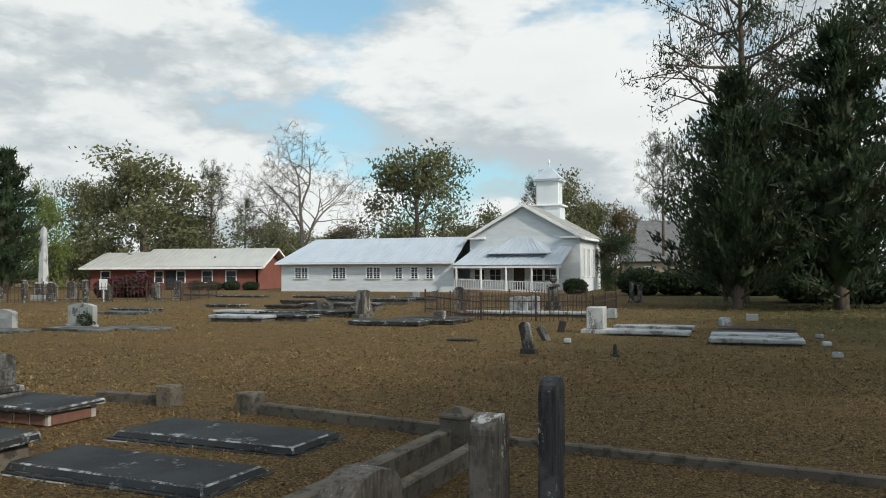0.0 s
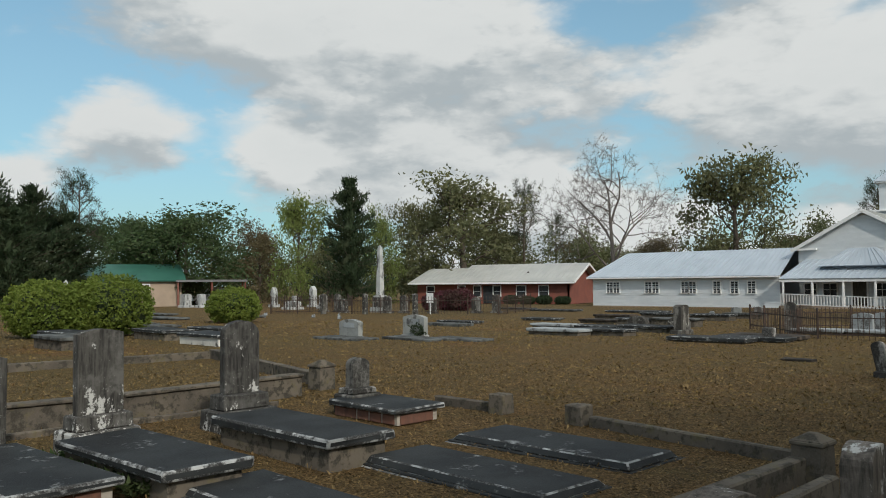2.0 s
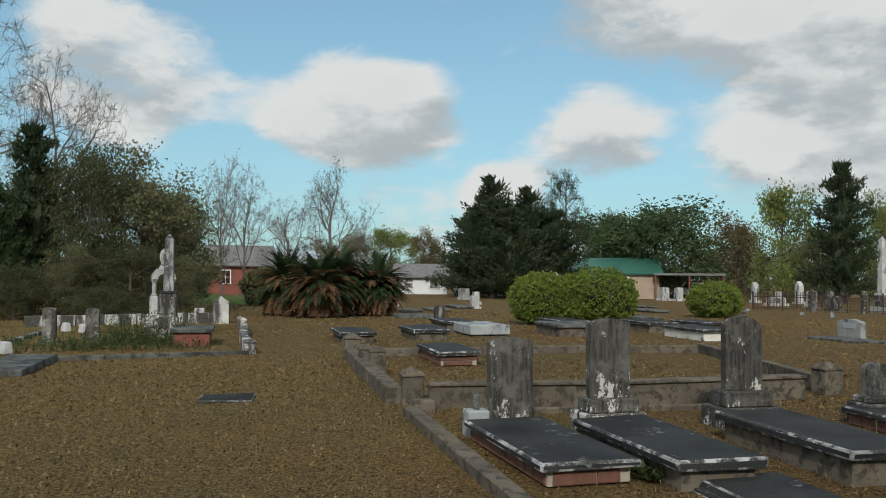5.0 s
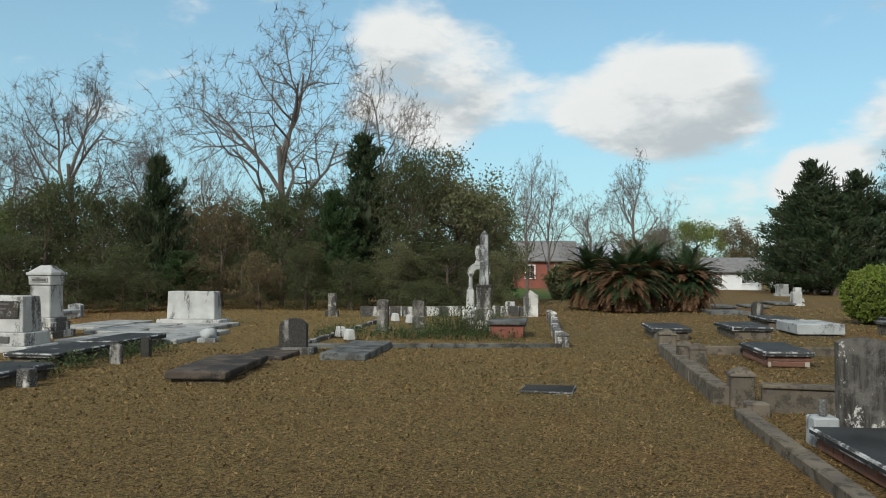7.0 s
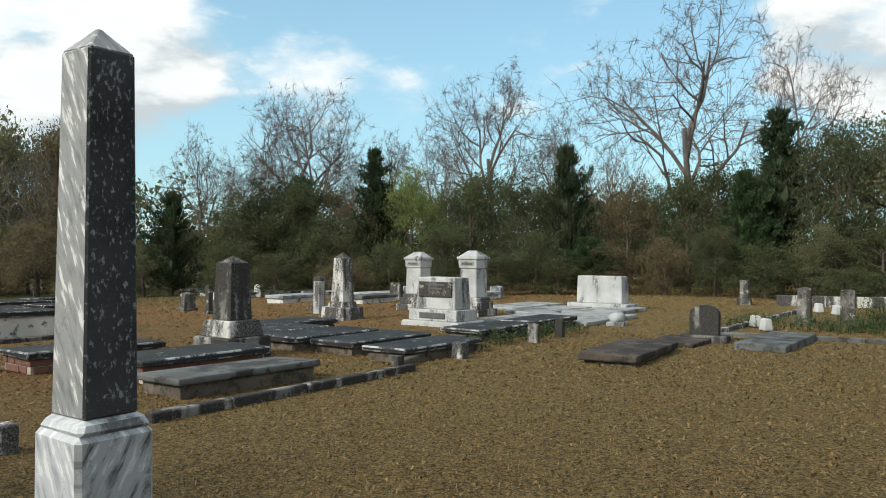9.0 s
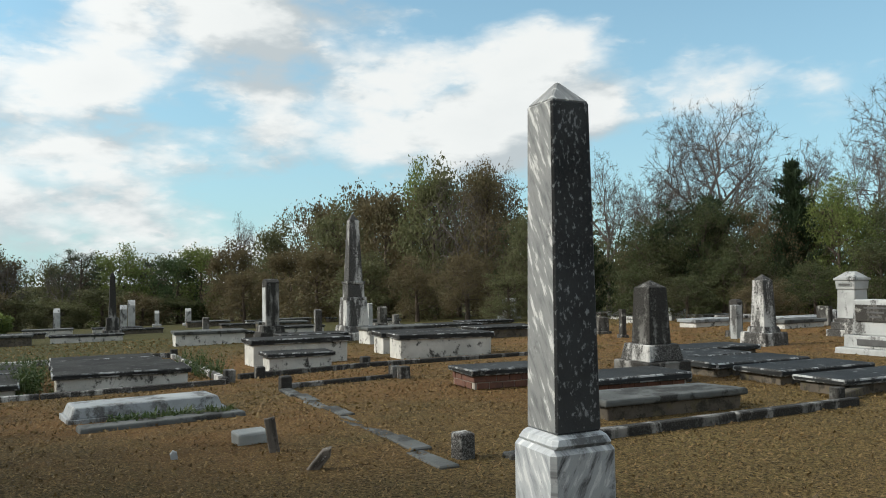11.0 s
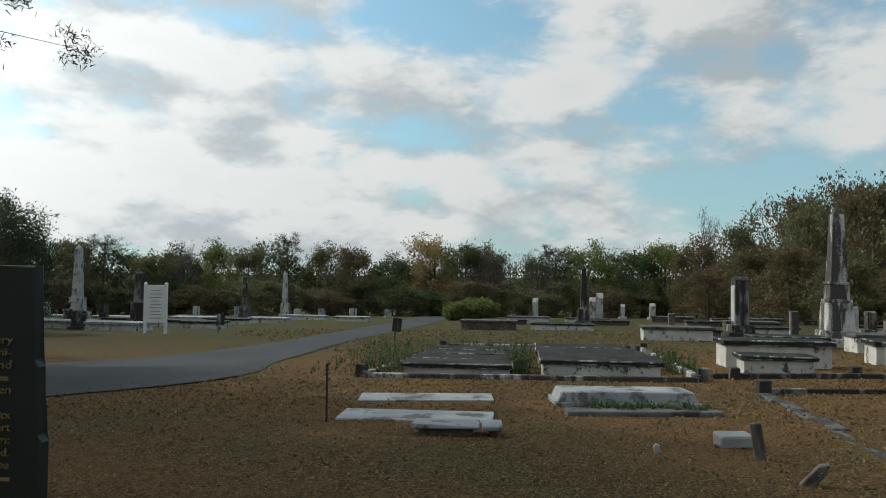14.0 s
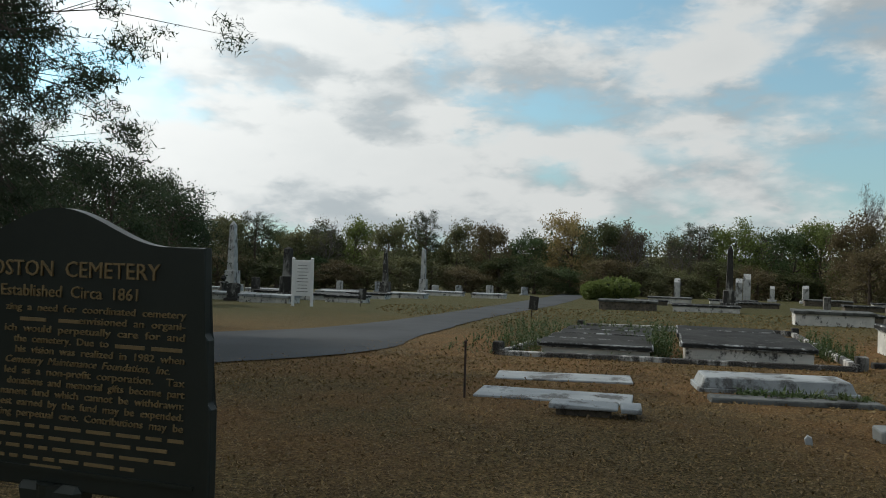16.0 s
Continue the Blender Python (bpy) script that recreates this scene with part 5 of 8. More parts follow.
plinth_stone(-7.53, 4.08, 77, 0.08, 0.08, 0.42, [(0.24, 0.24, 0.26)], "clean_white", "small broken white marble stub beside a headstone", "broken_marble_stub")

# kerbs of that plot
kerb(-5.4, 9.68, -4.44, 9.40, 0.12, 0.11)
kerb(-2.96, 8.90, -0.66, 7.80, 0.12, 0.11)
post(-4.28, 9.35, 0.25, 0.24, pointed=False)
post(-3.13, 9.0, 0.25, 0.22, pointed=False)
post(-0.52, 7.22, 0.27, 0.30, yaw=70)
kerb(-0.62, 7.15, -1.45, 4.72, 0.13, 0.2)
kerb(-1.45, 4.72, -2.2, 2.7, 0.13, 0.2)
kerb(-0.35, 6.75, -1.05, 4.55, 0.11, 0.16)
kerb(-1.05, 4.55, -1.7, 2.7, 0.11, 0.16)
kerb(-0.32, 7.55, 2.95, 6.2, 0.10, 0.07)
kerb(2.95, 6.2, 6.7, 4.5, 0.10, 0.07)
headstone(0.27, 5.15, 78, 0.38, 0.965, 0.112, "arc", "streaked_dark", None, "narrow blackened stone slab seen on edge, white-flecked top", (0, 1))
headstone(-0.13, 5.00, 76, 0.36, 0.745, 0.17, "arc", "streaked", None, "low weathered slab stone with white lichen on its head")
headstone(-0.72, 3.80, 68, 0.50, 0.68, 0.2, "arc", "streaked", None, "rounded weathered stone speckled with white lichen")
# kerb walls to the west
kerb(-9.75, 4.22, -15.6, 5.95, 0.22, 0.22)
kerb(-9.30, 4.45, -8.35, 6.85, 0.2, 0.28, cap=True)
kerb(-8.35, 6.85, -7.72, 9.6, 0.2, 0.28, cap=True)
kerb(-8.95, 4.02, -4.9, 2.9, 0.17, 0.10)
kerb(-8.6, 4.6, -7.3, 8.6, 0.1, 0.06)
kerb(-15.75, 6.15, -14.9, 9.7, 0.18, 0.16)
kerb(-14.9, 9.7, -13.6, 13.9, 0.18, 0.16)
kerb(-13.6, 13.9, -8.0, 10.6, 0.18, 0.20)
post(-9.72, 4.42, 0.30, 0.36, yaw=-15)
post(-9.05, 4.25, 0.26, 0.14, yaw=-15, pointed=False)
post(-7.85, 10.35, 0.32, 0.34, yaw=-15)
post(-12.75, 5.30, 0.28, 0.38)
post(-13.5, 5.42, 0.26, 0.36)
post(-16.6, 6.45, 0.36, 0.30)
post(-15.0, 7.9, 0.2, 0.2)

# brick and slab graves beyond
ledger(-19.9, 7.85, -15, 2.1, 0.95, 0.26, 0.10, "concrete", "black_slab")
ledger(-19.9, 9.95, -15, 2.2, 1.0, 0.29, 0.11, "concrete", "black_slab")
ledger(-20.6, 12.2, -15, 2.2, 1.2, 0.32, 0.28, "concrete", "clean_white", "thick pale marble box slab on the lawn")
ledger(-22.4, 12.3, -15, 2.2, 1.0, 0.34, 0.10, "concrete", "black_slab")
ledger(-14.2, 7.5, -15, 1.9, 0.84, 0.27, 0.09, "brick", "black_slab", "", False, True)
ledger(-19.6, 14.7, -15, 2.0, 1.4, 0.36, 0.10, "concrete", "grey_slab")
ledger(-21.8, 16.3, -15, 2.4, 1.0, 0.34, 0.10, "brick", "black_slab")
ledger(-20.6, 18.9, -15, 2.2, 1.1, 0.34, 0.10, "concrete", "black_slab")
ledger(-17.2, 17.6, -15, 2.3, 1.0, 0.34, 0.10, "stucco", "black_slab")
ledger(-21.5, 22.2, -15, 2.2, 1.0, 0.26, 0.10, "concrete", "black_slab")
headstone(-31.9, 12.0, 75, 0.6, 0.26, 0.2, "flat", "clean_white", None, "low pale marker stone before the sago palms")
headstone(-32.3, 14.2, 75, 0.6, 0.24, 0.2, "flat", "clean_white", None, "low pale marker stone before the sago palms")
ledger(-31.0, 15.2, -15, 1.8, 1.6, 0.14, 0.14, "", "grey_slab", "sunken grey slab before the sago palms")
headstone(-29.4, 15.7, 75, 0.42, 0.56, 0.2, "arc", "soot_stone")
ledger(-11.15, 2.36, 68, 0.72, 0.6, 0.03, 0.03, "", "soot_slab", "small flat black footstone set in the lawn")

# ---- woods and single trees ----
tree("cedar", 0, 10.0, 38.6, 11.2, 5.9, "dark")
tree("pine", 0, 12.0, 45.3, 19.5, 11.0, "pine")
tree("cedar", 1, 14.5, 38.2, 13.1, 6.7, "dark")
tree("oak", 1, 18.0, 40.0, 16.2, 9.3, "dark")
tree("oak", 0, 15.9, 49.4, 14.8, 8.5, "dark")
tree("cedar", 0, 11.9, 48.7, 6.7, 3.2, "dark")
tree("oak", 2, 14.9, 60.7, 13.5, 8.0, "dark")
tree("pine", 1, 15.9, 93.5, 16.5, 7.4, "pine")
tree("oak", 0, 8.7, 77.4, 5.5, 4.1, "dark")
tree("oak", 1, 5.0, 117.7, 16.9, 11.7, "olive")
tree("pine", 1, 1.8, 124.8, 16.3, 8.0, "pine")
tree("oak", 2, 15.2, 128.9, 12.7, 10.1, "brown")
tree("oak", 0, 10.4, 129.4, 13.5, 8.3, "olive")
tree("oak", 1, -4.9, 139.7, 12.6, 8.9, "olive")
tree("oak", 0, -14.9, 110.8, 19.5, 15.8, "olive")
tree("bare", 0, -28.3, 100.9, 20.7, 17.8)
tree("oak", 2, -34.0, 145.9, 11.4, 12.7, "brown")
tree("oak", 1, -46.9, 142.3, 12.1, 11.7, "brown")
tree("pine", 0, -47.3, 131.6, 14.4, 5.9, "pine")
tree("oak", 2, -49.7, 100.1, 17.8, 19.8, "olive")
tree("pine", 1, -46.8, 115.7, 17.5, 6.6, "pine")
tree("oak", 0, -57.8, 102.7, 14.9, 10.0, "olive")
tree("oak", 1, -51.8, 119.0, 13.0, 14.7, "olive")
tree("oak", 0, -11.1, 149.4, 10.9, 9.5, "brown")
tree("oak", 1, -42.7, 154.0, 10.5, 15.8, "olive")
tree("cedar", 1, -46.5, 67.5, 13.0, 5.8, "dark")
tree("oak", 0, -51.8, 66.1, 11.3, 6.5, "light")
tree("oak", 1, -53.5, 84.4, 12.2, 6.4, "light")
tree("oak", 2, -68.5, 65.8, 11.3, 15.5, "live")
tree("oak", 0, -65.5, 64.0, 9.6, 9.5, "live")
tree("oak", 1, -71.5, 64.5, 9.8, 9.5, "live")
tree("oak", 0, -79.8, 66.7, 10.6, 9.6, "live")
tree("oak", 1, -73.3, 84.7, 11.2, 10.3, "brown")
tree("oak", 2, -67.6, 93.0, 9.1, 9.8, "olive")
tree("cedar", 0, -69.4, 43.7, 12.4, 7.0, "dark")
tree("cedar", 1, -68.0, 43.2, 9.9, 6.8, "dark")
tree("cedar", 0, -67.3, 46.8, 11.3, 6.3, "dark")
tree("pine", 1, -68.1, 52.4, 12.6, 5.8, "dark")
tree("cedar", 1, -71.0, 42.8, 8.4, 5.6, "dark")
tree("cedar", 0, -65.0, 43.1, 8.8, 6.7, "dark")
tree("cedar", 1, -67.2, 50.3, 9.1, 7.2, "dark")
tree("cedar", 1, -77.1, 46.5, 10.0, 7.7, "dark")
tree("oak", 2, -75.7, 65.2, 9.5, 8.5, "live")
tree("bare", 1, -72.9, 28.0, 13.4, 7.2)
tree("bare", 2, -78.2, 25.1, 9.9, 6.4)
tree("bare", 0, -60.1, 15.9, 10.0, 5.3)
tree("oak", 0, -135.8, 63.9, 11.4, 9.5, "light")
tree("oak", 1, -141.8, 74.1, 12.1, 9.1, "brown")
tree("bare", 1, -101.2, 43.3, 10.2, 6.2)
tree("oak", 1, -159.0, 60.5, 10.1, 14.4, "brown")
tree("bare", 2, -53.7, 12.6, 10.0, 3.5)
tree("oak", 0, -152.2, 64.1, 10.8, 9.3, "olive")
tree("oak", 2, -57.8, 16.6, 2.2, 3.8, "olive")
tree("cedar", 0, -36.7, -8.2, 6.6, 2.6, "dark")
tree("cedar", 1, -38.4, 0.9, 8.1, 3.5, "dark")
tree("oak", 0, -38.0, 5.4, 7.3, 7.0, "olive")
tree("oak", 1, -36.3, 2.9, 7.3, 3.8, "oak")
tree("oak", 2, -39.8, 7.0, 6.1, 3.2, "olive")
tree("oak", 0, -39.2, -16.9, 6.4, 3.9, "light")
tree("cedar", 1, -39.3, -19.1, 7.6, 2.7, "dark")
tree("oak", 1, -36.5, -12.8, 5.7, 3.8, "oak")
tree("oak", 2, -36.2, -10.3, 5.3, 3.1, "oak")
tree("oak", 0, -37.1, -5.5, 5.1, 3.4, "brown")
tree("oak", 1, -37.4, -2.9, 5.1, 3.4, "oak")
tree("cedar", 0, -36.4, -0.6, 5.2, 2.5, "mid")
tree("oak", 2, -38.1, -23.5, 6.0, 4.0, "oak")
tree("cedar", 1, -38.6, -26.3, 5.2, 2.6, "dark")
tree("oak", 0, -35.6, -19.8, 4.0, 3.4, "oak")
tree("oak", 1, -34.2, -13.3, 3.2, 3.1, "oak")
tree("oak", 2, -34.0, -6.0, 2.1, 2.6, "brown")
tree("oak", 0, -34.3, -3.6, 2.4, 2.6, "brown")
tree("oak", 1, -34.4, -1.7, 2.9, 2.4, "oak")
tree("oak", 2, -33.5, -8.8, 2.8, 2.6, "oak")
tree("oak", 0, -34.3, 2.0, 2.9, 2.9, "olive")
tree("oak", 1, -34.1, 4.3, 2.9, 3.4, "oak")
tree("oak", 2, -34.2, -15.9, 2.5, 2.9, "oak")
tree("oak", 1, -34.8, -24.9, 2.9, 3.6, "oak")
tree("oak", 0, -34.8, 6.3, 2.5, 2.7, "olive")
tree("oak", 2, -32.6, -21.0, 2.2, 3.2, "oak")
tree("oak", 1, -32.1, -10.1, 1.9, 2.6, "oak")
tree("cedar", 0, -33.9, -6.7, 2.4, 2.2, "mid")
tree("oak", 0, -32.4, -17.3, 1.8, 2.8, "brown")
tree("oak", 2, -33.4, 0.2, 2.2, 2.6, "oak")
tree("oak", 0, -32.7, -7.7, 1.6, 2.3, "oak")
tree("oak", 2, -32.2, 3.0, 1.3, 2.5, "oak")
tree("bare", 0, -50.4, -3.6, 17.0, 14.9)
tree("bare", 1, -56.0, -17.3, 16.0, 11.1)
tree("bare", 2, -47.8, -28.7, 14.0, 10.1)
tree("bare", 1, -59.2, -13.0, 12.8, 7.2)
tree("bare", 2, -55.3, 2.6, 16.3, 7.0)
tree("bare", 0, -50.1, -34.4, 11.2, 6.8)
tree("bare", 1, -58.8, -27.0, 12.3, 8.1)
tree("bare", 2, -45.4, -17.5, 10.1, 4.4)
tree("bare", 0, -45.9, -7.6, 8.8, 4.6)
tree("bare", 2, -45.3, -11.1, 8.2, 3.6)
tree("oak", 0, -36.6, -25.8, 5.4, 4.7, "oak")
tree("oak", 1, -38.6, -24.5, 6.4, 4.8, "dark")
tree("oak", 2, -40.6, -23.1, 6.1, 4.9, "oak")
tree("oak", 0, -39.8, -20.3, 5.5, 4.7, "brown")
tree("oak", 1, -41.7, -18.6, 5.9, 4.8, "live")
tree("oak", 2, -43.6, -16.5, 5.5, 4.9, "oak")
tree("oak", 0, -42.5, -13.6, 6.3, 4.7, "dark")
tree("oak", 1, -44.2, -11.2, 5.6, 4.8, "oak")
tree("oak", 2, -45.8, -8.5, 5.4, 4.9, "brown")
tree("oak", 0, -44.2, -5.4, 5.4, 4.7, "live")
tree("oak", 1, -45.4, -2.7, 6.5, 4.8, "oak")
tree("oak", 2, -46.4, -0.2, 6.9, 4.9, "dark")
tree("oak", 0, -44.3, 2.8, 6.8, 4.7, "oak")
tree("oak", 1, -45.0, 5.3, 7.0, 4.8, "brown")
tree("oak", 2, -45.6, 8.1, 6.4, 4.9, "live")
tree("oak", 1, -42.2, -43.8, 11.5, 6.4, "brown")
tree("oak", 2, -43.2, -51.0, 12.8, 7.5, "olive")
tree("oak", 0, -43.7, -58.3, 11.5, 7.1, "brown")
tree("oak", 1, -44.7, -67.4, 11.8, 7.9, "olive")
tree("oak", 2, -40.0, -37.5, 7.3, 4.6, "olive")
tree("oak", 0, -39.5, -31.9, 4.7, 3.9, "olive")
tree("oak", 1, -39.6, -28.5, 4.1, 3.1, "brown")
tree("oak", 2, -35.6, -39.0, 4.7, 4.8, "brown")
tree("oak", 0, -37.0, -45.8, 4.8, 5.3, "brown")
tree("oak", 1, -37.4, -53.0, 5.6, 5.9, "olive")
tree("oak", 2, -40.2, -64.3, 6.9, 7.4, "brown")
tree("oak", 0, -35.2, -30.9, 2.9, 3.6, "olive")
tree("oak", 1, -34.7, -34.3, 3.0, 3.7, "olive")
tree("oak", 2, -37.3, -24.7, 3.8, 3.1, "olive")
tree("oak", 0, -38.6, -22.6, 4.3, 3.1, "olive")
tree("bare", 1, -41.7, -32.3, 10.5, 5.5)
tree("bare", 0, -45.6, -26.5, 13.2, 8.5)
tree("bare", 2, -42.2, -28.3, 8.8, 5.3)
tree("bare", 1, -46.8, -24.3, 8.8, 4.4)
tree("bare", 2, -41.1, -44.9, 10.9, 6.4)
tree("cedar", 0, -36.1, -29.8, 5.7, 2.9, "dark")
tree("cedar", 1, -38.7, -26.3, 5.2, 2.3, "dark")
tree("cedar", 0, -40.0, -24.1, 6.5, 2.6, "dark")
tree("oak", 1, -51.6, -62.1, 15.7, 6.8, "light")
tree("oak", 2, -51.9, -72.0, 14.4, 8.1, "brown")
tree("oak", 0, -51.7, -80.7, 13.9, 8.1, "brown")
tree("oak", 1, -50.9, -91.6, 13.1, 8.1, "olive")
tree("oak", 2, -51.8, -53.8, 13.8, 6.8, "brown")
tree("oak", 0, -48.8, -108.4, 10.7, 8.3, "light")
tree("oak", 1, -49.0, -99.4, 11.1, 7.8, "brown")
tree("oak", 2, -47.4, -60.4, 9.3, 7.0, "olive")
tree("oak", 0, -47.3, -52.6, 8.4, 6.4, "brown")
tree("oak", 1, -47.8, -46.6, 8.3, 6.1, "live")
tree("oak", 2, -47.7, -70.1, 8.5, 7.1, "brown")
tree("oak", 0, -46.7, -80.2, 8.1, 7.2, "brown")
tree("oak", 1, -45.8, -89.8, 6.7, 7.1, "brown")
tree("bare", 1, -50.9, -100.7, 14.9, 6.3)
tree("bare", 2, -50.8, -52.1, 14.0, 6.1)
tree("oak", 0, 32.5, -114.3, 10.1, 6.7, "olive")
tree("pine", 1, 29.7, -119.2, 10.2, 8.2, "pine")
tree("oak", 2, 27.2, -123.9, 9.5, 7.1, "live")
tree("oak", 0, 22.8, -116.7, 8.3, 9.2, "olive")
tree("oak", 1, 20.0, -121.2, 10.2, 8.2, "oak")
tree("oak", 2, 15.7, -125.9, 11.1, 8.5, "light")
tree("oak", 0, 9.8, -118.5, 9.8, 6.7, "olive")
tree("pine", 1, 4.6, -122.8, 11.3, 6.9, "pine")
tree("oak", 2, -0.2, -126.9, 11.2, 7.1, "olive")
tree("oak", 0, -5.0, -118.8, 10.1, 6.7, "brown")
tree("oak", 1, -11.1, -122.4, 9.6, 8.2, "live")
tree("oak", 2, -18.0, -125.6, 12.7, 9.8, "yellow")
tree("oak", 0, -21.4, -117.0, 10.7, 7.9, "oak")
tree("oak", 1, -25.9, -120.1, 10.9, 6.9, "brown")
tree("oak", 2, -33.2, -122.5, 9.6, 7.1, "olive")
tree("pine", 1, -34.3, -113.8, 9.7, 9.2, "pine")
tree("oak", 1, -40.0, -116.2, 11.4, 9.5, "light")
tree("pine", 1, -45.4, -118.5, 9.1, 8.5, "pine")
tree("oak", 0, -45.9, -109.6, 9.4, 7.9, "live")
tree("oak", 0, 32.0, -108.2, 4.5, 8.3, "brown")
tree("oak", 1, 29.1, -112.1, 4.0, 8.5, "oak")
tree("oak", 2, 24.5, -110.1, 3.5, 8.3, "oak")
tree("oak", 0, 21.1, -113.9, 4.8, 8.5, "live")
tree("oak", 1, 16.4, -111.7, 4.1, 8.3, "brown")
tree("oak", 2, 12.5, -115.2, 3.7, 8.5, "olive")
tree("oak", 0, 7.7, -112.6, 4.9, 8.3, "olive")
tree("oak", 1, 3.3, -115.8, 4.4, 8.5, "olive")
tree("oak", 2, -1.4, -112.9, 3.7, 8.3, "brown")
tree("oak", 0, -6.3, -115.7, 5.1, 8.5, "oak")
tree("oak", 1, -11.0, -112.4, 4.4, 8.3, "oak")
tree("oak", 2, -16.2, -114.8, 3.9, 8.5, "live")
tree("oak", 0, -20.6, -111.0, 5.1, 8.3, "brown")
tree("oak", 1, -26.1, -112.9, 4.6, 8.5, "olive")
tree("oak", 2, -30.2, -108.8, 3.9, 8.3, "olive")
tree("oak", 0, -35.8, -110.2, 5.2, 8.5, "olive")
tree("oak", 1, -39.4, -105.8, 4.5, 8.3, "brown")
tree("oak", 2, -45.1, -106.8, 3.9, 8.5, "oak")
tree("bare", 1, -24.6, -114.3, 10.6, 7.4)
tree("bare", 0, -31.4, -112.6, 9.6, 6.6)
tree("bare", 2, 18.6, -115.4, 10.4, 4.9)
tree("oak", 0, 38.4, -112.4, 10.7, 7.5, "dark")
tree("oak", 1, 32.0, -74.1, 8.9, 11.3, "dark")
tree("oak", 2, 29.3, -55.4, 8.6, 11.4, "dark")
tree("oak", 0, 32.5, -51.2, 8.7, 10.2, "dark")
tree("oak", 1, 33.7, -89.6, 9.0, 7.4, "oak")
tree("oak", 2, 35.2, -120.8, 10.6, 8.8, "oak")
tree("oak", 1, 41.7, -57.1, 8.7, 11.9, "oak")
tree("oak", 0, 25.7, -52.8, 3.8, 8.2, "dark")
for x, y, h, w, var in ((19.5, -33.5, 6.9, 5.4, 0), (23.5, -36.5, 8.2, 6.0, 1), (27.0, -33.0, 9.0, 7.0, 2), (17.0, -40.0, 7.3, 6.0, 1), (16.4, -47.0, 6.6, 5.6, 2), (19.0, -52.0, 8.0, 7.0, 1), (21.0, -43.0, 8.0, 6.0, 0), (29.0, -41.0, 10.0, 8.0, 0)):
    tree("oak", var, x, y, h, w, "dark")


def far_wood(points, seed, label):
    """A belt of far trees as one mass of leaves: (x, y, height) along its line."""
    rng = np.random.default_rng(seed)
    v, f = [], []
    for (x0, y0, h0), (x1, y1, h1) in zip(points, points[1:]):
        for _ in range(max(2, int(math.hypot(x1 - x0, y1 - y0) / 2.4))):
            s = rng.random()
            x, y = x0 + (x1 - x0) * s + rng.normal(0, 2.5), y0 + (y1 - y0) * s + rng.normal(0, 2.5)
            h, r = (h0 + (h1 - h0) * s) * rng.uniform(0.55, 1.05), rng.uniform(1.8, 3.4)
            z = ground_z(x, y)
            bunch = rng.normal(0, 1, (54, 3))
            bunch *= (rng.uniform(0.35, 1.0, 54) / np.linalg.norm(bunch, axis=1))[:, None]
            low = rng.uniform(-0.04, 0.06)
            c = np.stack([x + bunch[:, 0] * r, y + bunch[:, 1] * r, z + h * (0.5 + low + (0.5 - low) * bunch[:, 2])], 1)
            a, b = tufts(rng, c.tolist(), (0.7, 0.7, 0.55), 17, 0.30)
            n0 = len(v)
            v += a
            f += [tuple(i + n0 for i in q) for q in b]
    ob = new("far_wood", raw_mesh("far_wood", v, f, "far_leaf"))
    tagged(ob, label, "woods", kind="stuff")


far_wood([(50, -92, 12), (42, -122, 12), (20, -130, 11.5), (0, -131, 11.5), (-22, -130, 12), (-44, -126, 11.5), (-56, -112, 11), (-57, -90, 12), (-57, -66, 12.5), (-54, -48, 10)], 41, "dense mixed brown and green wood along the far slope")
far_wood([(-54, -48, 6.5), (-50, -34, 5.0), (-49, -20, 5.2), (-50, -4, 6.2), (-50, 2, 6.0)], 42, "dense dark thicket behind the trees at the wood's edge")
far_wood([(-110, 92, 9), (-84, 104, 11), (-58, 122, 13.5), (-34, 132, 13), (-8, 136, 13), (14, 128, 14), (34, 112, 15), (40, 90, 15)], 43, "dense olive wood behind the church and the hall")
far_wood([(-150, 20, 6), (-160, 50, 8), (-150, 80, 9), (-110, 92, 8)], 44, "pale distant trees beyond the houses")


# ---- graves to the north ----
def double_stone(x, y, w, h, label):
    st = headstone(x, y, -15, w, h, 0.2, "segment", "granite", [(w + 0.08, 0.3, 0.06)], label, panel="clean_white")
    return st


double_stone(-14.0, 24.1, 1.04, 0.75, "pale granite family headstone with a dark wreath before it")
double_stone(-15.5, 22.35, 0.98, 0.62, "pale granite family headstone with a dark oval panel")


def wreath(x, y):
    w = thing("wreath", x, y, 0, "dark withered wreath of brown flowers on a grave", "wreath")
    rng = np.random.default_rng(5)
    c = [(0.18 * math.cos(a), 0.05, 0.22 + 0.16 * math.sin(a)) for a in np.linspace(0, 6.2, 14)]
    v, f = leaves(rng, c, (0.05, 0.05, 0.05), 16, 0.05)
    child("flowers", raw_mesh("flowers", v, f, "pine_leaf"), w)


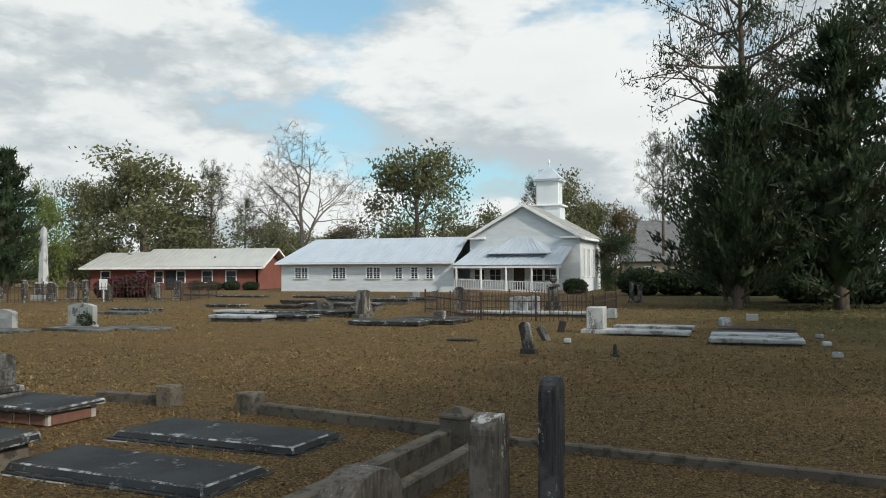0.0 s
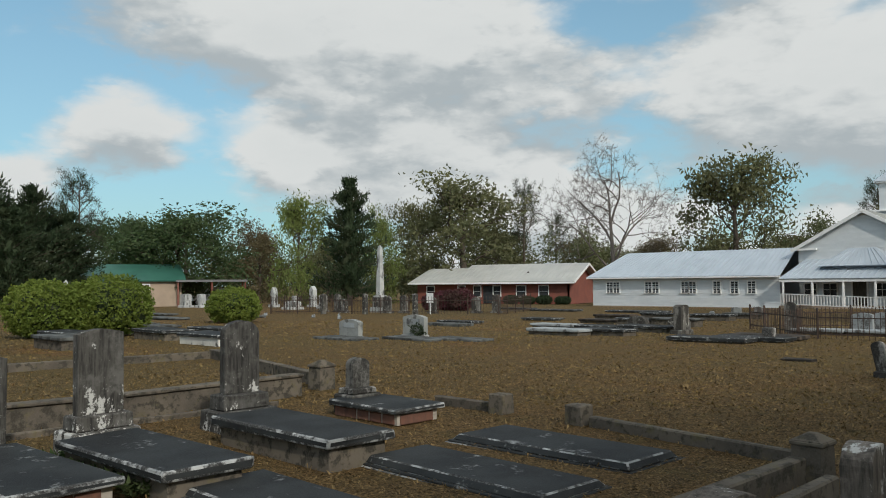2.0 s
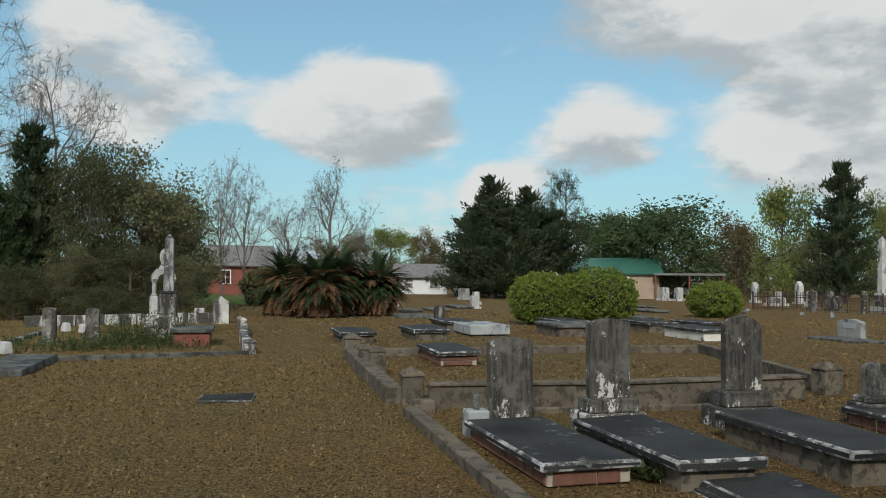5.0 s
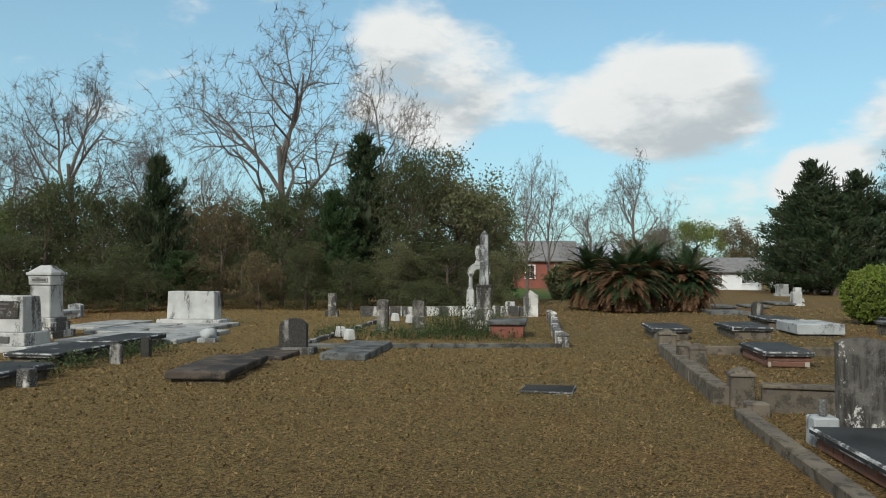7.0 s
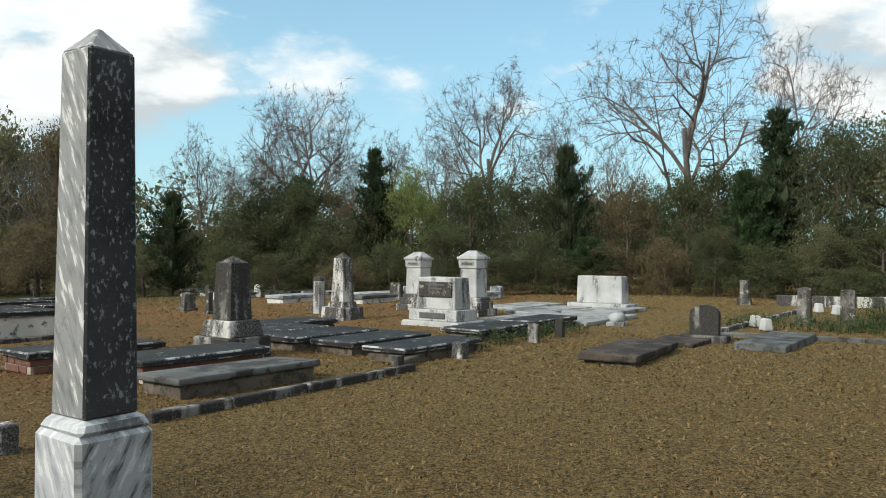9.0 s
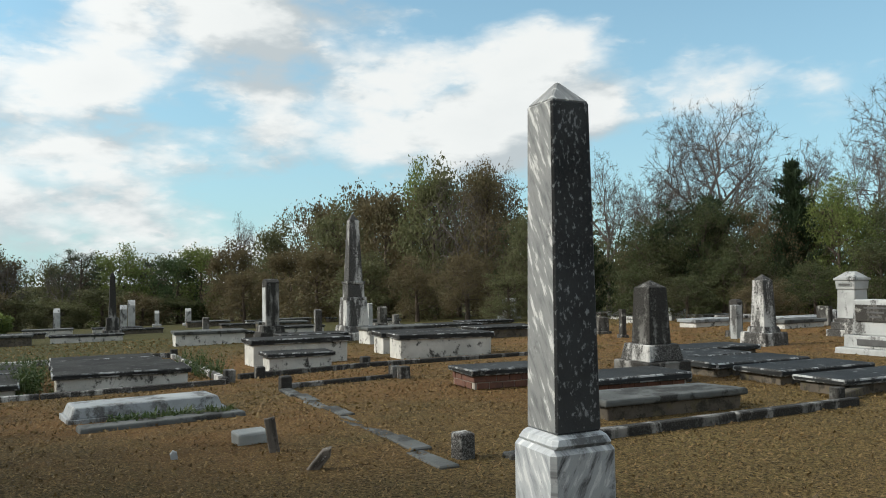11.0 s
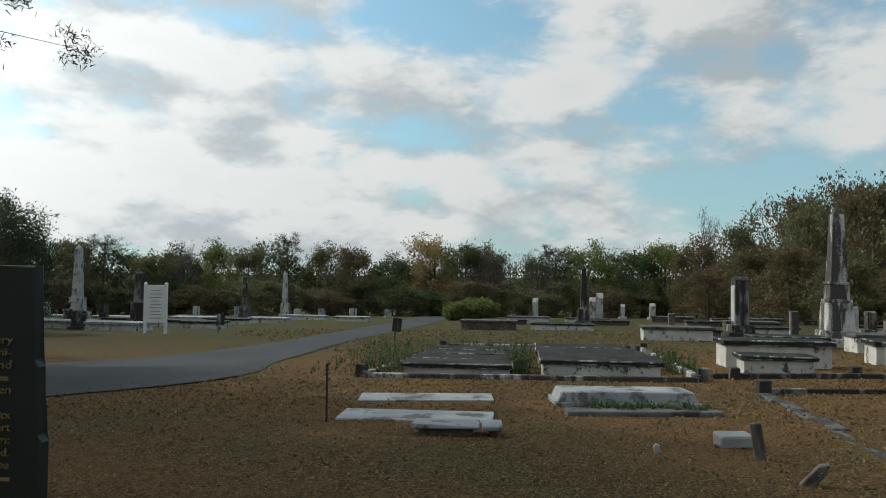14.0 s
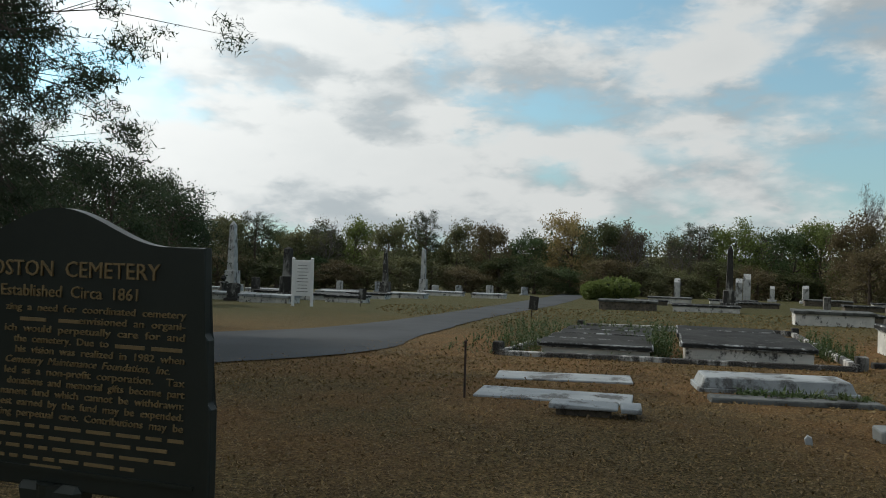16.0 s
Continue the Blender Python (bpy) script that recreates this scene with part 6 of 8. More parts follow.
wreath(-13.75, 23.75)
for args in ((-13.0, 22.4, 2.2, 1.0, 0.07), (-15.2, 21.6, 2.2, 1.0, 0.06), (-11.6, 22.9, 2.0, 0.9, 0.06)):
    x, y, L, W, h = args
    ledger(x, y, -15, L, W, h, 0.05, "", "grey_slab", "flat grey slab nearly level with the lawn")
for x, y, L, h, m in ((-17.8, 35.2, 2.3, 0.16, "black_slab"), (-17.2, 32.8, 2.2, 0.12, "grey_slab"), (-9.9, 27.4, 2.25, 0.22, "clean_white"), (-8.3, 27.9, 2.0, 0.24, "black_slab"), (-12.0, 33.0, 2.2, 0.18, "clean_white"), (-9.4, 31.5, 2.4, 0.2, "black_slab"),
                      (-7.6, 31.0, 2.2, 0.25, "black_slab"), (-11.6, 38.5, 2.2, 0.2, "brown_slab"), (-9.6, 38.0, 2.2, 0.3, "black_slab"), (-7.6, 36.5, 2.2, 0.38, "grey_slab"), (-12.5, 44.0, 2.3, 0.24, "brown_slab"), (-10.0, 44.5, 2.3, 0.34, "black_slab"), (-7.2, 43.5, 2.3, 0.34, "black_slab"), (-15.5, 40.5, 2.2, 0.15, "black_slab"), (-6.0, 47.0, 2.3, 0.3, "grey_slab")):
    ledger(x, y, -15, L, 1.0, h, 0.1, "concrete", m)
headstone(-8.9, 34.8, -15, 0.9, 0.5, 0.35, "arc", "dark_stone")
headstone(-7.1, 34.5, -15, 0.9, 0.5, 0.35, "arc", "dark_stone")
headstone(-6.13, 30.1, 75, 0.66, 1.06, 0.3, "segment", "dark_stone", [(0.95, 0.5, 0.14)], "broad grey headstone with white-stained sides on a base")
for x, y, L, m in ((-4.3, 25.3, 2.5, "black_slab"), (-3.2, 26.3, 2.3, "black_slab"), (-2.9, 27.6, 2.3, "brown_slab")):
    ledger(x, y, -15, L, 0.95, 0.16, 0.12, "concrete", m)
headstone(-2.55, 31.8, -15, 0.40, 1.16, 0.14, "arc", "dark_stone", None, "tall narrow dark headstone with a rounded head")
plinth_stone(-2.75, 26.3, -15, 0.34, 0.34, 0.42, [(0.5, 0.5, 0.12)], "stained_white", "low square black-streaked pedestal without its column", "pedestal")
headstone(0.16, 15.95, -25, 0.24, 0.64, 0.07, "arc", "soot_stone", [(0.34, 0.16, 0.1)], "small blackened headstone leaning over its foot", (0, -12))
headstone(0.62, 19.4, -15, 0.2, 0.42, 0.05, "flat", "soot_stone", None, "thin dark slate leaning in the grass", (0, -28))
headstone(1.05, 22.4, -15, 0.2, 0.36, 0.05, "flat", "soot_stone", None, "thin dark slate leaning in the grass", (0, 14))
plinth_stone(1.05, 18.5, -10, 0.17, 0.14, 0.12, [], "clean_white", "small white marble block lying in the grass", "marble_block")
plinth_stone(1.80, 15.45, -10, 0.1, 0.08, 0.25, [(0.17, 0.13, 0.05)], "soot_stone", "small dark broken marker on a foot", "broken_marker", (0.5, 0.5))
ledger(-1.45, 19.2, -15, 0.7, 0.3, 0.04, 0.04, "", "brown_slab", "sunken rusty brown slab fragment in the lawn")
plinth_stone(2.05, 22.3, 75, 0.55, 0.47, 0.70, [(0.85, 0.75, 0.1)], "white_stone", "white painted block monument on a broad low foot", "white_monument", (1, 1))
for x, y, L, W, m in ((3.3, 21.2, 2.1, 0.8, "clean_white"), (3.75, 23.2, 2.2, 0.8, "clean_white"), (5.25, 18.5, 2.0, 0.75, "clean_white"), (5.65, 20.1, 2.0, 0.8, "clean_white")):
    ledger(x, y, -15, L, W, 0.14, 0.1, "concrete", m, "pale streaked marble ledger slab low in the lawn")
for x, y, L in ((5.6, 20.0, 2.0), (6.0, 21.6, 2.0), (6.6, 23.3, 2.0)):
    ledger(x, y, -15, L, 0.8, 0.08, 0.06, "", "brown_slab", "dark sunken slab edged with stone near the trees")
headstone(5.95, 24.2, 20, 0.34, 0.34, 0.2, "arc", "clean_white", None, "small pale lichened headstone under the trees")
headstone(8.0, 28.9, -15, 0.4, 0.26, 0.2, "flat", "granite")
for x, y in ((7.25, 20.3), (6.6, 18.0), (5.9, 15.5)):
    plinth_stone(x, y, -10, 0.2, 0.12, 0.11, [], "clean_white", "little pale footstone in the grass", "footstone")
plinth_stone(3.2, 30.0, -15, 0.5, 0.4, 0.36, [], "clean_white", "pale low block stone behind the white monument", "marble_block")
headstone(-7.1, 51.6, -15, 0.62, 0.55, 0.2, "segment", "granite")
headstone(-5.8, 51.4, -15, 0.5, 0.55, 0.2, "arc", "granite")
headstone(-8.2, 49.5, -15, 0.3, 0.3, 0.15, "arc", "clean_white")
for x in (6.1, 6.55):
    headstone(x, 46.3, -15, 0.26, 1.12, 0.26, "flat", "dark_stone", [(0.4, 0.4, 0.12)], "pair of slim stone pillars with caps")
for x, y, L in ((-20.5, 56.5, 4.0), (-14.0, 55.0, 4.5), (-25.0, 60.0, 3.0)):
    ledger(x, y, -15, L, 1.2, 0.14, 0.1, "concrete", "black_slab", "long dark grave slab far over the lawn")


def urn_monument(x, y, yaw, h):
    m = thing("urn_monument", x, y, yaw, "dark stone monument with an urn on a stepped base", "monument")
    part("base", joined(block(0.75, 0.75, 0.25, (0, 0, -0.05)), block(0.58, 0.58, 0.2, (0, 0, 0.198))), "soot_stone", m)
    part("die", block(0.44, 0.44, h * 0.5, (0, 0, 0.395), (0.9, 0.9), 0.015), "soot_stone", m)
    part("cap", block(0.56, 0.56, 0.12, (0, 0, 0.39 + h * 0.5), (0.85, 0.85), 0.015), "soot_stone", m)
    part("urn", lathe([(0.1, 0), (0.07, 0.06), (0.17, 0.16), (0.19, 0.26), (0.12, 0.32), (0.15, 0.36), (0.03, 0.44)], 14, (0, 0, 0.505 + h * 0.5)), "soot_stone", m)


urn_monument(1.4, 38.0, -15, 1.35)


# ---- iron fences ----
def iron_fence(x0, y0, x1, y1, h=0.85, step=0.16, mat="iron", label="black wrought-iron fence round a plot"):
    L = math.hypot(x1 - x0, y1 - y0)
    zm = ground_z((x0 + x1) / 2, (y0 + y1) / 2)
    fe = thing("iron_fence", (x0 + x1) / 2, (y0 + y1) / 2, math.degrees(math.atan2(y1 - y0, x1 - x0)), label, "fence", "iron fences")
    for z in (0.14, h * 0.78):
        part("rail", block(L, 0.025, 0.035, (0, 0, z), bevel=0), mat, fe)
    n = int(L / step)
    pick = part("picket", joined(block(0.018, 0.018, h, (0, 0, 0), bevel=0), block(0.035, 0.02, 0.07, (0, 0, h - 0.01), (0.1, 0.5), 0)), mat, fe)
    pick.location.x = -L / 2 + L * 0.5 / n
    for i in range(1, n):
        child("picket", pick.data, fe).location.x = -L / 2 + L * (i + 0.5) / n
    for s in range(int(L / 2.2) + 2):
        q = part("fence_post", joined(block(0.06, 0.06, h + 0.12, (0, 0, -0.04), bevel=0), lathe([(0.05, 0), (0.02, 0.08)], 8, (0, 0, h + 0.07))), mat, fe)
        q.location.x = -L / 2 + L * s / (int(L / 2.2) + 1)


iron_fence(-4.3, 34.8, -1.5, 28.6)
iron_fence(-1.5, 28.6, 2.4, 27.6)
iron_fence(2.4, 27.6, 3.6, 31.5)
iron_fence(-4.3, 34.8, 3.0, 38.8)
for x, y, w, m in ((-0.2, 33.6, 0.72, "clean_white"), (0.45, 34.4, 0.5, "clean_white")):
    headstone(x, y, -15, w, 0.74, 0.3, "segment", m, [(w + 0.2, 0.5, 0.12)], "pale headstone inside the iron-fenced plot")
for x, y in ((-1.6, 31.8), (0.2, 31.4), (1.9, 31.0)):
    ledger(x, y, -15, 1.8, 0.8, 0.2, 0.1, "concrete", "clean_white", "pale grave slab inside the iron-fenced plot")
# far fenced plot with the tall obelisk
RED = "rusty red-brown iron fence round the obelisk plot"
iron_fence(-37.5, 44.5, -21.5, 48.2, 1.15, 0.22, "iron", RED)
iron_fence(-37.5, 44.5, -39.0, 54.0, 1.15, 0.22, "iron", RED)
iron_fence(-21.5, 48.2, -22.5, 56.5, 1.15, 0.22, "iron", RED)
obelisk(-32.0, 50.3, -15, [(1.15, 0.35, 0.95), (0.85, 0.75, 0.95), (0.72, 0.12, 1.0)], (0.46, 0.28, 3.5), "white_stone", "tall white marble obelisk on a square pedestal inside a fence", 0.28, ("granite", "dark_stone"))
for x, y, w, h in ((-36.2, 49.0, 0.7, 1.3), (-35.2, 49.4, 0.6, 1.35), (-34.0, 48.4, 0.8, 1.0), (-30.2, 48.4, 0.75, 1.2), (-29.2, 49.0, 0.6, 1.25), (-26.8, 48.9, 0.6, 1.1), (-24.2, 50.5, 0.7, 1.1), (-22.9, 51.0, 0.6, 1.3)):
    headstone(x, y, -15, w, h, 0.25, "arc", "dark_stone", [(w + 0.2, 0.4, 0.15)])
for x, y in ((-30.5, 46.0), (-33.5, 45.3), (-27.0, 46.8)):
    post(x, y, 0.3, 1.3, "dark_stone", -15)


board = thing("small_sign", -26.3, 47.6, -15, "small blank white sign board on a stake by the iron fence", "sign")
part("board", block(0.62, 0.04, 0.66, (0, 0, 0.75), bevel=0.01), "white_paint", board)
part("stake", block(0.06, 0.05, 0.9, (0, 0.045, -0.05), bevel=0), "white_paint", board)

# ---- far graves to the north-west ----
for x, y, w, h in ((-47.0, 62.0, 0.6, 2.0), (-50.5, 60.5, 0.55, 1.6), (-53.0, 63.5, 0.6, 1.9), (-56.5, 57.0, 0.7, 1.3), (-43.5, 54.5, 1.2, 0.7), (-49.0, 29.5, 0.5, 0.9), (-58.5, 57.0, 0.9, 1.3), (-46.0, 58.0, 0.5, 1.1), (-41.5, 56.0, 0.5, 1.2)):
    headstone(x, y, -15, w, h, w * 0.8, "peak" if h > 1.4 else "segment", "white_stone", [(w + 0.3, w + 0.2, 0.2)])
obelisk(-53.5, 40.0, -15, [(0.9, 0.3, 0.95), (0.6, 0.5, 0.95)], (0.32, 0.28, 1.5), "white_stone", "white fluted column monument with a cap", 0.25)
plinth_stone(-62.5, 36.5, 0, 0.9, 0.7, 1.0, [(1.2, 1.0, 0.2)], "granite", "white square tomb block with a panel", "tomb_block", (0.96, 0.96))
headstone(-41.0, 24.5, 75, 0.5, 0.75, 0.4, "flat", "white_stone", [(0.7, 0.6, 0.12)])
headstone(-44.5, 21.0, 75, 0.4, 0.36, 0.3, "peak", "white_stone")
for x, y, L in ((-37.5, 20.0, 2.2), (-36.5, 17.8, 2.4), (-42.0, 24.0, 3.0), (-46.0, 34.0, 3.0), (-50.0, 38.5, 3.0), (-30.5, 26.5, 2.4), (-36.0, 33.5, 3.4), (-42.5, 39.0, 3.0), (-34.0, 38.0, 2.6), (-27.5, 25.0, 2.2)):
    ledger(x, y, -15, L, 1.1, 0.14, 0.1, "concrete", "grey_slab", "low worn grave slab far over the brown lawn")
for i, (x, y) in enumerate(((-33.0, 38.5), (-35.0, 41.0), (-30.0, 39.5), (-27.0, 38.0), (-29.5, 41.5))):
    plinth_stone(x, y, i * 30, 0.22, 0.16, 0.18, [], "clean_white", "little white flower pot on a grave", "flower_pot")


# ---- clipped bushes, sago palms, shrubs ----
def bush(x, y, lobes, label, mat="bush_leaf", size=0.055, per=5200, name="bush"):
    """lobes: (dx, dy, radius, height)."""
    b = thing(name, x, y, 0, label, "bush")
    rng = np.random.default_rng(int(abs(x * 10)))
    for dx, dy, r, h in lobes:
        n = per
        d = rng.normal(0, 1, (n, 3))
        d /= np.linalg.norm(d, axis=1, keepdims=True)
        lum = np.array([1 + 0.19 * noise.noise(Vector(q) * 3.1 + Vector((x, y, 0))) + 0.08 * noise.noise(Vector(q) * 8) for q in d])
        keep = np.abs(d) ** 0.93 * np.sign(d)
        p = np.stack([dx + keep[:, 0] * r * lum, dy + keep[:, 1] * r * lum, h * 0.48 + keep[:, 2] * h * 0.52 * lum], 1) * 1.0
        p -= d * rng.uniform(0, 0.16, (n, 1)) * r
        p[:, 2] = np.maximum(p[:, 2], 0.03)
        v, f = leaves(rng, p, (0.03, 0.03, 0.03), 2, size)
        child("foliage", raw_mesh("foliage", v, f, mat), b)
        # solid dark lump added inside: shade between the leaves put into its colour
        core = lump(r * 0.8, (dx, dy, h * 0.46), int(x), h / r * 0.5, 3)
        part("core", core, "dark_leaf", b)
    return b


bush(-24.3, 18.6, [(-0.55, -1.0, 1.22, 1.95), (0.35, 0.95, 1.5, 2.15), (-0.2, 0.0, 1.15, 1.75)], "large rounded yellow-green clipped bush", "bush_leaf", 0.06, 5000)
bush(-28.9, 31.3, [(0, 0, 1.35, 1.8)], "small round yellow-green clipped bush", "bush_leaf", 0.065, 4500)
bush(-15.5, -78, [(0, 0, 2.2, 2.2), (2.0, 0.5, 1.4, 1.7)], "round green bush beside far tombs", "light_leaf", 0.16, 2200)
bush(8.5, 60, [(0, 0, 1.6, 2.0), (2.8, 0, 1.7, 1.9), (5.6, -0.6, 1.7, 1.8), (8.2, -1.0, 1.6, 1.8)], "dark clipped hedge beside the church", "dark_leaf", 0.14, 2000, "hedge")
bush(-23.3, 83.5, [(0, 0, 1.2, 1.9), (1.7, 0.1, 1.2, 1.6)], "dark shrub between the hall and the church wing", "dark_leaf", 0.12, 2000)
bush(-36, 84.6, [(0, 0, 0.9, 1.0), (2, 0, 0.9, 0.9), (4, 0, 0.9, 1.0), (6.2, 0, 0.9, 0.9)], "low dark foundation shrubs along the hall", "dark_leaf", 0.12, 1200)
bush(-28.0, 55.8, [(0, 0, 1.0, 1.7), (-1.6, 0.4, 0.95, 1.55), (-2.9, 0.6, 0.8, 1.3)], "reddish-pink flowering azalea behind the fence", "red_leaf", 0.12, 1500, "azalea")
bush(15.5, 46.0, [(0, 0, 1.5, 1.8), (3.0, -0.5, 1.6, 1.9)], "dark rounded shrub under the trees", "dark_leaf", 0.13, 1800)
bush(3.9, 62.5, [(0, 0, 0.9, 1.2)], "low dark shrub at the church corner", "dark_leaf", 0.1, 1500)
bush(-45.8, 13.3, [(0, 0, 1.5, 2.2), (1.2, 0.8, 1.2, 1.8)], "olive shrub beside the lane", "olive_leaf", 0.12, 1800)


def sago(x, y, h, seed, reach):
    """A clump of sago palms: arching fronds, green above and dead below."""
    s = thing("sago_palm", x, y, seed * 40, "dense clump of sago palm with dead brown lower fronds", "palm", "sago palms")
    rng = np.random.default_rng(seed)
    part("trunk", lathe([(0.3, -0.05), (0.26, h * 0.25), (0.2, h * 0.5)], 10), "bark", s)
    for name, mat, count, lo, hi, crown in (("green_fronds", "palm_leaf", 150, 8, 82, 0.62), ("dead_fronds", "dead_leaf", 210, -55, 62, 0.66)):
        v, f = [], []
        for _ in range(count):
            a, el = rng.uniform(0, 6.283), radians(rng.uniform(lo, hi))
            L = reach * rng.uniform(0.75, 1.1)
            out = Vector((math.cos(a), math.sin(a), 0))
            p = Vector((0, 0, h * crown * rng.uniform(0.7, 1.1)))
            d = out * math.cos(el) + Vector((0, 0, math.sin(el)))
            pts = [p.copy()]
            for k in range(6):
                d = (d + Vector((0, 0, -0.23))).normalized()
                p = p + d * L / 6
                if p.z < 0.05:
                    p.z = 0.05
                pts.append(p.copy())
            side = out.cross(Vector((0, 0, 1)))
            for k in range(1, 21):
                q = k / 21 * 6
                i = min(int(q), 5)
                c = pts[i].lerp(pts[i + 1], q - i)
                way = (pts[i + 1] - pts[i]).normalized()
                ll = 0.40 * math.sin(math.pi * min(0.95, 0.15 + k / 24))
                for sgn in (-1, 1):
                    tip = c + side * sgn * ll * 0.8 + way * ll * 0.55 + Vector((0, 0, 0.08 * ll + rng.normal(0, 0.02)))
                    n0 = len(v)
                    v += [tuple(c - way * 0.042), tuple(c + way * 0.042), tuple(tip)]
                    f.append((n0, n0 + 1, n0 + 2))
            tube_data(v, f, pts, [0.014] * 6 + [0.004], 3)
        child(name, raw_mesh(name, v, f, mat), s)
    return s


sago(-31.6, 11.2, 2.0, 3, 1.8)
sago(-33.0, 12.6, 2.5, 4, 1.9)
sago(-32.6, 14.3, 2.2, 5, 1.75)
sago(-33.8, 10.6, 2.2, 6, 1.8)


# ---- west: white family plot, statue, large monuments ----
kerb(-17.6, -1.3, -17.3, 4.35, 0.16, 0.07, "grey_slab", "low weathered marble kerb of an overgrown plot")
kerb(-17.3, 4.35, -27.5, 6.9, 0.18, 0.28, "stained_white", "broken white marble kerb of an overgrown plot", broken=7)
kerb(-29.0, 0.4, -29.5, 7.0, 0.3, 0.34, "stained_white", "rubble wall of white stained stones", broken=9)
kerb(-17.6, -1.3, -26.5, 1.0, 0.14, 0.08, "stained_white", "sunken white kerb under weeds")
post(-17.35, 4.4, 0.26, 0.22, "stained_white")
post(-20.2, 5.1, 0.2, 0.2, "stained_white")
post(-23.5, 5.9, 0.22, 0.36, "stained_white")


def slab_obelisk():
    st = thing("obelisk", -22.56, 3.64, -15, "slim grey veined marble obelisk on a black-stained pedestal", "monument")
    part("base", block(0.66, 0.66, 0.30, (0, 0, -0.05), (0.97, 0.97), 0.02, wear=0.008, seed=4), "stained_white", st)
    part("plinth", block(0.52, 0.52, 0.30, (0, 0, 0.248), (0.96, 0.96), 0.02), "stained_white", st)
    die = part("die", block(0.44, 0.44, 0.64, (0, 0, 0.546), (0.97, 0.97), 0.016), "soot_stone", st)
    part("cornice", block(0.47, 0.47, 0.06, (0, 0, 1.18), bevel=0.012), "soot_stone", die)
    shaft = part("shaft", block(0.27, 0.27, 1.42, (0, 0, 1.238), (0.78, 0.78), 0.012), "veined_soot", st, "streaked grey tapering shaft")
    part("tip", block(0.211, 0.211, 0.12, (0, 0, 2.655), (0.15, 0.15), 0.008), "veined_soot", shaft)


slab_obelisk()


def arch_monument():
    """An open arch on a rockwork foot, with a veiled urn on its crown."""
    arch = thing("arch_monument", -24.46, 3.83, -105, "weathered white marble arch with a draped pointed finial", "monument")
    rng = random.Random(8)
    part("foot", block(1.0, 0.8, 0.22, (0, 0, -0.05), (0.95, 0.95), 0.02), "stained_white", arch)
    for k in range(16):
        a = k * 2.4
        part("rock", lump(rng.uniform(0.10, 0.16), (0.40 * math.cos(a) * (1 - k / 34), 0.30 * math.sin(a) * (1 - k / 34), 0.20 + 0.022 * k), k + 60, 0.8, 1), "white_stone", arch)
    for sx in (-0.25, 0.25):
        col = part("column", lathe([(0.085, 0), (0.085, 0.05), (0.062, 0.08), (0.056, 0.40), (0.085, 0.45), (0.09, 0.50)], 12, (sx, 0, 1.05)), "white_stone", arch)
        part("pedestal", block(0.24, 0.26, 0.58, (sx, 0, 0.48), (0.92, 0.92), 0.02), "white_stone", col)
    arc = [(0.25 * math.cos(math.pi * k / 14), 0.25 * math.sin(math.pi * k / 14)) for k in range(15)]
    part("arch_head", joined(*[beam((p[0], 0, 1.54 + p[1]), (q[0], 0, 1.54 + q[1]), 0.15, 0.20) for p, q in zip(arc, arc[1:])]), "white_stone", arch)
    part("keystone", block(0.26, 0.2, 0.14, (0, 0, 1.80), (0.8, 0.9), 0.02), "white_stone", arch)
    part("finial", lathe([(0.11, 0), (0.08, 0.05), (0.09, 0.12), (0.115, 0.24), (0.12, 0.34), (0.085, 0.44), (0.02, 0.52)], 12, (0, 0, 1.92)), "white_stone", arch)


arch_monument()

headstone(-21.9, 0.75, 75, 0.31, 0.86, 0.14, "segment", "dark_stone", [(0.45, 0.3, 0.1)])
headstone(-22.3, 1.75, 75, 0.32, 0.86, 0.14, "segment", "dark_stone")
headstone(-28.6, 6.5, 75, 0.55, 1.0, 0.2, "peak", "stained_white", None, "broken pointed white headstone stained black")
headstone(-29.0, -0.6, 75, 0.28, 0.8, 0.15, "flat", "dark_stone", [(0.45, 0.3, 0.2)])
plinth_stone(-31.5, 6.4, -15, 0.5, 0.4, 0.42, [], "white_stone", "white marble block by the wall", "marble_block")
for x, y in ((-25.2, 1.8), (-26.0, 1.4), (-20.1, -0.4), (-19.2, -0.2)):
    plinth_stone(x, y, 20, 0.3, 0.22, 0.26, [], "white_stone", "broken lump of white marble among weeds", "marble_block", (0.8, 0.7))
ledger(-20.4, 3.85, 75, 0.95, 1.7, 0.4, 0.09, "brick", "grey_slab", "grey slab on a red-brick box in the weeds")
ledger(-13.5, -2.35, -10, 2.4, 0.9, 0.16, 0.12, "concrete", "brown_slab", "dark brown-stained slab in the lawn")
ledger(-16.33, -0.08, -15, 2.6, 0.85, 0.12, 0.10, "concrete", "grey_slab", "dark grey stone slab in the lawn")
headstone(-16.4, -1.35, 75, 0.56, 0.69, 0.14, "arc", "soot_stone", [(0.85, 0.5, 0.12)], "dark round-headed headstone with knobbed shoulders")
ledger(-15.9, -1.75, -15, 1.3, 0.9, 0.07, 0.05, "concrete", "brown_slab", "dark kerbed grave bed before a headstone")
plinth_stone(-24.9, -4.65, 75, 1.48, 0.55, 0.98, [(1.95, 0.95, 0.16)], "white_stone", "broad white marble family tombstone on a wide foot", "family_tombstone", (0.97, 0.9))
for x, y in ((-23.2, -4.3), (-22.8, -5.8), (-20.2, -4.2), (-24.5, -7.0), (-20.0, -5.6)):
    ledger(x, y, -15, 3.0, 1.25, 0.08, 0.06, "concrete", "granite", "large pale marble paving slab over a family plot")
shell = thing("shell_marker", -19.2, -3.4, 0, "white shell-shaped marker on a small slab", "marker")
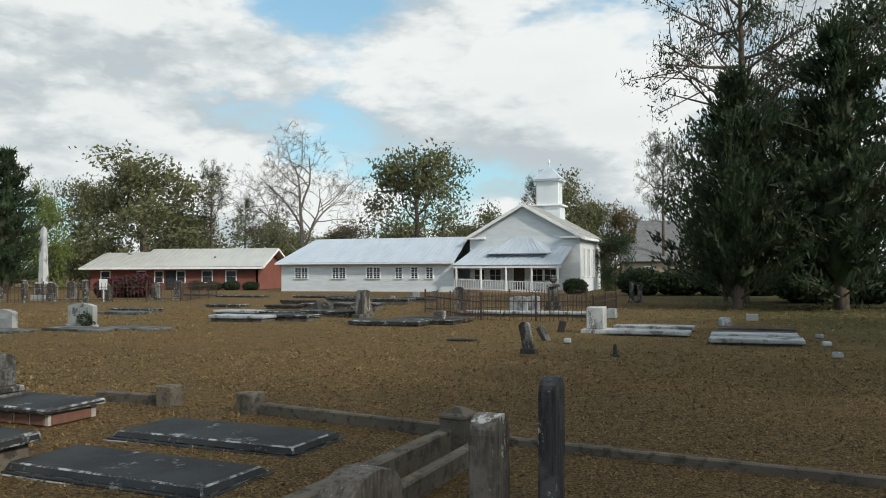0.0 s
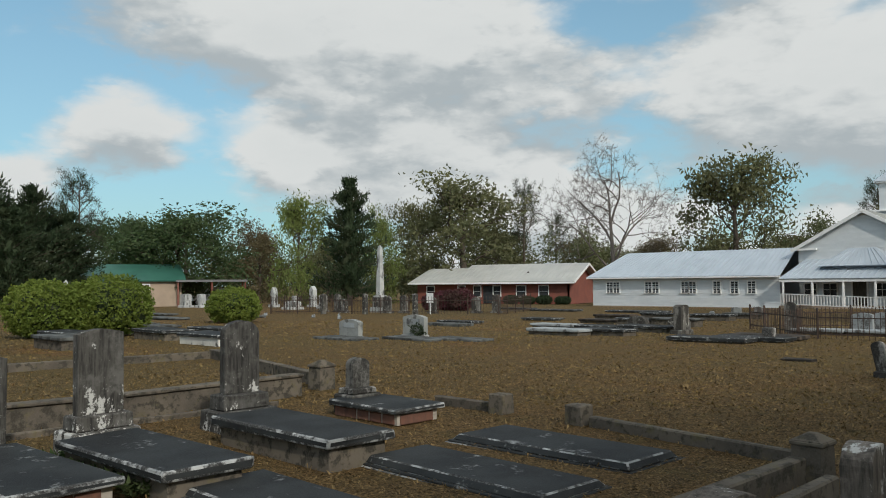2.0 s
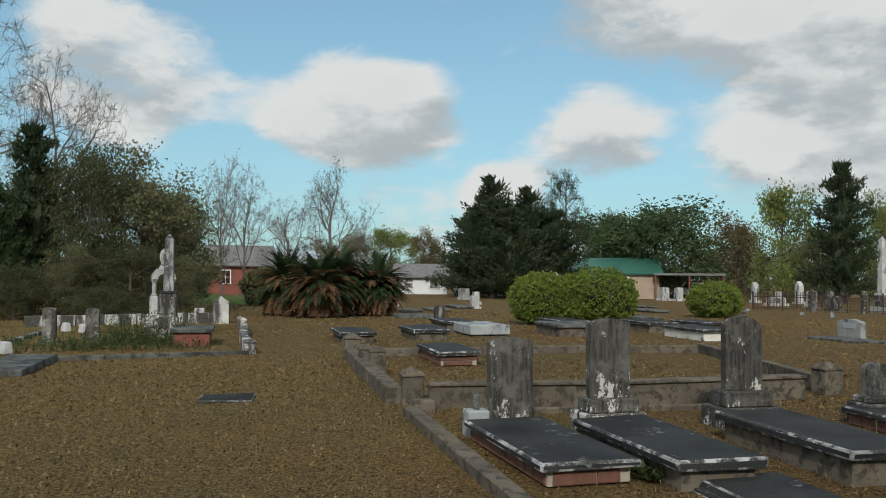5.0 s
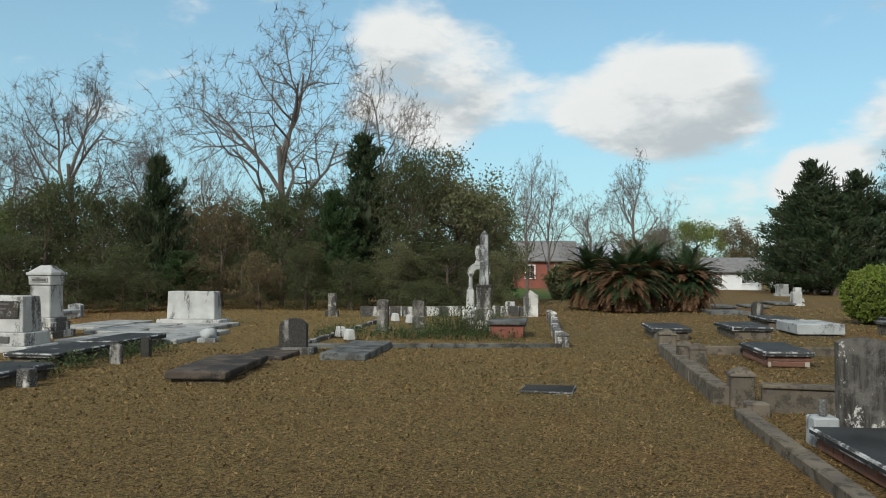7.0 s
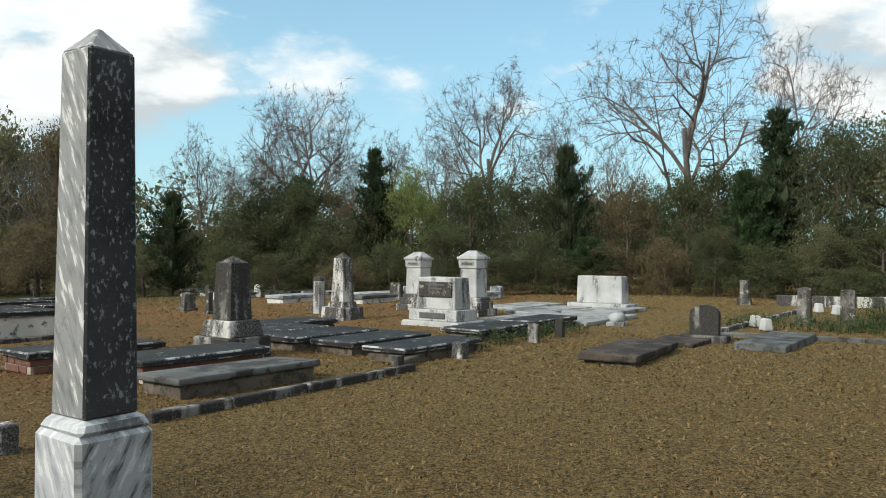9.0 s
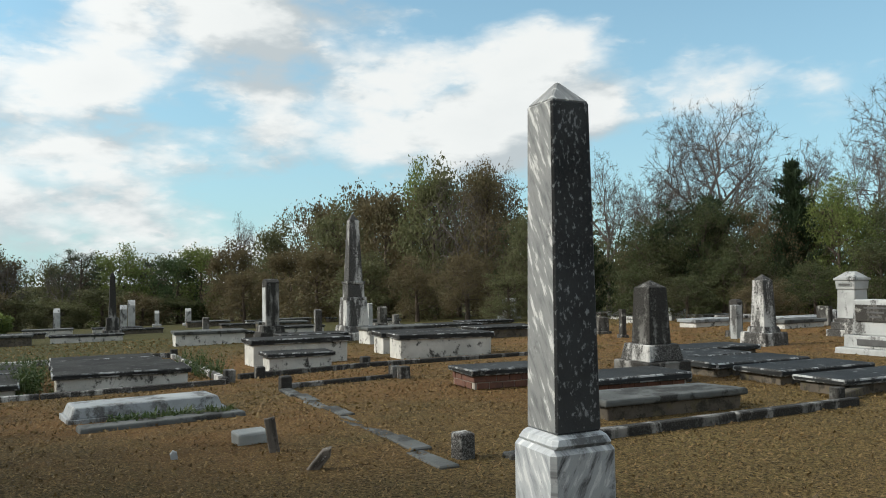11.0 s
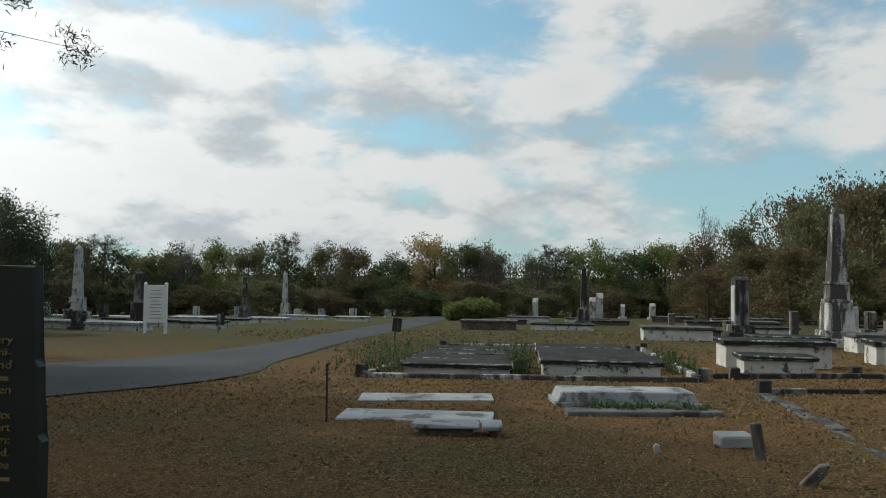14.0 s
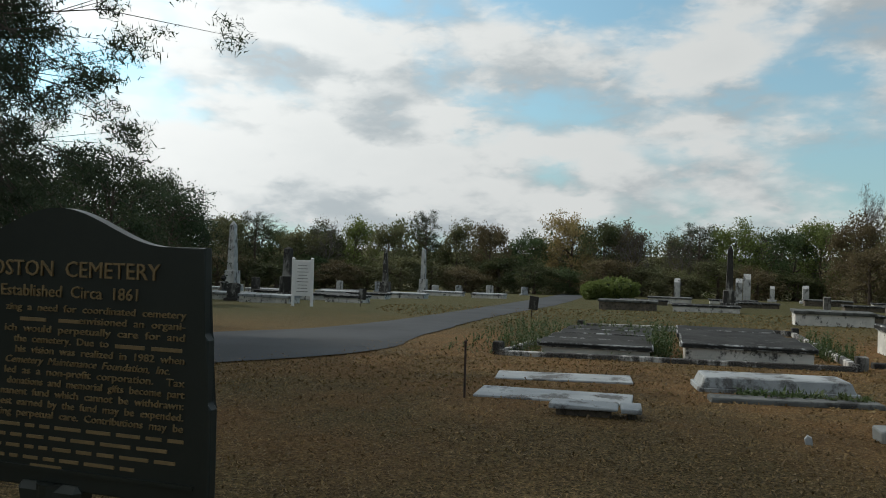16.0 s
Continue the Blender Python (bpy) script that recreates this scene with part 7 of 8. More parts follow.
part("foot", block(0.6, 0.4, 0.1, (0, 0, -0.02)), "clean_white", shell)
part("shell", lump(0.2, (0, 0, 0.16), 4, 0.7), "clean_white", shell, smooth=True)
headstone(-14.9, -4.3, 75, 0.2, 0.34, 0.12, "arc", "soot_stone", None, "tiny dark footstone at the weedy plot")
headstone(-16.0, -4.05, 75, 0.17, 0.35, 0.12, "arc", "soot_stone", None, "tiny dark footstone at the weedy plot")
post(-12.2, -4.8, 0.2, 0.24, "stained_white", -15, False)
post(-10.7, -5.2, 0.14, 0.19, "soot_stone", -15, False)
post(-5.24, -6.25, 0.17, 0.22, "stained_white", -10, False)


def hooded_pillar(x, y, yaw):
    m = thing("hooded_pillar", x, y, yaw, "tall white marble pillar with a gabled cap and dark name panel", "monument", "twin pillars")
    part("base", joined(block(0.95, 0.95, 0.2, (0, 0, -0.04)), block(0.78, 0.78, 0.2, (0, 0, 0.158)), block(0.66, 0.66, 0.1, (0, 0, 0.356))), "stained_white", m)
    part("die", block(0.56, 0.56, 0.78, (0, 0, 0.454), (0.92, 0.92), 0.02), "white_stone", m)
    part("cap", joined(block(0.56, 0.56, 0.24, (0, 0, 1.23), (1.06, 1.06), 0.02), block(0.65, 0.65, 0.07, (0, 0, 1.468)), block(0.62, 0.62, 0.17, (0, 0, 1.536), (0.45, 0.2), 0.02)), "white_stone", m)
    part("name_panel", block(0.42, 0.03, 0.12, (0, -0.285, 1.3), bevel=0.004), "granite", m, "dark sunken name panel")
    part("name_bar", block(0.34, 0.012, 0.05, (0, -0.303, 1.335), bevel=0), "ink", m)
    return m


hooded_pillar(-22.6, -9.75, 75)
hooded_pillar(-20.7, -7.4, 75)
how = plinth_stone(-17.6, -7.1, 75, 1.12, 0.62, 1.08, [(1.6, 1.1, 0.1), (1.34, 0.85, 0.26)], "white_stone", "massive white marble family tombstone with rockwork foot", "family_tombstone", (0.93, 0.9))
part("name_panel", block(0.9, 0.02, 0.34, (0, -0.315, 0.64), bevel=0.004), "dark_stone", how, "dark stained inscription panel")
for i in range(3):
    part("inscription_bar", block(0.5 - 0.12 * i, 0.012, 0.035, (0, -0.328, 0.9 - 0.09 * i), bevel=0), "ink", how)
part("surname_bar", block(0.7, 0.03, 0.13, (0, -0.43, 0.16), bevel=0.01), "ink", how)
for x, y, L, W in ((-12.35, -5.45, 2.1, 0.85), (-12.85, -6.6, 2.1, 0.95), (-13.1, -7.75, 2.15, 0.95), (-13.4, -9.0, 2.2, 1.0), (-15.2, -9.8, 2.3, 1.0), (-15.6, -5.4, 2.0, 0.9), (-17.8, -4.9, 2.0, 0.9)):
    ledger(x, y, -15, L, W, 0.22, 0.1, "concrete", "black_slab", "blackened ledger slab on a low pale box")
obelisk(-11.0, -8.15, -15, [(0.86, 0.32, 0.98), (0.7, 0.26, 0.85)], (0.43, 0.36, 0.88), "soot_stone", "blackened square pillar monument with a broken top on a stepped base", 0.11, ("soot_stone", "stained_white"))
obelisk(-18.6, -10.2, -15, [(0.78, 0.3, 0.97), (0.55, 0.14, 0.9)], (0.42, 0.32, 1.1), "stained_white", "black-streaked white square shaft on a stepped base", 0.14)
headstone(-20.6, -12.0, 68, 0.26, 0.95, 0.2, "flat", "white_stone")
headstone(-21.5, -12.5, 68, 0.36, 1.05, 0.2, "arc", "dark_stone", [(0.5, 0.4, 0.15)])
headstone(-20.4, -15.6, 60, 0.25, 0.85, 0.14, "flat", "dark_stone", [(0.35, 0.25, 0.08)])
plinth_stone(-22.2, -17.8, 60, 0.45, 0.4, 0.56, [(0.6, 0.5, 0.1)], "dark_stone", "low dark pedestal stone on a foot", "pedestal")
for i, (x, y) in enumerate(((-29, -14), (-31, -17.5), (-33, -20), (-35, -24), (-31.5, -22.5), (-37, -27.5), (-27.5, -17), (-40, -31), (-26.5, -13.2), (-28.2, -9.8))):
    ledger(x, y, -15, 2.0, 1.0, 0.28, 0.12, "stucco", ("clean_white", "stained_white", "grey_slab")[i % 3], "far pale box grave at the wood's edge")
    headstone(x - 1.4, y + 0.4, 70, 0.5, 0.5 + 0.1 * (i % 3), 0.2, ("segment", "arc", "flat")[i % 3], ("clean_white", "white_stone", "dark_stone")[i % 3])

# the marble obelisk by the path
obelisk(-2.66, -2.84, -15, [(0.43, 0.22, 0.99), (0.29, 0.78, 0.985), (0.285, 0.05, 0.80)], (0.207, 0.176, 1.265), "vein_light", "grey-veined marble obelisk on a square stained plinth", 0.09, ("concrete", "vein_plinth", "vein_plinth"), 0.0, "veined_shade_side")
kerb(-6.6, -6.0, -10.75, -5.0, 0.13, 0.08, "soot_stone", "dark low kerb edging a plot")
kerb(-10.7, -5.2, -15.0, -5.6, 0.14, 0.1)
ledger(-8.75, -6.55, -18, 2.1, 0.9, 0.22, 0.09, "concrete", "grey_slab", "tilted grey slab on a stucco box", tilt=1.5)
ledger(-9.3, -7.6, -18, 2.0, 0.9, 0.30, 0.09, "brick", "black_slab", "dark grey slab on an old brick box", False, True)
ledger(-9.5, -9.6, -18, 2.05, 0.92, 0.30, 0.09, "brick", "black_slab", "dark slab with a worn edge on a red-brick box", False, True)

# ---- south: vaults, fenced plots, fallen slabs ----
ledger(-1.62, -12.1, 172, 1.88, 0.62, 0.03, 0.06, "", "clean_white", "pale flat marble slab in the reddish grass")
ledger(-1.27, -10.36, 166, 1.82, 0.66, 0.03, 0.06, "", "clean_white", "pale flat marble slab in the reddish grass")
ledger(-1.45, -9.22, 167, 0.70, 0.34, 0.12, 0.05, "concrete", "clean_white", "broken pale slab piece stacked on another", False)
ledger(-1.92, -9.11, 170, 0.21, 0.34, 0.12, 0.05, "concrete", "clean_white", "broken corner piece of a pale slab")
ledger(-4.25, -11.4, 172, 1.95, 0.75, 0.19, 0.18, "", "clean_white", "thick pale two-tier marble grave slab", True)
ledger(-4.1, -10.35, 174, 1.95, 0.28, 0.05, 0.04, "concrete", "grey_slab", "narrow sunken grey stone strip among weeds")
ledger(-4.2, -8.35, 175, 0.36, 0.24, 0.11, 0.09, "concrete", "granite", "small grey footstone block in the grass")
headstone(-4.13, -7.72, 160, 0.10, 0.37, 0.055, "flat", "streaked", None, "thin leaning grey stone post in the grass", (0, -9))
headstone(-3.98, -6.85, 150, 0.09, 0.30, 0.08, "peak", "streaked", None, "short rotten stump leaning in the grass", (10, 38))
headstone(-3.3, -8.1, 160, 0.07, 0.13, 0.05, "peak", "clean_white", None, "tiny broken white marker in the grass", (0, -10))
rod = thing("iron_rod", -0.21, -10.15, 0, "thin black iron rod standing in the lawn", "rod")
part("rod", lathe([(0.014, -0.05), (0.013, 0.62), (0.02, 0.64), (0.012, 0.66)], 8), "iron", rod)
kerb(-0.95, -15.4, -6.75, -14.2, 0.13, 0.07, "stained_white", "white stained kerb of a weedy family plot")
kerb(-0.95, -15.4, -4.0, -25.0, 0.13, 0.09, "stained_white", "white stained kerb of a weedy family plot")
kerb(-6.75, -14.2, -9.6, -23.5, 0.13, 0.10, "stained_white", "white stained kerb of a weedy family plot")
kerb(-4.0, -25.0, -9.6, -23.5, 0.14, 0.14, "stained_white", "white stained kerb of a weedy family plot")
for x, y in ((-0.9, -15.6), (-6.9, -14.35), (-3.9, -25.1), (-9.7, -23.6)):
    post(x, y, 0.2, 0.22, "soot_stone", -15, False)
for i, (x, y, h) in enumerate(((-5.3, -15.25, 0.34), (-5.75, -16.9, 0.32), (-6.15, -18.6, 0.30), (-6.65, -20.4, 0.30))):
    ledger(x, y, 166, 2.25, 0.95, h, 0.10, "stucco", "soot_slab", "blackened slab on a peeling white box tomb")
for i, (x, y, h) in enumerate(((-2.75, -15.95, 0.24), (-3.15, -17.65, 0.22), (-3.6, -19.35, 0.22), (-4.0, -21.15, 0.22))):
    ledger(x, y, 166, 2.1, 0.9, h, 0.10, "stucco", "soot_slab", "blackened slab on a low box tomb among weeds")
ledger(-10.1, -17.4, 164, 2.35, 1.1, 0.60, 0.12, "stucco", "soot_slab", "large white stucco vault with a black slab top", group="vaults")
ledger(-9.0, -15.5, 164, 1.45, 0.75, 0.38, 0.09, "stucco", "soot_slab", "small white child's vault with a black slab top", group="vaults")
ledger(-13.05, -15.6, 158, 2.42, 1.15, 0.56, 0.12, "stucco", "soot_slab", "large white stucco vault with a black slab top", group="vaults")
ledger(-14.1, -17.7, 158, 2.4, 1.1, 0.54, 0.12, "stucco", "soot_slab", "large white stucco vault with a black slab top", group="vaults")
kerb(-7.3, -14.8, -10.2, -14.6, 0.14, 0.08, "soot_stone", "dark kerb before the vaults")
kerb(-10.2, -14.6, -14.5, -13.2, 0.14, 0.08, "soot_stone", "dark kerb before the vaults")
for x, y in ((-7.65, -14.6), (-10.2, -14.75), (-6.9, -12.35), (-9.0, -12.15), (-9.0, -11.9), (-14.4, -13.3)):
    post(x, y, 0.19, 0.2, "soot_stone", -15, False)
kerb(-7.0, -12.4, -9.0, -12.1, 0.1, 0.06, "soot_stone", "thin dark kerb between posts")
kerb(-6.75, -12.1, -4.9, -6.0, 0.2, 0.03, "grey_slab", "row of displaced grey kerb stones in the grass", broken=8)
kerb(-5.5, -5.95, -5.95, -5.85, 0.18, 0.02, "grey_slab", "sunken grey kerb stone in the grass", broken=1)
kerb(-3.6, -4.75, -3.95, -4.85, 0.2, 0.06, "stained_white", "short stained marble kerb piece in the grass", broken=1)
obelisk(-17.7, -26.0, -15, [(1.45, 0.3, 0.98), (1.15, 0.25, 0.9), (0.92, 0.95, 0.86), (0.78, 0.12, 1.0), (0.66, 0.5, 0.97), (0.70, 0.1, 1.0)], (0.56, 0.36, 2.32), "stained_white", "tall black-streaked white obelisk on a stepped pedestal", 0.25)
tb = plinth_stone(-18.6, -34.0, 75, 0.85, 0.6, 2.5, [(1.5, 1.3, 0.25), (1.2, 1.0, 0.3)], "soot_stone", "tall black tablet monument with a white inscribed face", "tablet_monument", (0.97, 0.97))
part("face", block(0.62, 0.02, 1.6, (0, -0.305, 0.7), bevel=0.005), "white_stone", tb, "white inscribed face")
part("head", plate(segment_outline(0.86, 0.2, 0.16), 0.6, 0.02), "soot_stone", tb).location.z = 2.49
for x, y, w, h, m in ((-24.6, -34.5, 0.3, 1.4, "white_stone"), (-26.5, -34.8, 0.4, 0.75, "dark_stone"), (-28.0, -38, 0.6, 1.2, "dark_stone"), (-17.0, -27.4, 0.35, 1.2, "stained_white"), (-20.0, -44, 0.5, 1.0, "dark_stone"), (-28.0, -80, 0.9, 2.4, "white_stone"), (-29.5, -82, 1.0, 2.9, "white_stone"), (-38, -88, 0.9, 1.9, "white_stone"), (-36, -92, 0.7, 1.8, "white_stone"), (-22.5, -82, 0.8, 2.3, "white_stone"), (-38.5, -38.0, 0.9, 1.4, "white_stone")):
    headstone(x, y, 70, w, h, w * 0.7, "peak" if h > 1.6 else "segment", m, [(w + 0.4, w + 0.3, 0.25)])
obelisk(-18.2, -54.0, -15, [(1.2, 0.4, 0.95), (0.8, 0.8, 0.92)], (0.46, 0.3, 2.7), "soot_stone", "slim dark obelisk far down the slope", 0.3)
for i, (x, y, L) in enumerate(((-9.6, -45.0, 3.2), (-13.8, -44.8, 3.6), (-14.0, -60, 3.5), (-17.5, -66, 3.5), (-21, -58, 4.0), (-24, -70, 4.0), (-26, -46, 3.2), (-22, -38, 3.4), (-16, -34, 3.0), (-14.2, -31, 2.8), (-28, -55, 3.5), (-30.5, -42, 3.0), (-34.5, -60, 4.0), (-22.5, -26.0, 2.6), (-26.0, -27.5, 2.6), (-17.0, -22.5, 2.4), (-20.0, -20.5, 2.4), (-15.2, -25.0, 2.4), (-33, -72, 4), (-38, -70, 4), (-42, -62, 4))):
    ledger(x, y, 164, L, 1.2, 0.4 if i % 3 else 0.55, 0.12, "stucco" if i % 2 else "concrete", "soot_slab" if i % 3 else "grey_slab", "far box tomb with a dark slab on the slope")
# east of the lane
for x, y, L in ((9.5, -42, 3.0), (13, -46, 3.2), (17, -50, 3.4), (8.0, -50, 3.0), (12, -56, 3.5), (20, -57, 3.8), (6.0, -57, 3.0), (9, -63, 3.5), (15, -65, 3.6), (3.5, -62, 3.0), (25, -62, 4), (21, -70, 4), (1.0, -78, 4), (-3.0, -70, 3), (10, -72, 4), (6, -46, 2.4)):
    ledger(x, y, 164, L, 1.3, 0.42, 0.14, "stucco", "clean_white" if int(x) % 2 else "black_slab", "far pale box tomb across the lane")
obelisk(21.0, -76, -15, [(1.6, 0.6, 0.95), (1.1, 1.3, 0.95)], (0.75, 0.5, 4.3), "white_stone", "tall pale obelisk on a square pedestal across the lane", 0.4)
obelisk(10.3, -50.2, -15, [(1.0, 0.4, 0.95), (0.8, 1.0, 0.95)], (0.52, 0.42, 1.7), "soot_stone", "streaked dark shaft monument across the lane", 0.12)
obelisk(5.6, -65.5, -15, [(1.2, 0.4, 0.9), (0.8, 0.8, 0.85)], (0.42, 0.26, 2.3), "dark_stone", "slender grey spire monument across the lane", 0.3)
obelisk(3.5, -90, -15, [(1.1, 0.4, 0.95), (0.8, 1.2, 0.95)], (0.55, 0.4, 3.2), "white_stone", "slim pale obelisk far across the lane", 0.3)
urn_monument(15.4, -54.0, 33, 0.9)
for x, y, w, h, m in ((11.8, -43.5, 0.7, 0.95, "dark_stone"), (14.0, -57, 0.6, 1.3, "dark_stone"), (19, -61, 0.8, 1.4, "white_stone"), (2.0, -84, 0.7, 1.0, "white_stone"), (-4, -92, 0.8, 1.1, "white_stone"), (-0.5, -95, 0.8, 1.0, "clean_white"), (-8.5, -98, 0.8, 1.0, "clean_white"), (9, -95, 0.8, 1.2, "clean_white"), (14, -98, 0.8, 1.2, "white_stone")):
    headstone(x, y, 10, w, h, 0.25, "segment", m, [(w + 0.3, 0.5, 0.15)])


def notice_board(x, y, yaw):
    nb = thing("notice_board", x, y, yaw, "white painted notice board on two posts with faint lines", "sign")
    for s in (-0.45, 0.45):
        pst = part("post", block(0.13, 0.1, 2.2, (s, 0, -0.05)), "white_paint", nb)
        part("cap", lathe([(0.07, 0), (0.085, 0.04), (0.02, 0.09)], 10, (s, 0, 2.14)), "white_paint", pst)
    bd = part("board", block(0.8, 0.06, 1.65, (0, 0, 0.46)), "white_paint", nb)
    for i in range(9):
        part("text_bar", block(0.55 - 0.06 * (i % 3), 0.008, 0.03, (0, -0.036, 0.65 + 0.15 * i), bevel=0), "granite", bd)


notice_board(6.95, -37.5, 172)
for x, y, yaw in ((-2.9, -30.4, 150), (4.45, -39.0, 190)):
    sg = thing("small_sign", x, y, yaw, "small dark leaning sign plate on a thin stake", "sign", "lane signs")
    part("stake", beam((0, 0, -0.05), (0.05, 0, 0.6), 0.03), "iron", sg)
    plt = part("plate", block(0.36, 0.03, 0.5, (0.04, -0.02, 0.34)), "soot_stone", sg)
    plt.rotation_euler = (0, radians(6), 0)


# ---- the historical marker ----
def sign_text(words, size, x, z, width, parent, slant=0.0):
    cu = bpy.data.curves.new("letters", "FONT")
    cu.resolution_u = 2
    cu.body, cu.size, cu.extrude, cu.align_x, cu.shear = words, size, 0.0025, "RIGHT", slant
    tmp = bpy.data.objects.new("letters", cu)
    scene.collection.objects.link(tmp)
    bpy.context.view_layer.update()
    me = bpy.data.meshes.new_from_object(tmp)
    got = max(v.co.x for v in me.vertices) - min(v.co.x for v in me.vertices)
    bpy.data.objects.remove(tmp)
    me.materials.append(MAT["gold"])
    ob = child("lettering", me, parent)
    k = width / got
    ob.matrix_basis = pose(x, -0.024, z, 90, 0, 0) @ Matrix.Diagonal((k, 1, 1, 1))
    tagged(ob, "raised gold lettering", kind="stuff")
    return ob


def historical_marker():
    mk = thing("historical_marker", 1.160, -3.334, 163.4, "dark green cast-metal marker with raised gold lettering on a post", "sign", dz=-0.016)
    h, z0, z1 = 0.533, 0.905, 1.665
    o = [(-h - 0.03, z0), (h + 0.03, z0), (h + 0.03, 1.195), (h + 0.015, 1.215), (h + 0.015, 1.395), (h, 1.415), (h, z1)]
    for k in range(33):
        s = 1 - 2 * k / 32
        o.append((s * 0.40, z1 + 0.113 * (0.5 + 0.5 * math.cos(math.pi * abs(s)))))
    o += [(-h, z1), (-h, 1.415), (-h - 0.015, 1.395), (-h - 0.015, 1.215), (-h - 0.03, 1.195)]
    pl = part("plate", plate(o, 0.04, 0.007), "bronze", mk)
    part("post", lathe([(0.055, -0.1), (0.055, z0 + 0.02)], 14), "bronze", mk)
    part("socket", block(0.2, 0.09, 0.12, (0, 0, z0 - 0.1), (1.25, 1), 0.02), "bronze", mk)
    part("rim", beam((-h + 0.03, -0.022, 0.965), (h - 0.02, -0.022, 0.965), 0.012), "bronze", pl)
    sign_text("BOSTON  CEMETERY", 0.070, 0.385, 1.565, 0.675, pl)
    sign_text("Established  Circa  1861", 0.052, 0.318, 1.501, 0.515, pl)
    R, step, z = h - 0.056, 0.0332, 1.456
    rows = (("zing a need for coordinated cemetery", 0.61, 0.0), ("envisioned an organi-", 0.35, 0.0), ("ich would perpetually care for and", 0.61, 0.0), ("the cemetery. Due to", 0.33, 0.27),
            ("his vision was realized in 1982 when", 0.57, 0.0), ("Cemetery Maintenance Foundation, Inc.", 0.56, 0.05), ("led as a non-profit corporation.  Tax", 0.61, 0.0), ("donations and memorial gifts become part", 0.60, 0.0),
            ("nanent fund which cannot be withdrawn:", 0.62, 0.0), ("est earned by the fund may be expended.", 0.62, 0.0), ("ing perpetual care. Contributions may be", 0.62, 0.0))
    for i, (words, width, gap) in enumerate(rows):
        sign_text(words.replace(" ", "  "), 0.031, R - gap, z, width * 1.09, pl, 0.25 if i == 5 else 0.0)
        for k in range(int(gap / 0.12)):
            part("text_bar", block(0.105, 0.004, 0.011, (R - gap + 0.075 + 0.13 * k, -0.022, z), bevel=0), "gold", pl)
        if i == 1:
            part("text_bar", block(0.08, 0.004, 0.011, (R - 0.42, -0.022, z), bevel=0), "gold", pl)
            part("text_bar", block(0.10, 0.004, 0.011, (R - 0.56, -0.022, z), bevel=0), "gold", pl)
        z -= step
    r = random.Random(2)
    for a, b in ((-0.36, R), (-0.36, R), (-0.36, R), (-0.33, R - 0.17)):
        x = a
        while x < b - 0.04:
            wid = min(r.uniform(0.03, 0.11), b - x)
            part("text_bar", block(wid, 0.004, 0.010, (x + wid / 2, -0.022, z), bevel=0), "gold", pl)
            x += wid + 0.022
        z -= step
    part("text_bar", block(0.12, 0.004, 0.008, (-0.02, -0.022, z + 0.012), bevel=0), "gold", pl)


historical_marker()


# ---- pine boughs over the marker ----
def bough_pine(x, y):
    t = thing("pine_tree", x, y, 0, "large dark pine with long drooping needled boughs", "tree", "trees round the cemetery")
    rng = np.random.default_rng(77)
    v, f, c = [], [], []
    tube_data(v, f, [Vector((0, 0, -0.3)), Vector((0.1, 0, 4)), Vector((0, 0.1, 9)), Vector((0.1, 0, 14))], [0.38, 0.32, 0.22, 0.06], 10)
    child("trunk", raw_mesh("trunk", v, f, "bark", True), t)
    for k in range(44):
        z = rng.uniform(5.2, 13.2)
        a = rng.uniform(0, 6.283) if k > 24 else math.pi + rng.uniform(-0.6, 0.5)
        reach = rng.uniform(4.6, 7.2) * (1 - max(0, z - 9) / 9)
        v2, f2, ends = [], [], []
        d = Vector((math.cos(a), math.sin(a), rng.uniform(-0.05, 0.18)))
        limbs(rng, v2, f2, Vector((0, 0, z)), d, reach, 0.075, 2, 5, 0.42, ends, 5, 0.30, 0.0)
        child("bough", raw_mesh("bough", v2, f2, "bark"), t)
        for e in ends:
            for _ in range(3):
                c.append(tuple(e + Vector(rng.normal(0, 0.16, 3))))
    lv, lf = sprays(rng, c, [(0, 0, 0.25)] * len(c), (0.19, 0.19, 0.10), 72, 0.10, 0.15, 0.9)
    child("needles", raw_mesh("needles", lv, lf, "pine_leaf"), t)


bough_pine(17.2, -17.6)


# large unseen trees added east of the path, to cast shade over the near lawn
tree("oak", 1, 14.5, -3.5, 15.0, 11.0, "live")
tree("oak", 2, 17.5, 3.5, 15.0, 11.0, "live")
tree("oak", 0, 21.0, -9.0, 14.0, 10.0, "live")
tree("oak", 1, 22.0, 9.0, 16.0, 12.0, "live")
tree("oak", 2, 27.0, 15.0, 17.0, 12.0, "live")


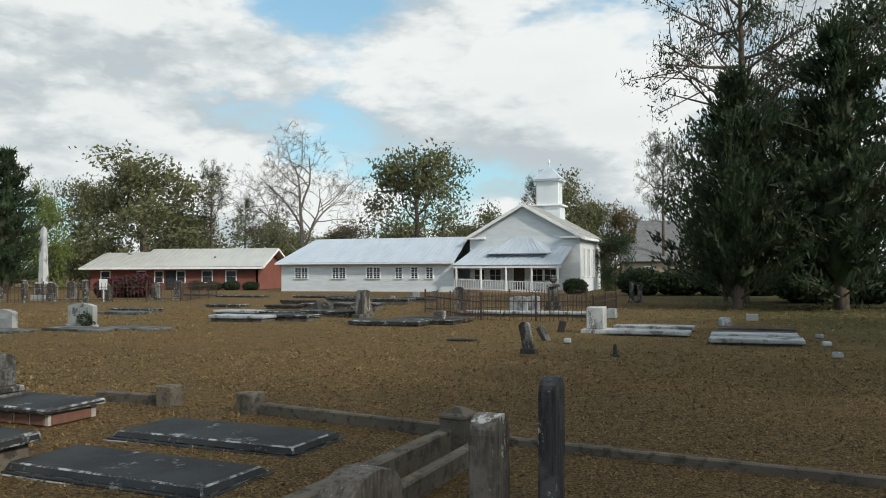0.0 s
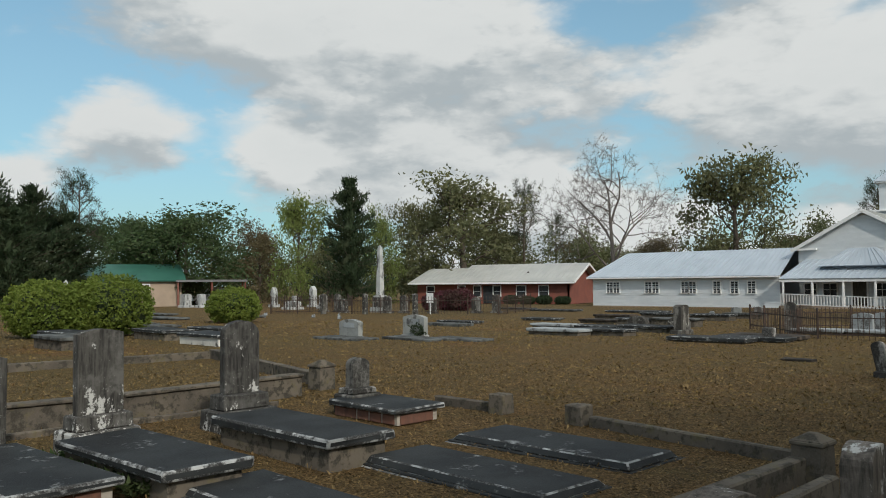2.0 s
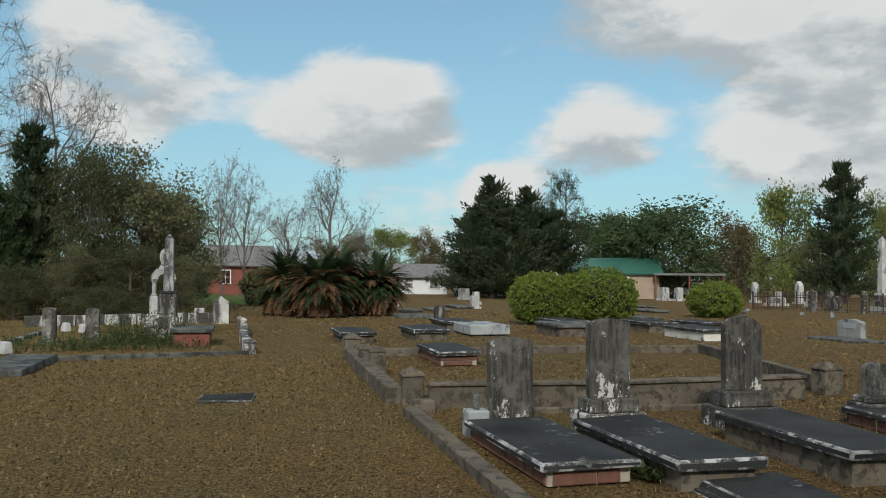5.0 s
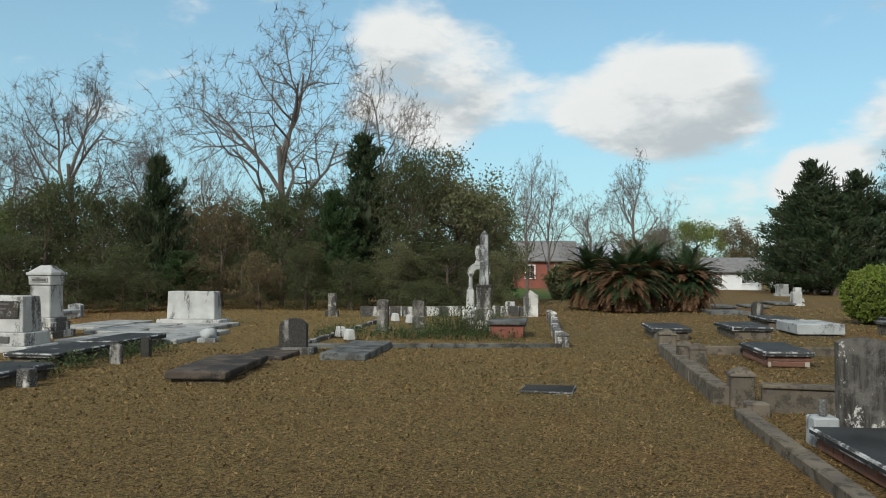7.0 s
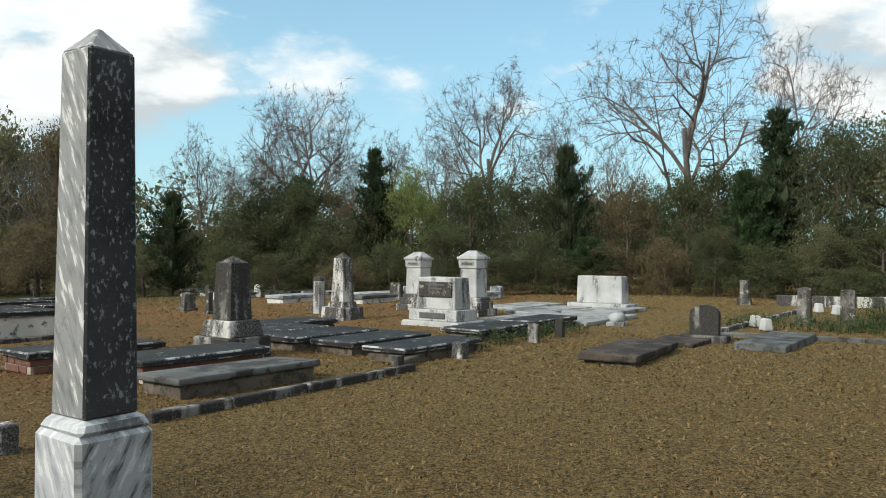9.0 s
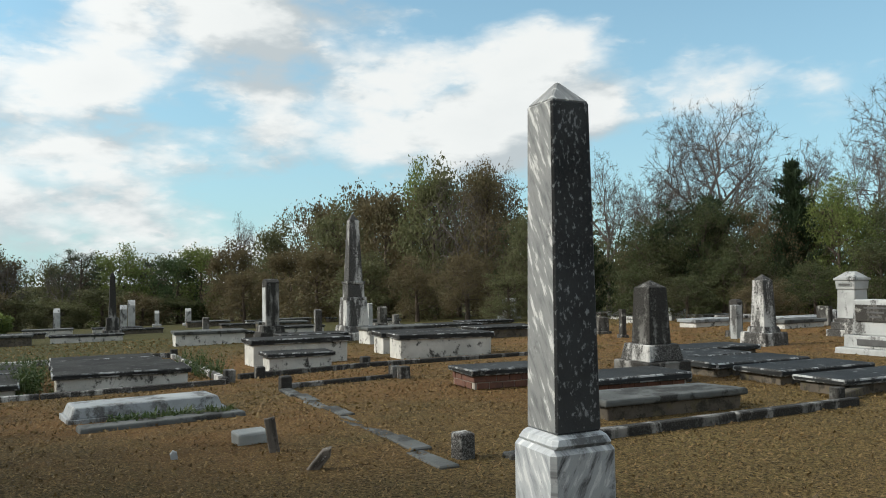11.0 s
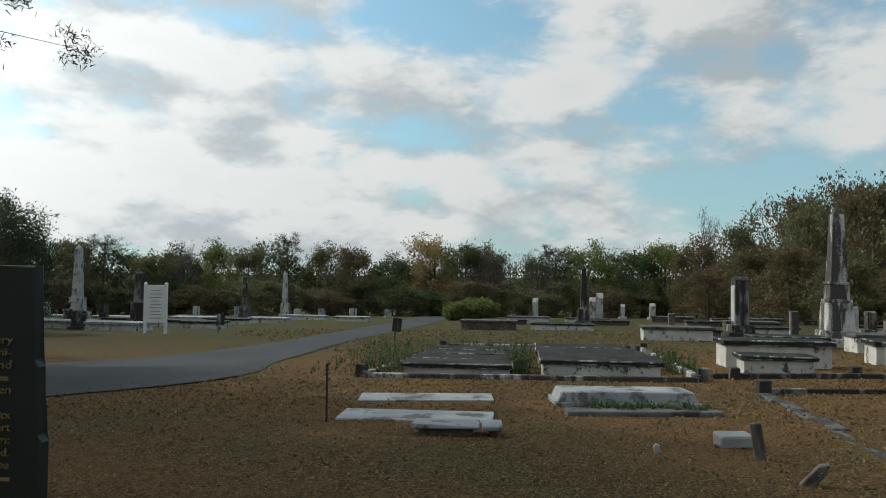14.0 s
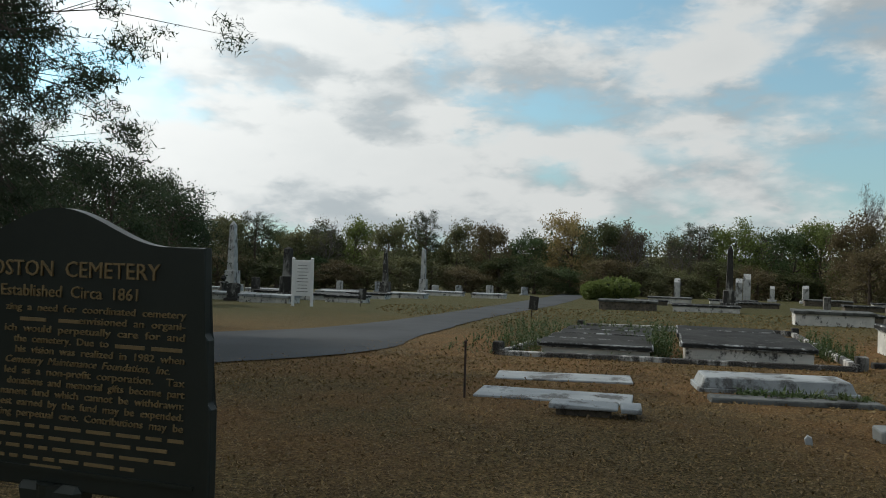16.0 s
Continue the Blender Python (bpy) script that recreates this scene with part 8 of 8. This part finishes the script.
# ---- weeds, azalea, sapling ----
def weeds(x, y, yaw, L, W, h, count, seed, label="rank green weeds growing over a grave plot"):
    rng = np.random.default_rng(seed)
    v, f = [], []
    for _ in range(count):
        px, py = rng.uniform(-L / 2, L / 2), rng.uniform(-W / 2, W / 2)
        hh = h * rng.uniform(0.3, 1.1)
        lean = Vector((rng.normal(0, 0.25), rng.normal(0, 0.25), 1)).normalized()
        for k in range(7):
            p = Vector((px, py, 0)) + lean * hh * (k + 0.5) / 7
            d = Vector((rng.normal(), rng.normal(), 0.5)).normalized() * rng.uniform(0.04, 0.11)
            s = d.cross(Vector((0, 0, 1))).normalized() * 0.02
            n0 = len(v)
            v += [tuple(p - s), tuple(p + s), tuple(p + d)]
            f.append((n0, n0 + 1, n0 + 2))
        n0 = len(v)
        v += [(px - 0.006, py, -0.02), (px + 0.006, py, -0.02), tuple(Vector((px, py, 0)) + lean * hh)]
        f.append((n0, n0 + 1, n0 + 2))
    z = ground_z(x, y)
    ob = new("weeds", raw_mesh("weeds", v, f, "weed_leaf"))
    ob.matrix_basis = pose(x, y, z, 0, 0, yaw)
    tagged(ob, label, "weeds", kind="stuff")


def far_tufts():
    """Dry tufts over the lawn farther off."""
    rng = np.random.default_rng(31)
    n = 95000
    r = 11 + 34 * rng.random(n) ** 1.2
    a = rng.uniform(0, 2 * math.pi, n)
    x, y = r * np.cos(a), r * np.sin(a)
    keep = ~((x > 3.5) & (y < 9)) & ~((y < -15) & (x > -0.3 * (y + 15) - 3))
    x, y, r = x[keep], y[keep], r[keep]
    n = len(x)
    z = np.array([ground_z(p, q) for p, q in zip(x, y)])
    s = rng.uniform(0.014, 0.034, n) * (0.6 + r / 28)
    th = rng.uniform(0, 6.283, n)
    d = np.stack([np.cos(th), np.sin(th), np.zeros(n)], 1) * s[:, None]
    p = np.stack([x, y, z - 0.012], 1)
    top = np.stack([rng.normal(0, 0.4, n) * s, rng.normal(0, 0.4, n) * s, s * rng.uniform(0.5, 1.1, n)], 1)
    v = np.stack([p - d, p + d, p + top], 1).reshape(-1, 3)
    ob = new("grass_tufts", raw_mesh("grass_tufts", v.tolist(), np.arange(3 * n).reshape(-1, 3).tolist(), "tuft_leaf"))
    tagged(ob, "dry yellow-brown grass tufts on the lawn", "grass", kind="stuff")


far_tufts()
weeds(-20.3, 1.6, 75, 5.2, 2.4, 0.32, 420, 1)
weeds(-21.0, 2.8, 75, 2.0, 1.2, 0.9, 260, 2)
weeds(-3.5, -19.0, 166, 6.0, 8.0, 0.26, 800, 3)
weeds(-7.6, -17.0, 166, 0.6, 3.5, 0.4, 160, 4)
weeds(-4.05, -16.4, 166, 0.35, 2.0, 0.6, 140, 5)
weeds(-1.6, -17.5, 166, 1.0, 4.0, 0.45, 160, 8)
weeds(-15.2, -4.7, -15, 5.0, 0.8, 0.24, 210, 6)
weeds(-4.3, -10.55, 172, 1.6, 0.4, 0.09, 140, 7)
weeds(-6.1, 4.65, -15, 2.0, 0.25, 0.10, 160, 9)
tree("bare", 2, -14.9, 79.5, 2.6, 2.6)


# ---- leaf litter on the near lawn ----
def litter():
    rng = np.random.default_rng(9)
    n = 270000
    r = 2.2 + 15 * rng.random(n) ** 1.35
    a = rng.uniform(0, 2 * math.pi, n)
    x, y = -0.2 + r * np.cos(a), -0.5 + r * np.sin(a)
    keep = ~((x > 3.5) & (y > -9) & (y < 9))
    x, y, r = x[keep], y[keep], r[keep]
    z = np.array([ground_z(p, q) + 0.025 * noise.noise(Vector((p * 0.25, q * 0.25, 0))) * max(0.0, 1 - math.hypot(p, q) / 45) for p, q in zip(x, y)])
    n = len(x)
    p = np.stack([x, y, z + rng.uniform(-0.008, 0.008, n)], 1)
    th = rng.uniform(0, 6.283, n)
    s = rng.uniform(0.007, 0.0175, n) * (0.7 + r / 13)
    d = np.stack([np.cos(th), np.sin(th), rng.normal(0.25, 0.6, n)], 1) * s[:, None]
    e = np.stack([-np.sin(th), np.cos(th), rng.normal(0, 0.45, n)], 1) * (s * rng.uniform(0.25, 0.6, n))[:, None]
    v = np.stack([p - d + e, p - d - e, p + d], 1).reshape(-1, 3)
    f = np.arange(3 * n).reshape(-1, 3)
    ob = new("leaf_litter", raw_mesh("leaf_litter", v.tolist(), f.tolist(), "straw_leaf"))
    tagged(ob, "dry brown leaves and straw scattered over the lawn", "leaves", kind="stuff")


litter()
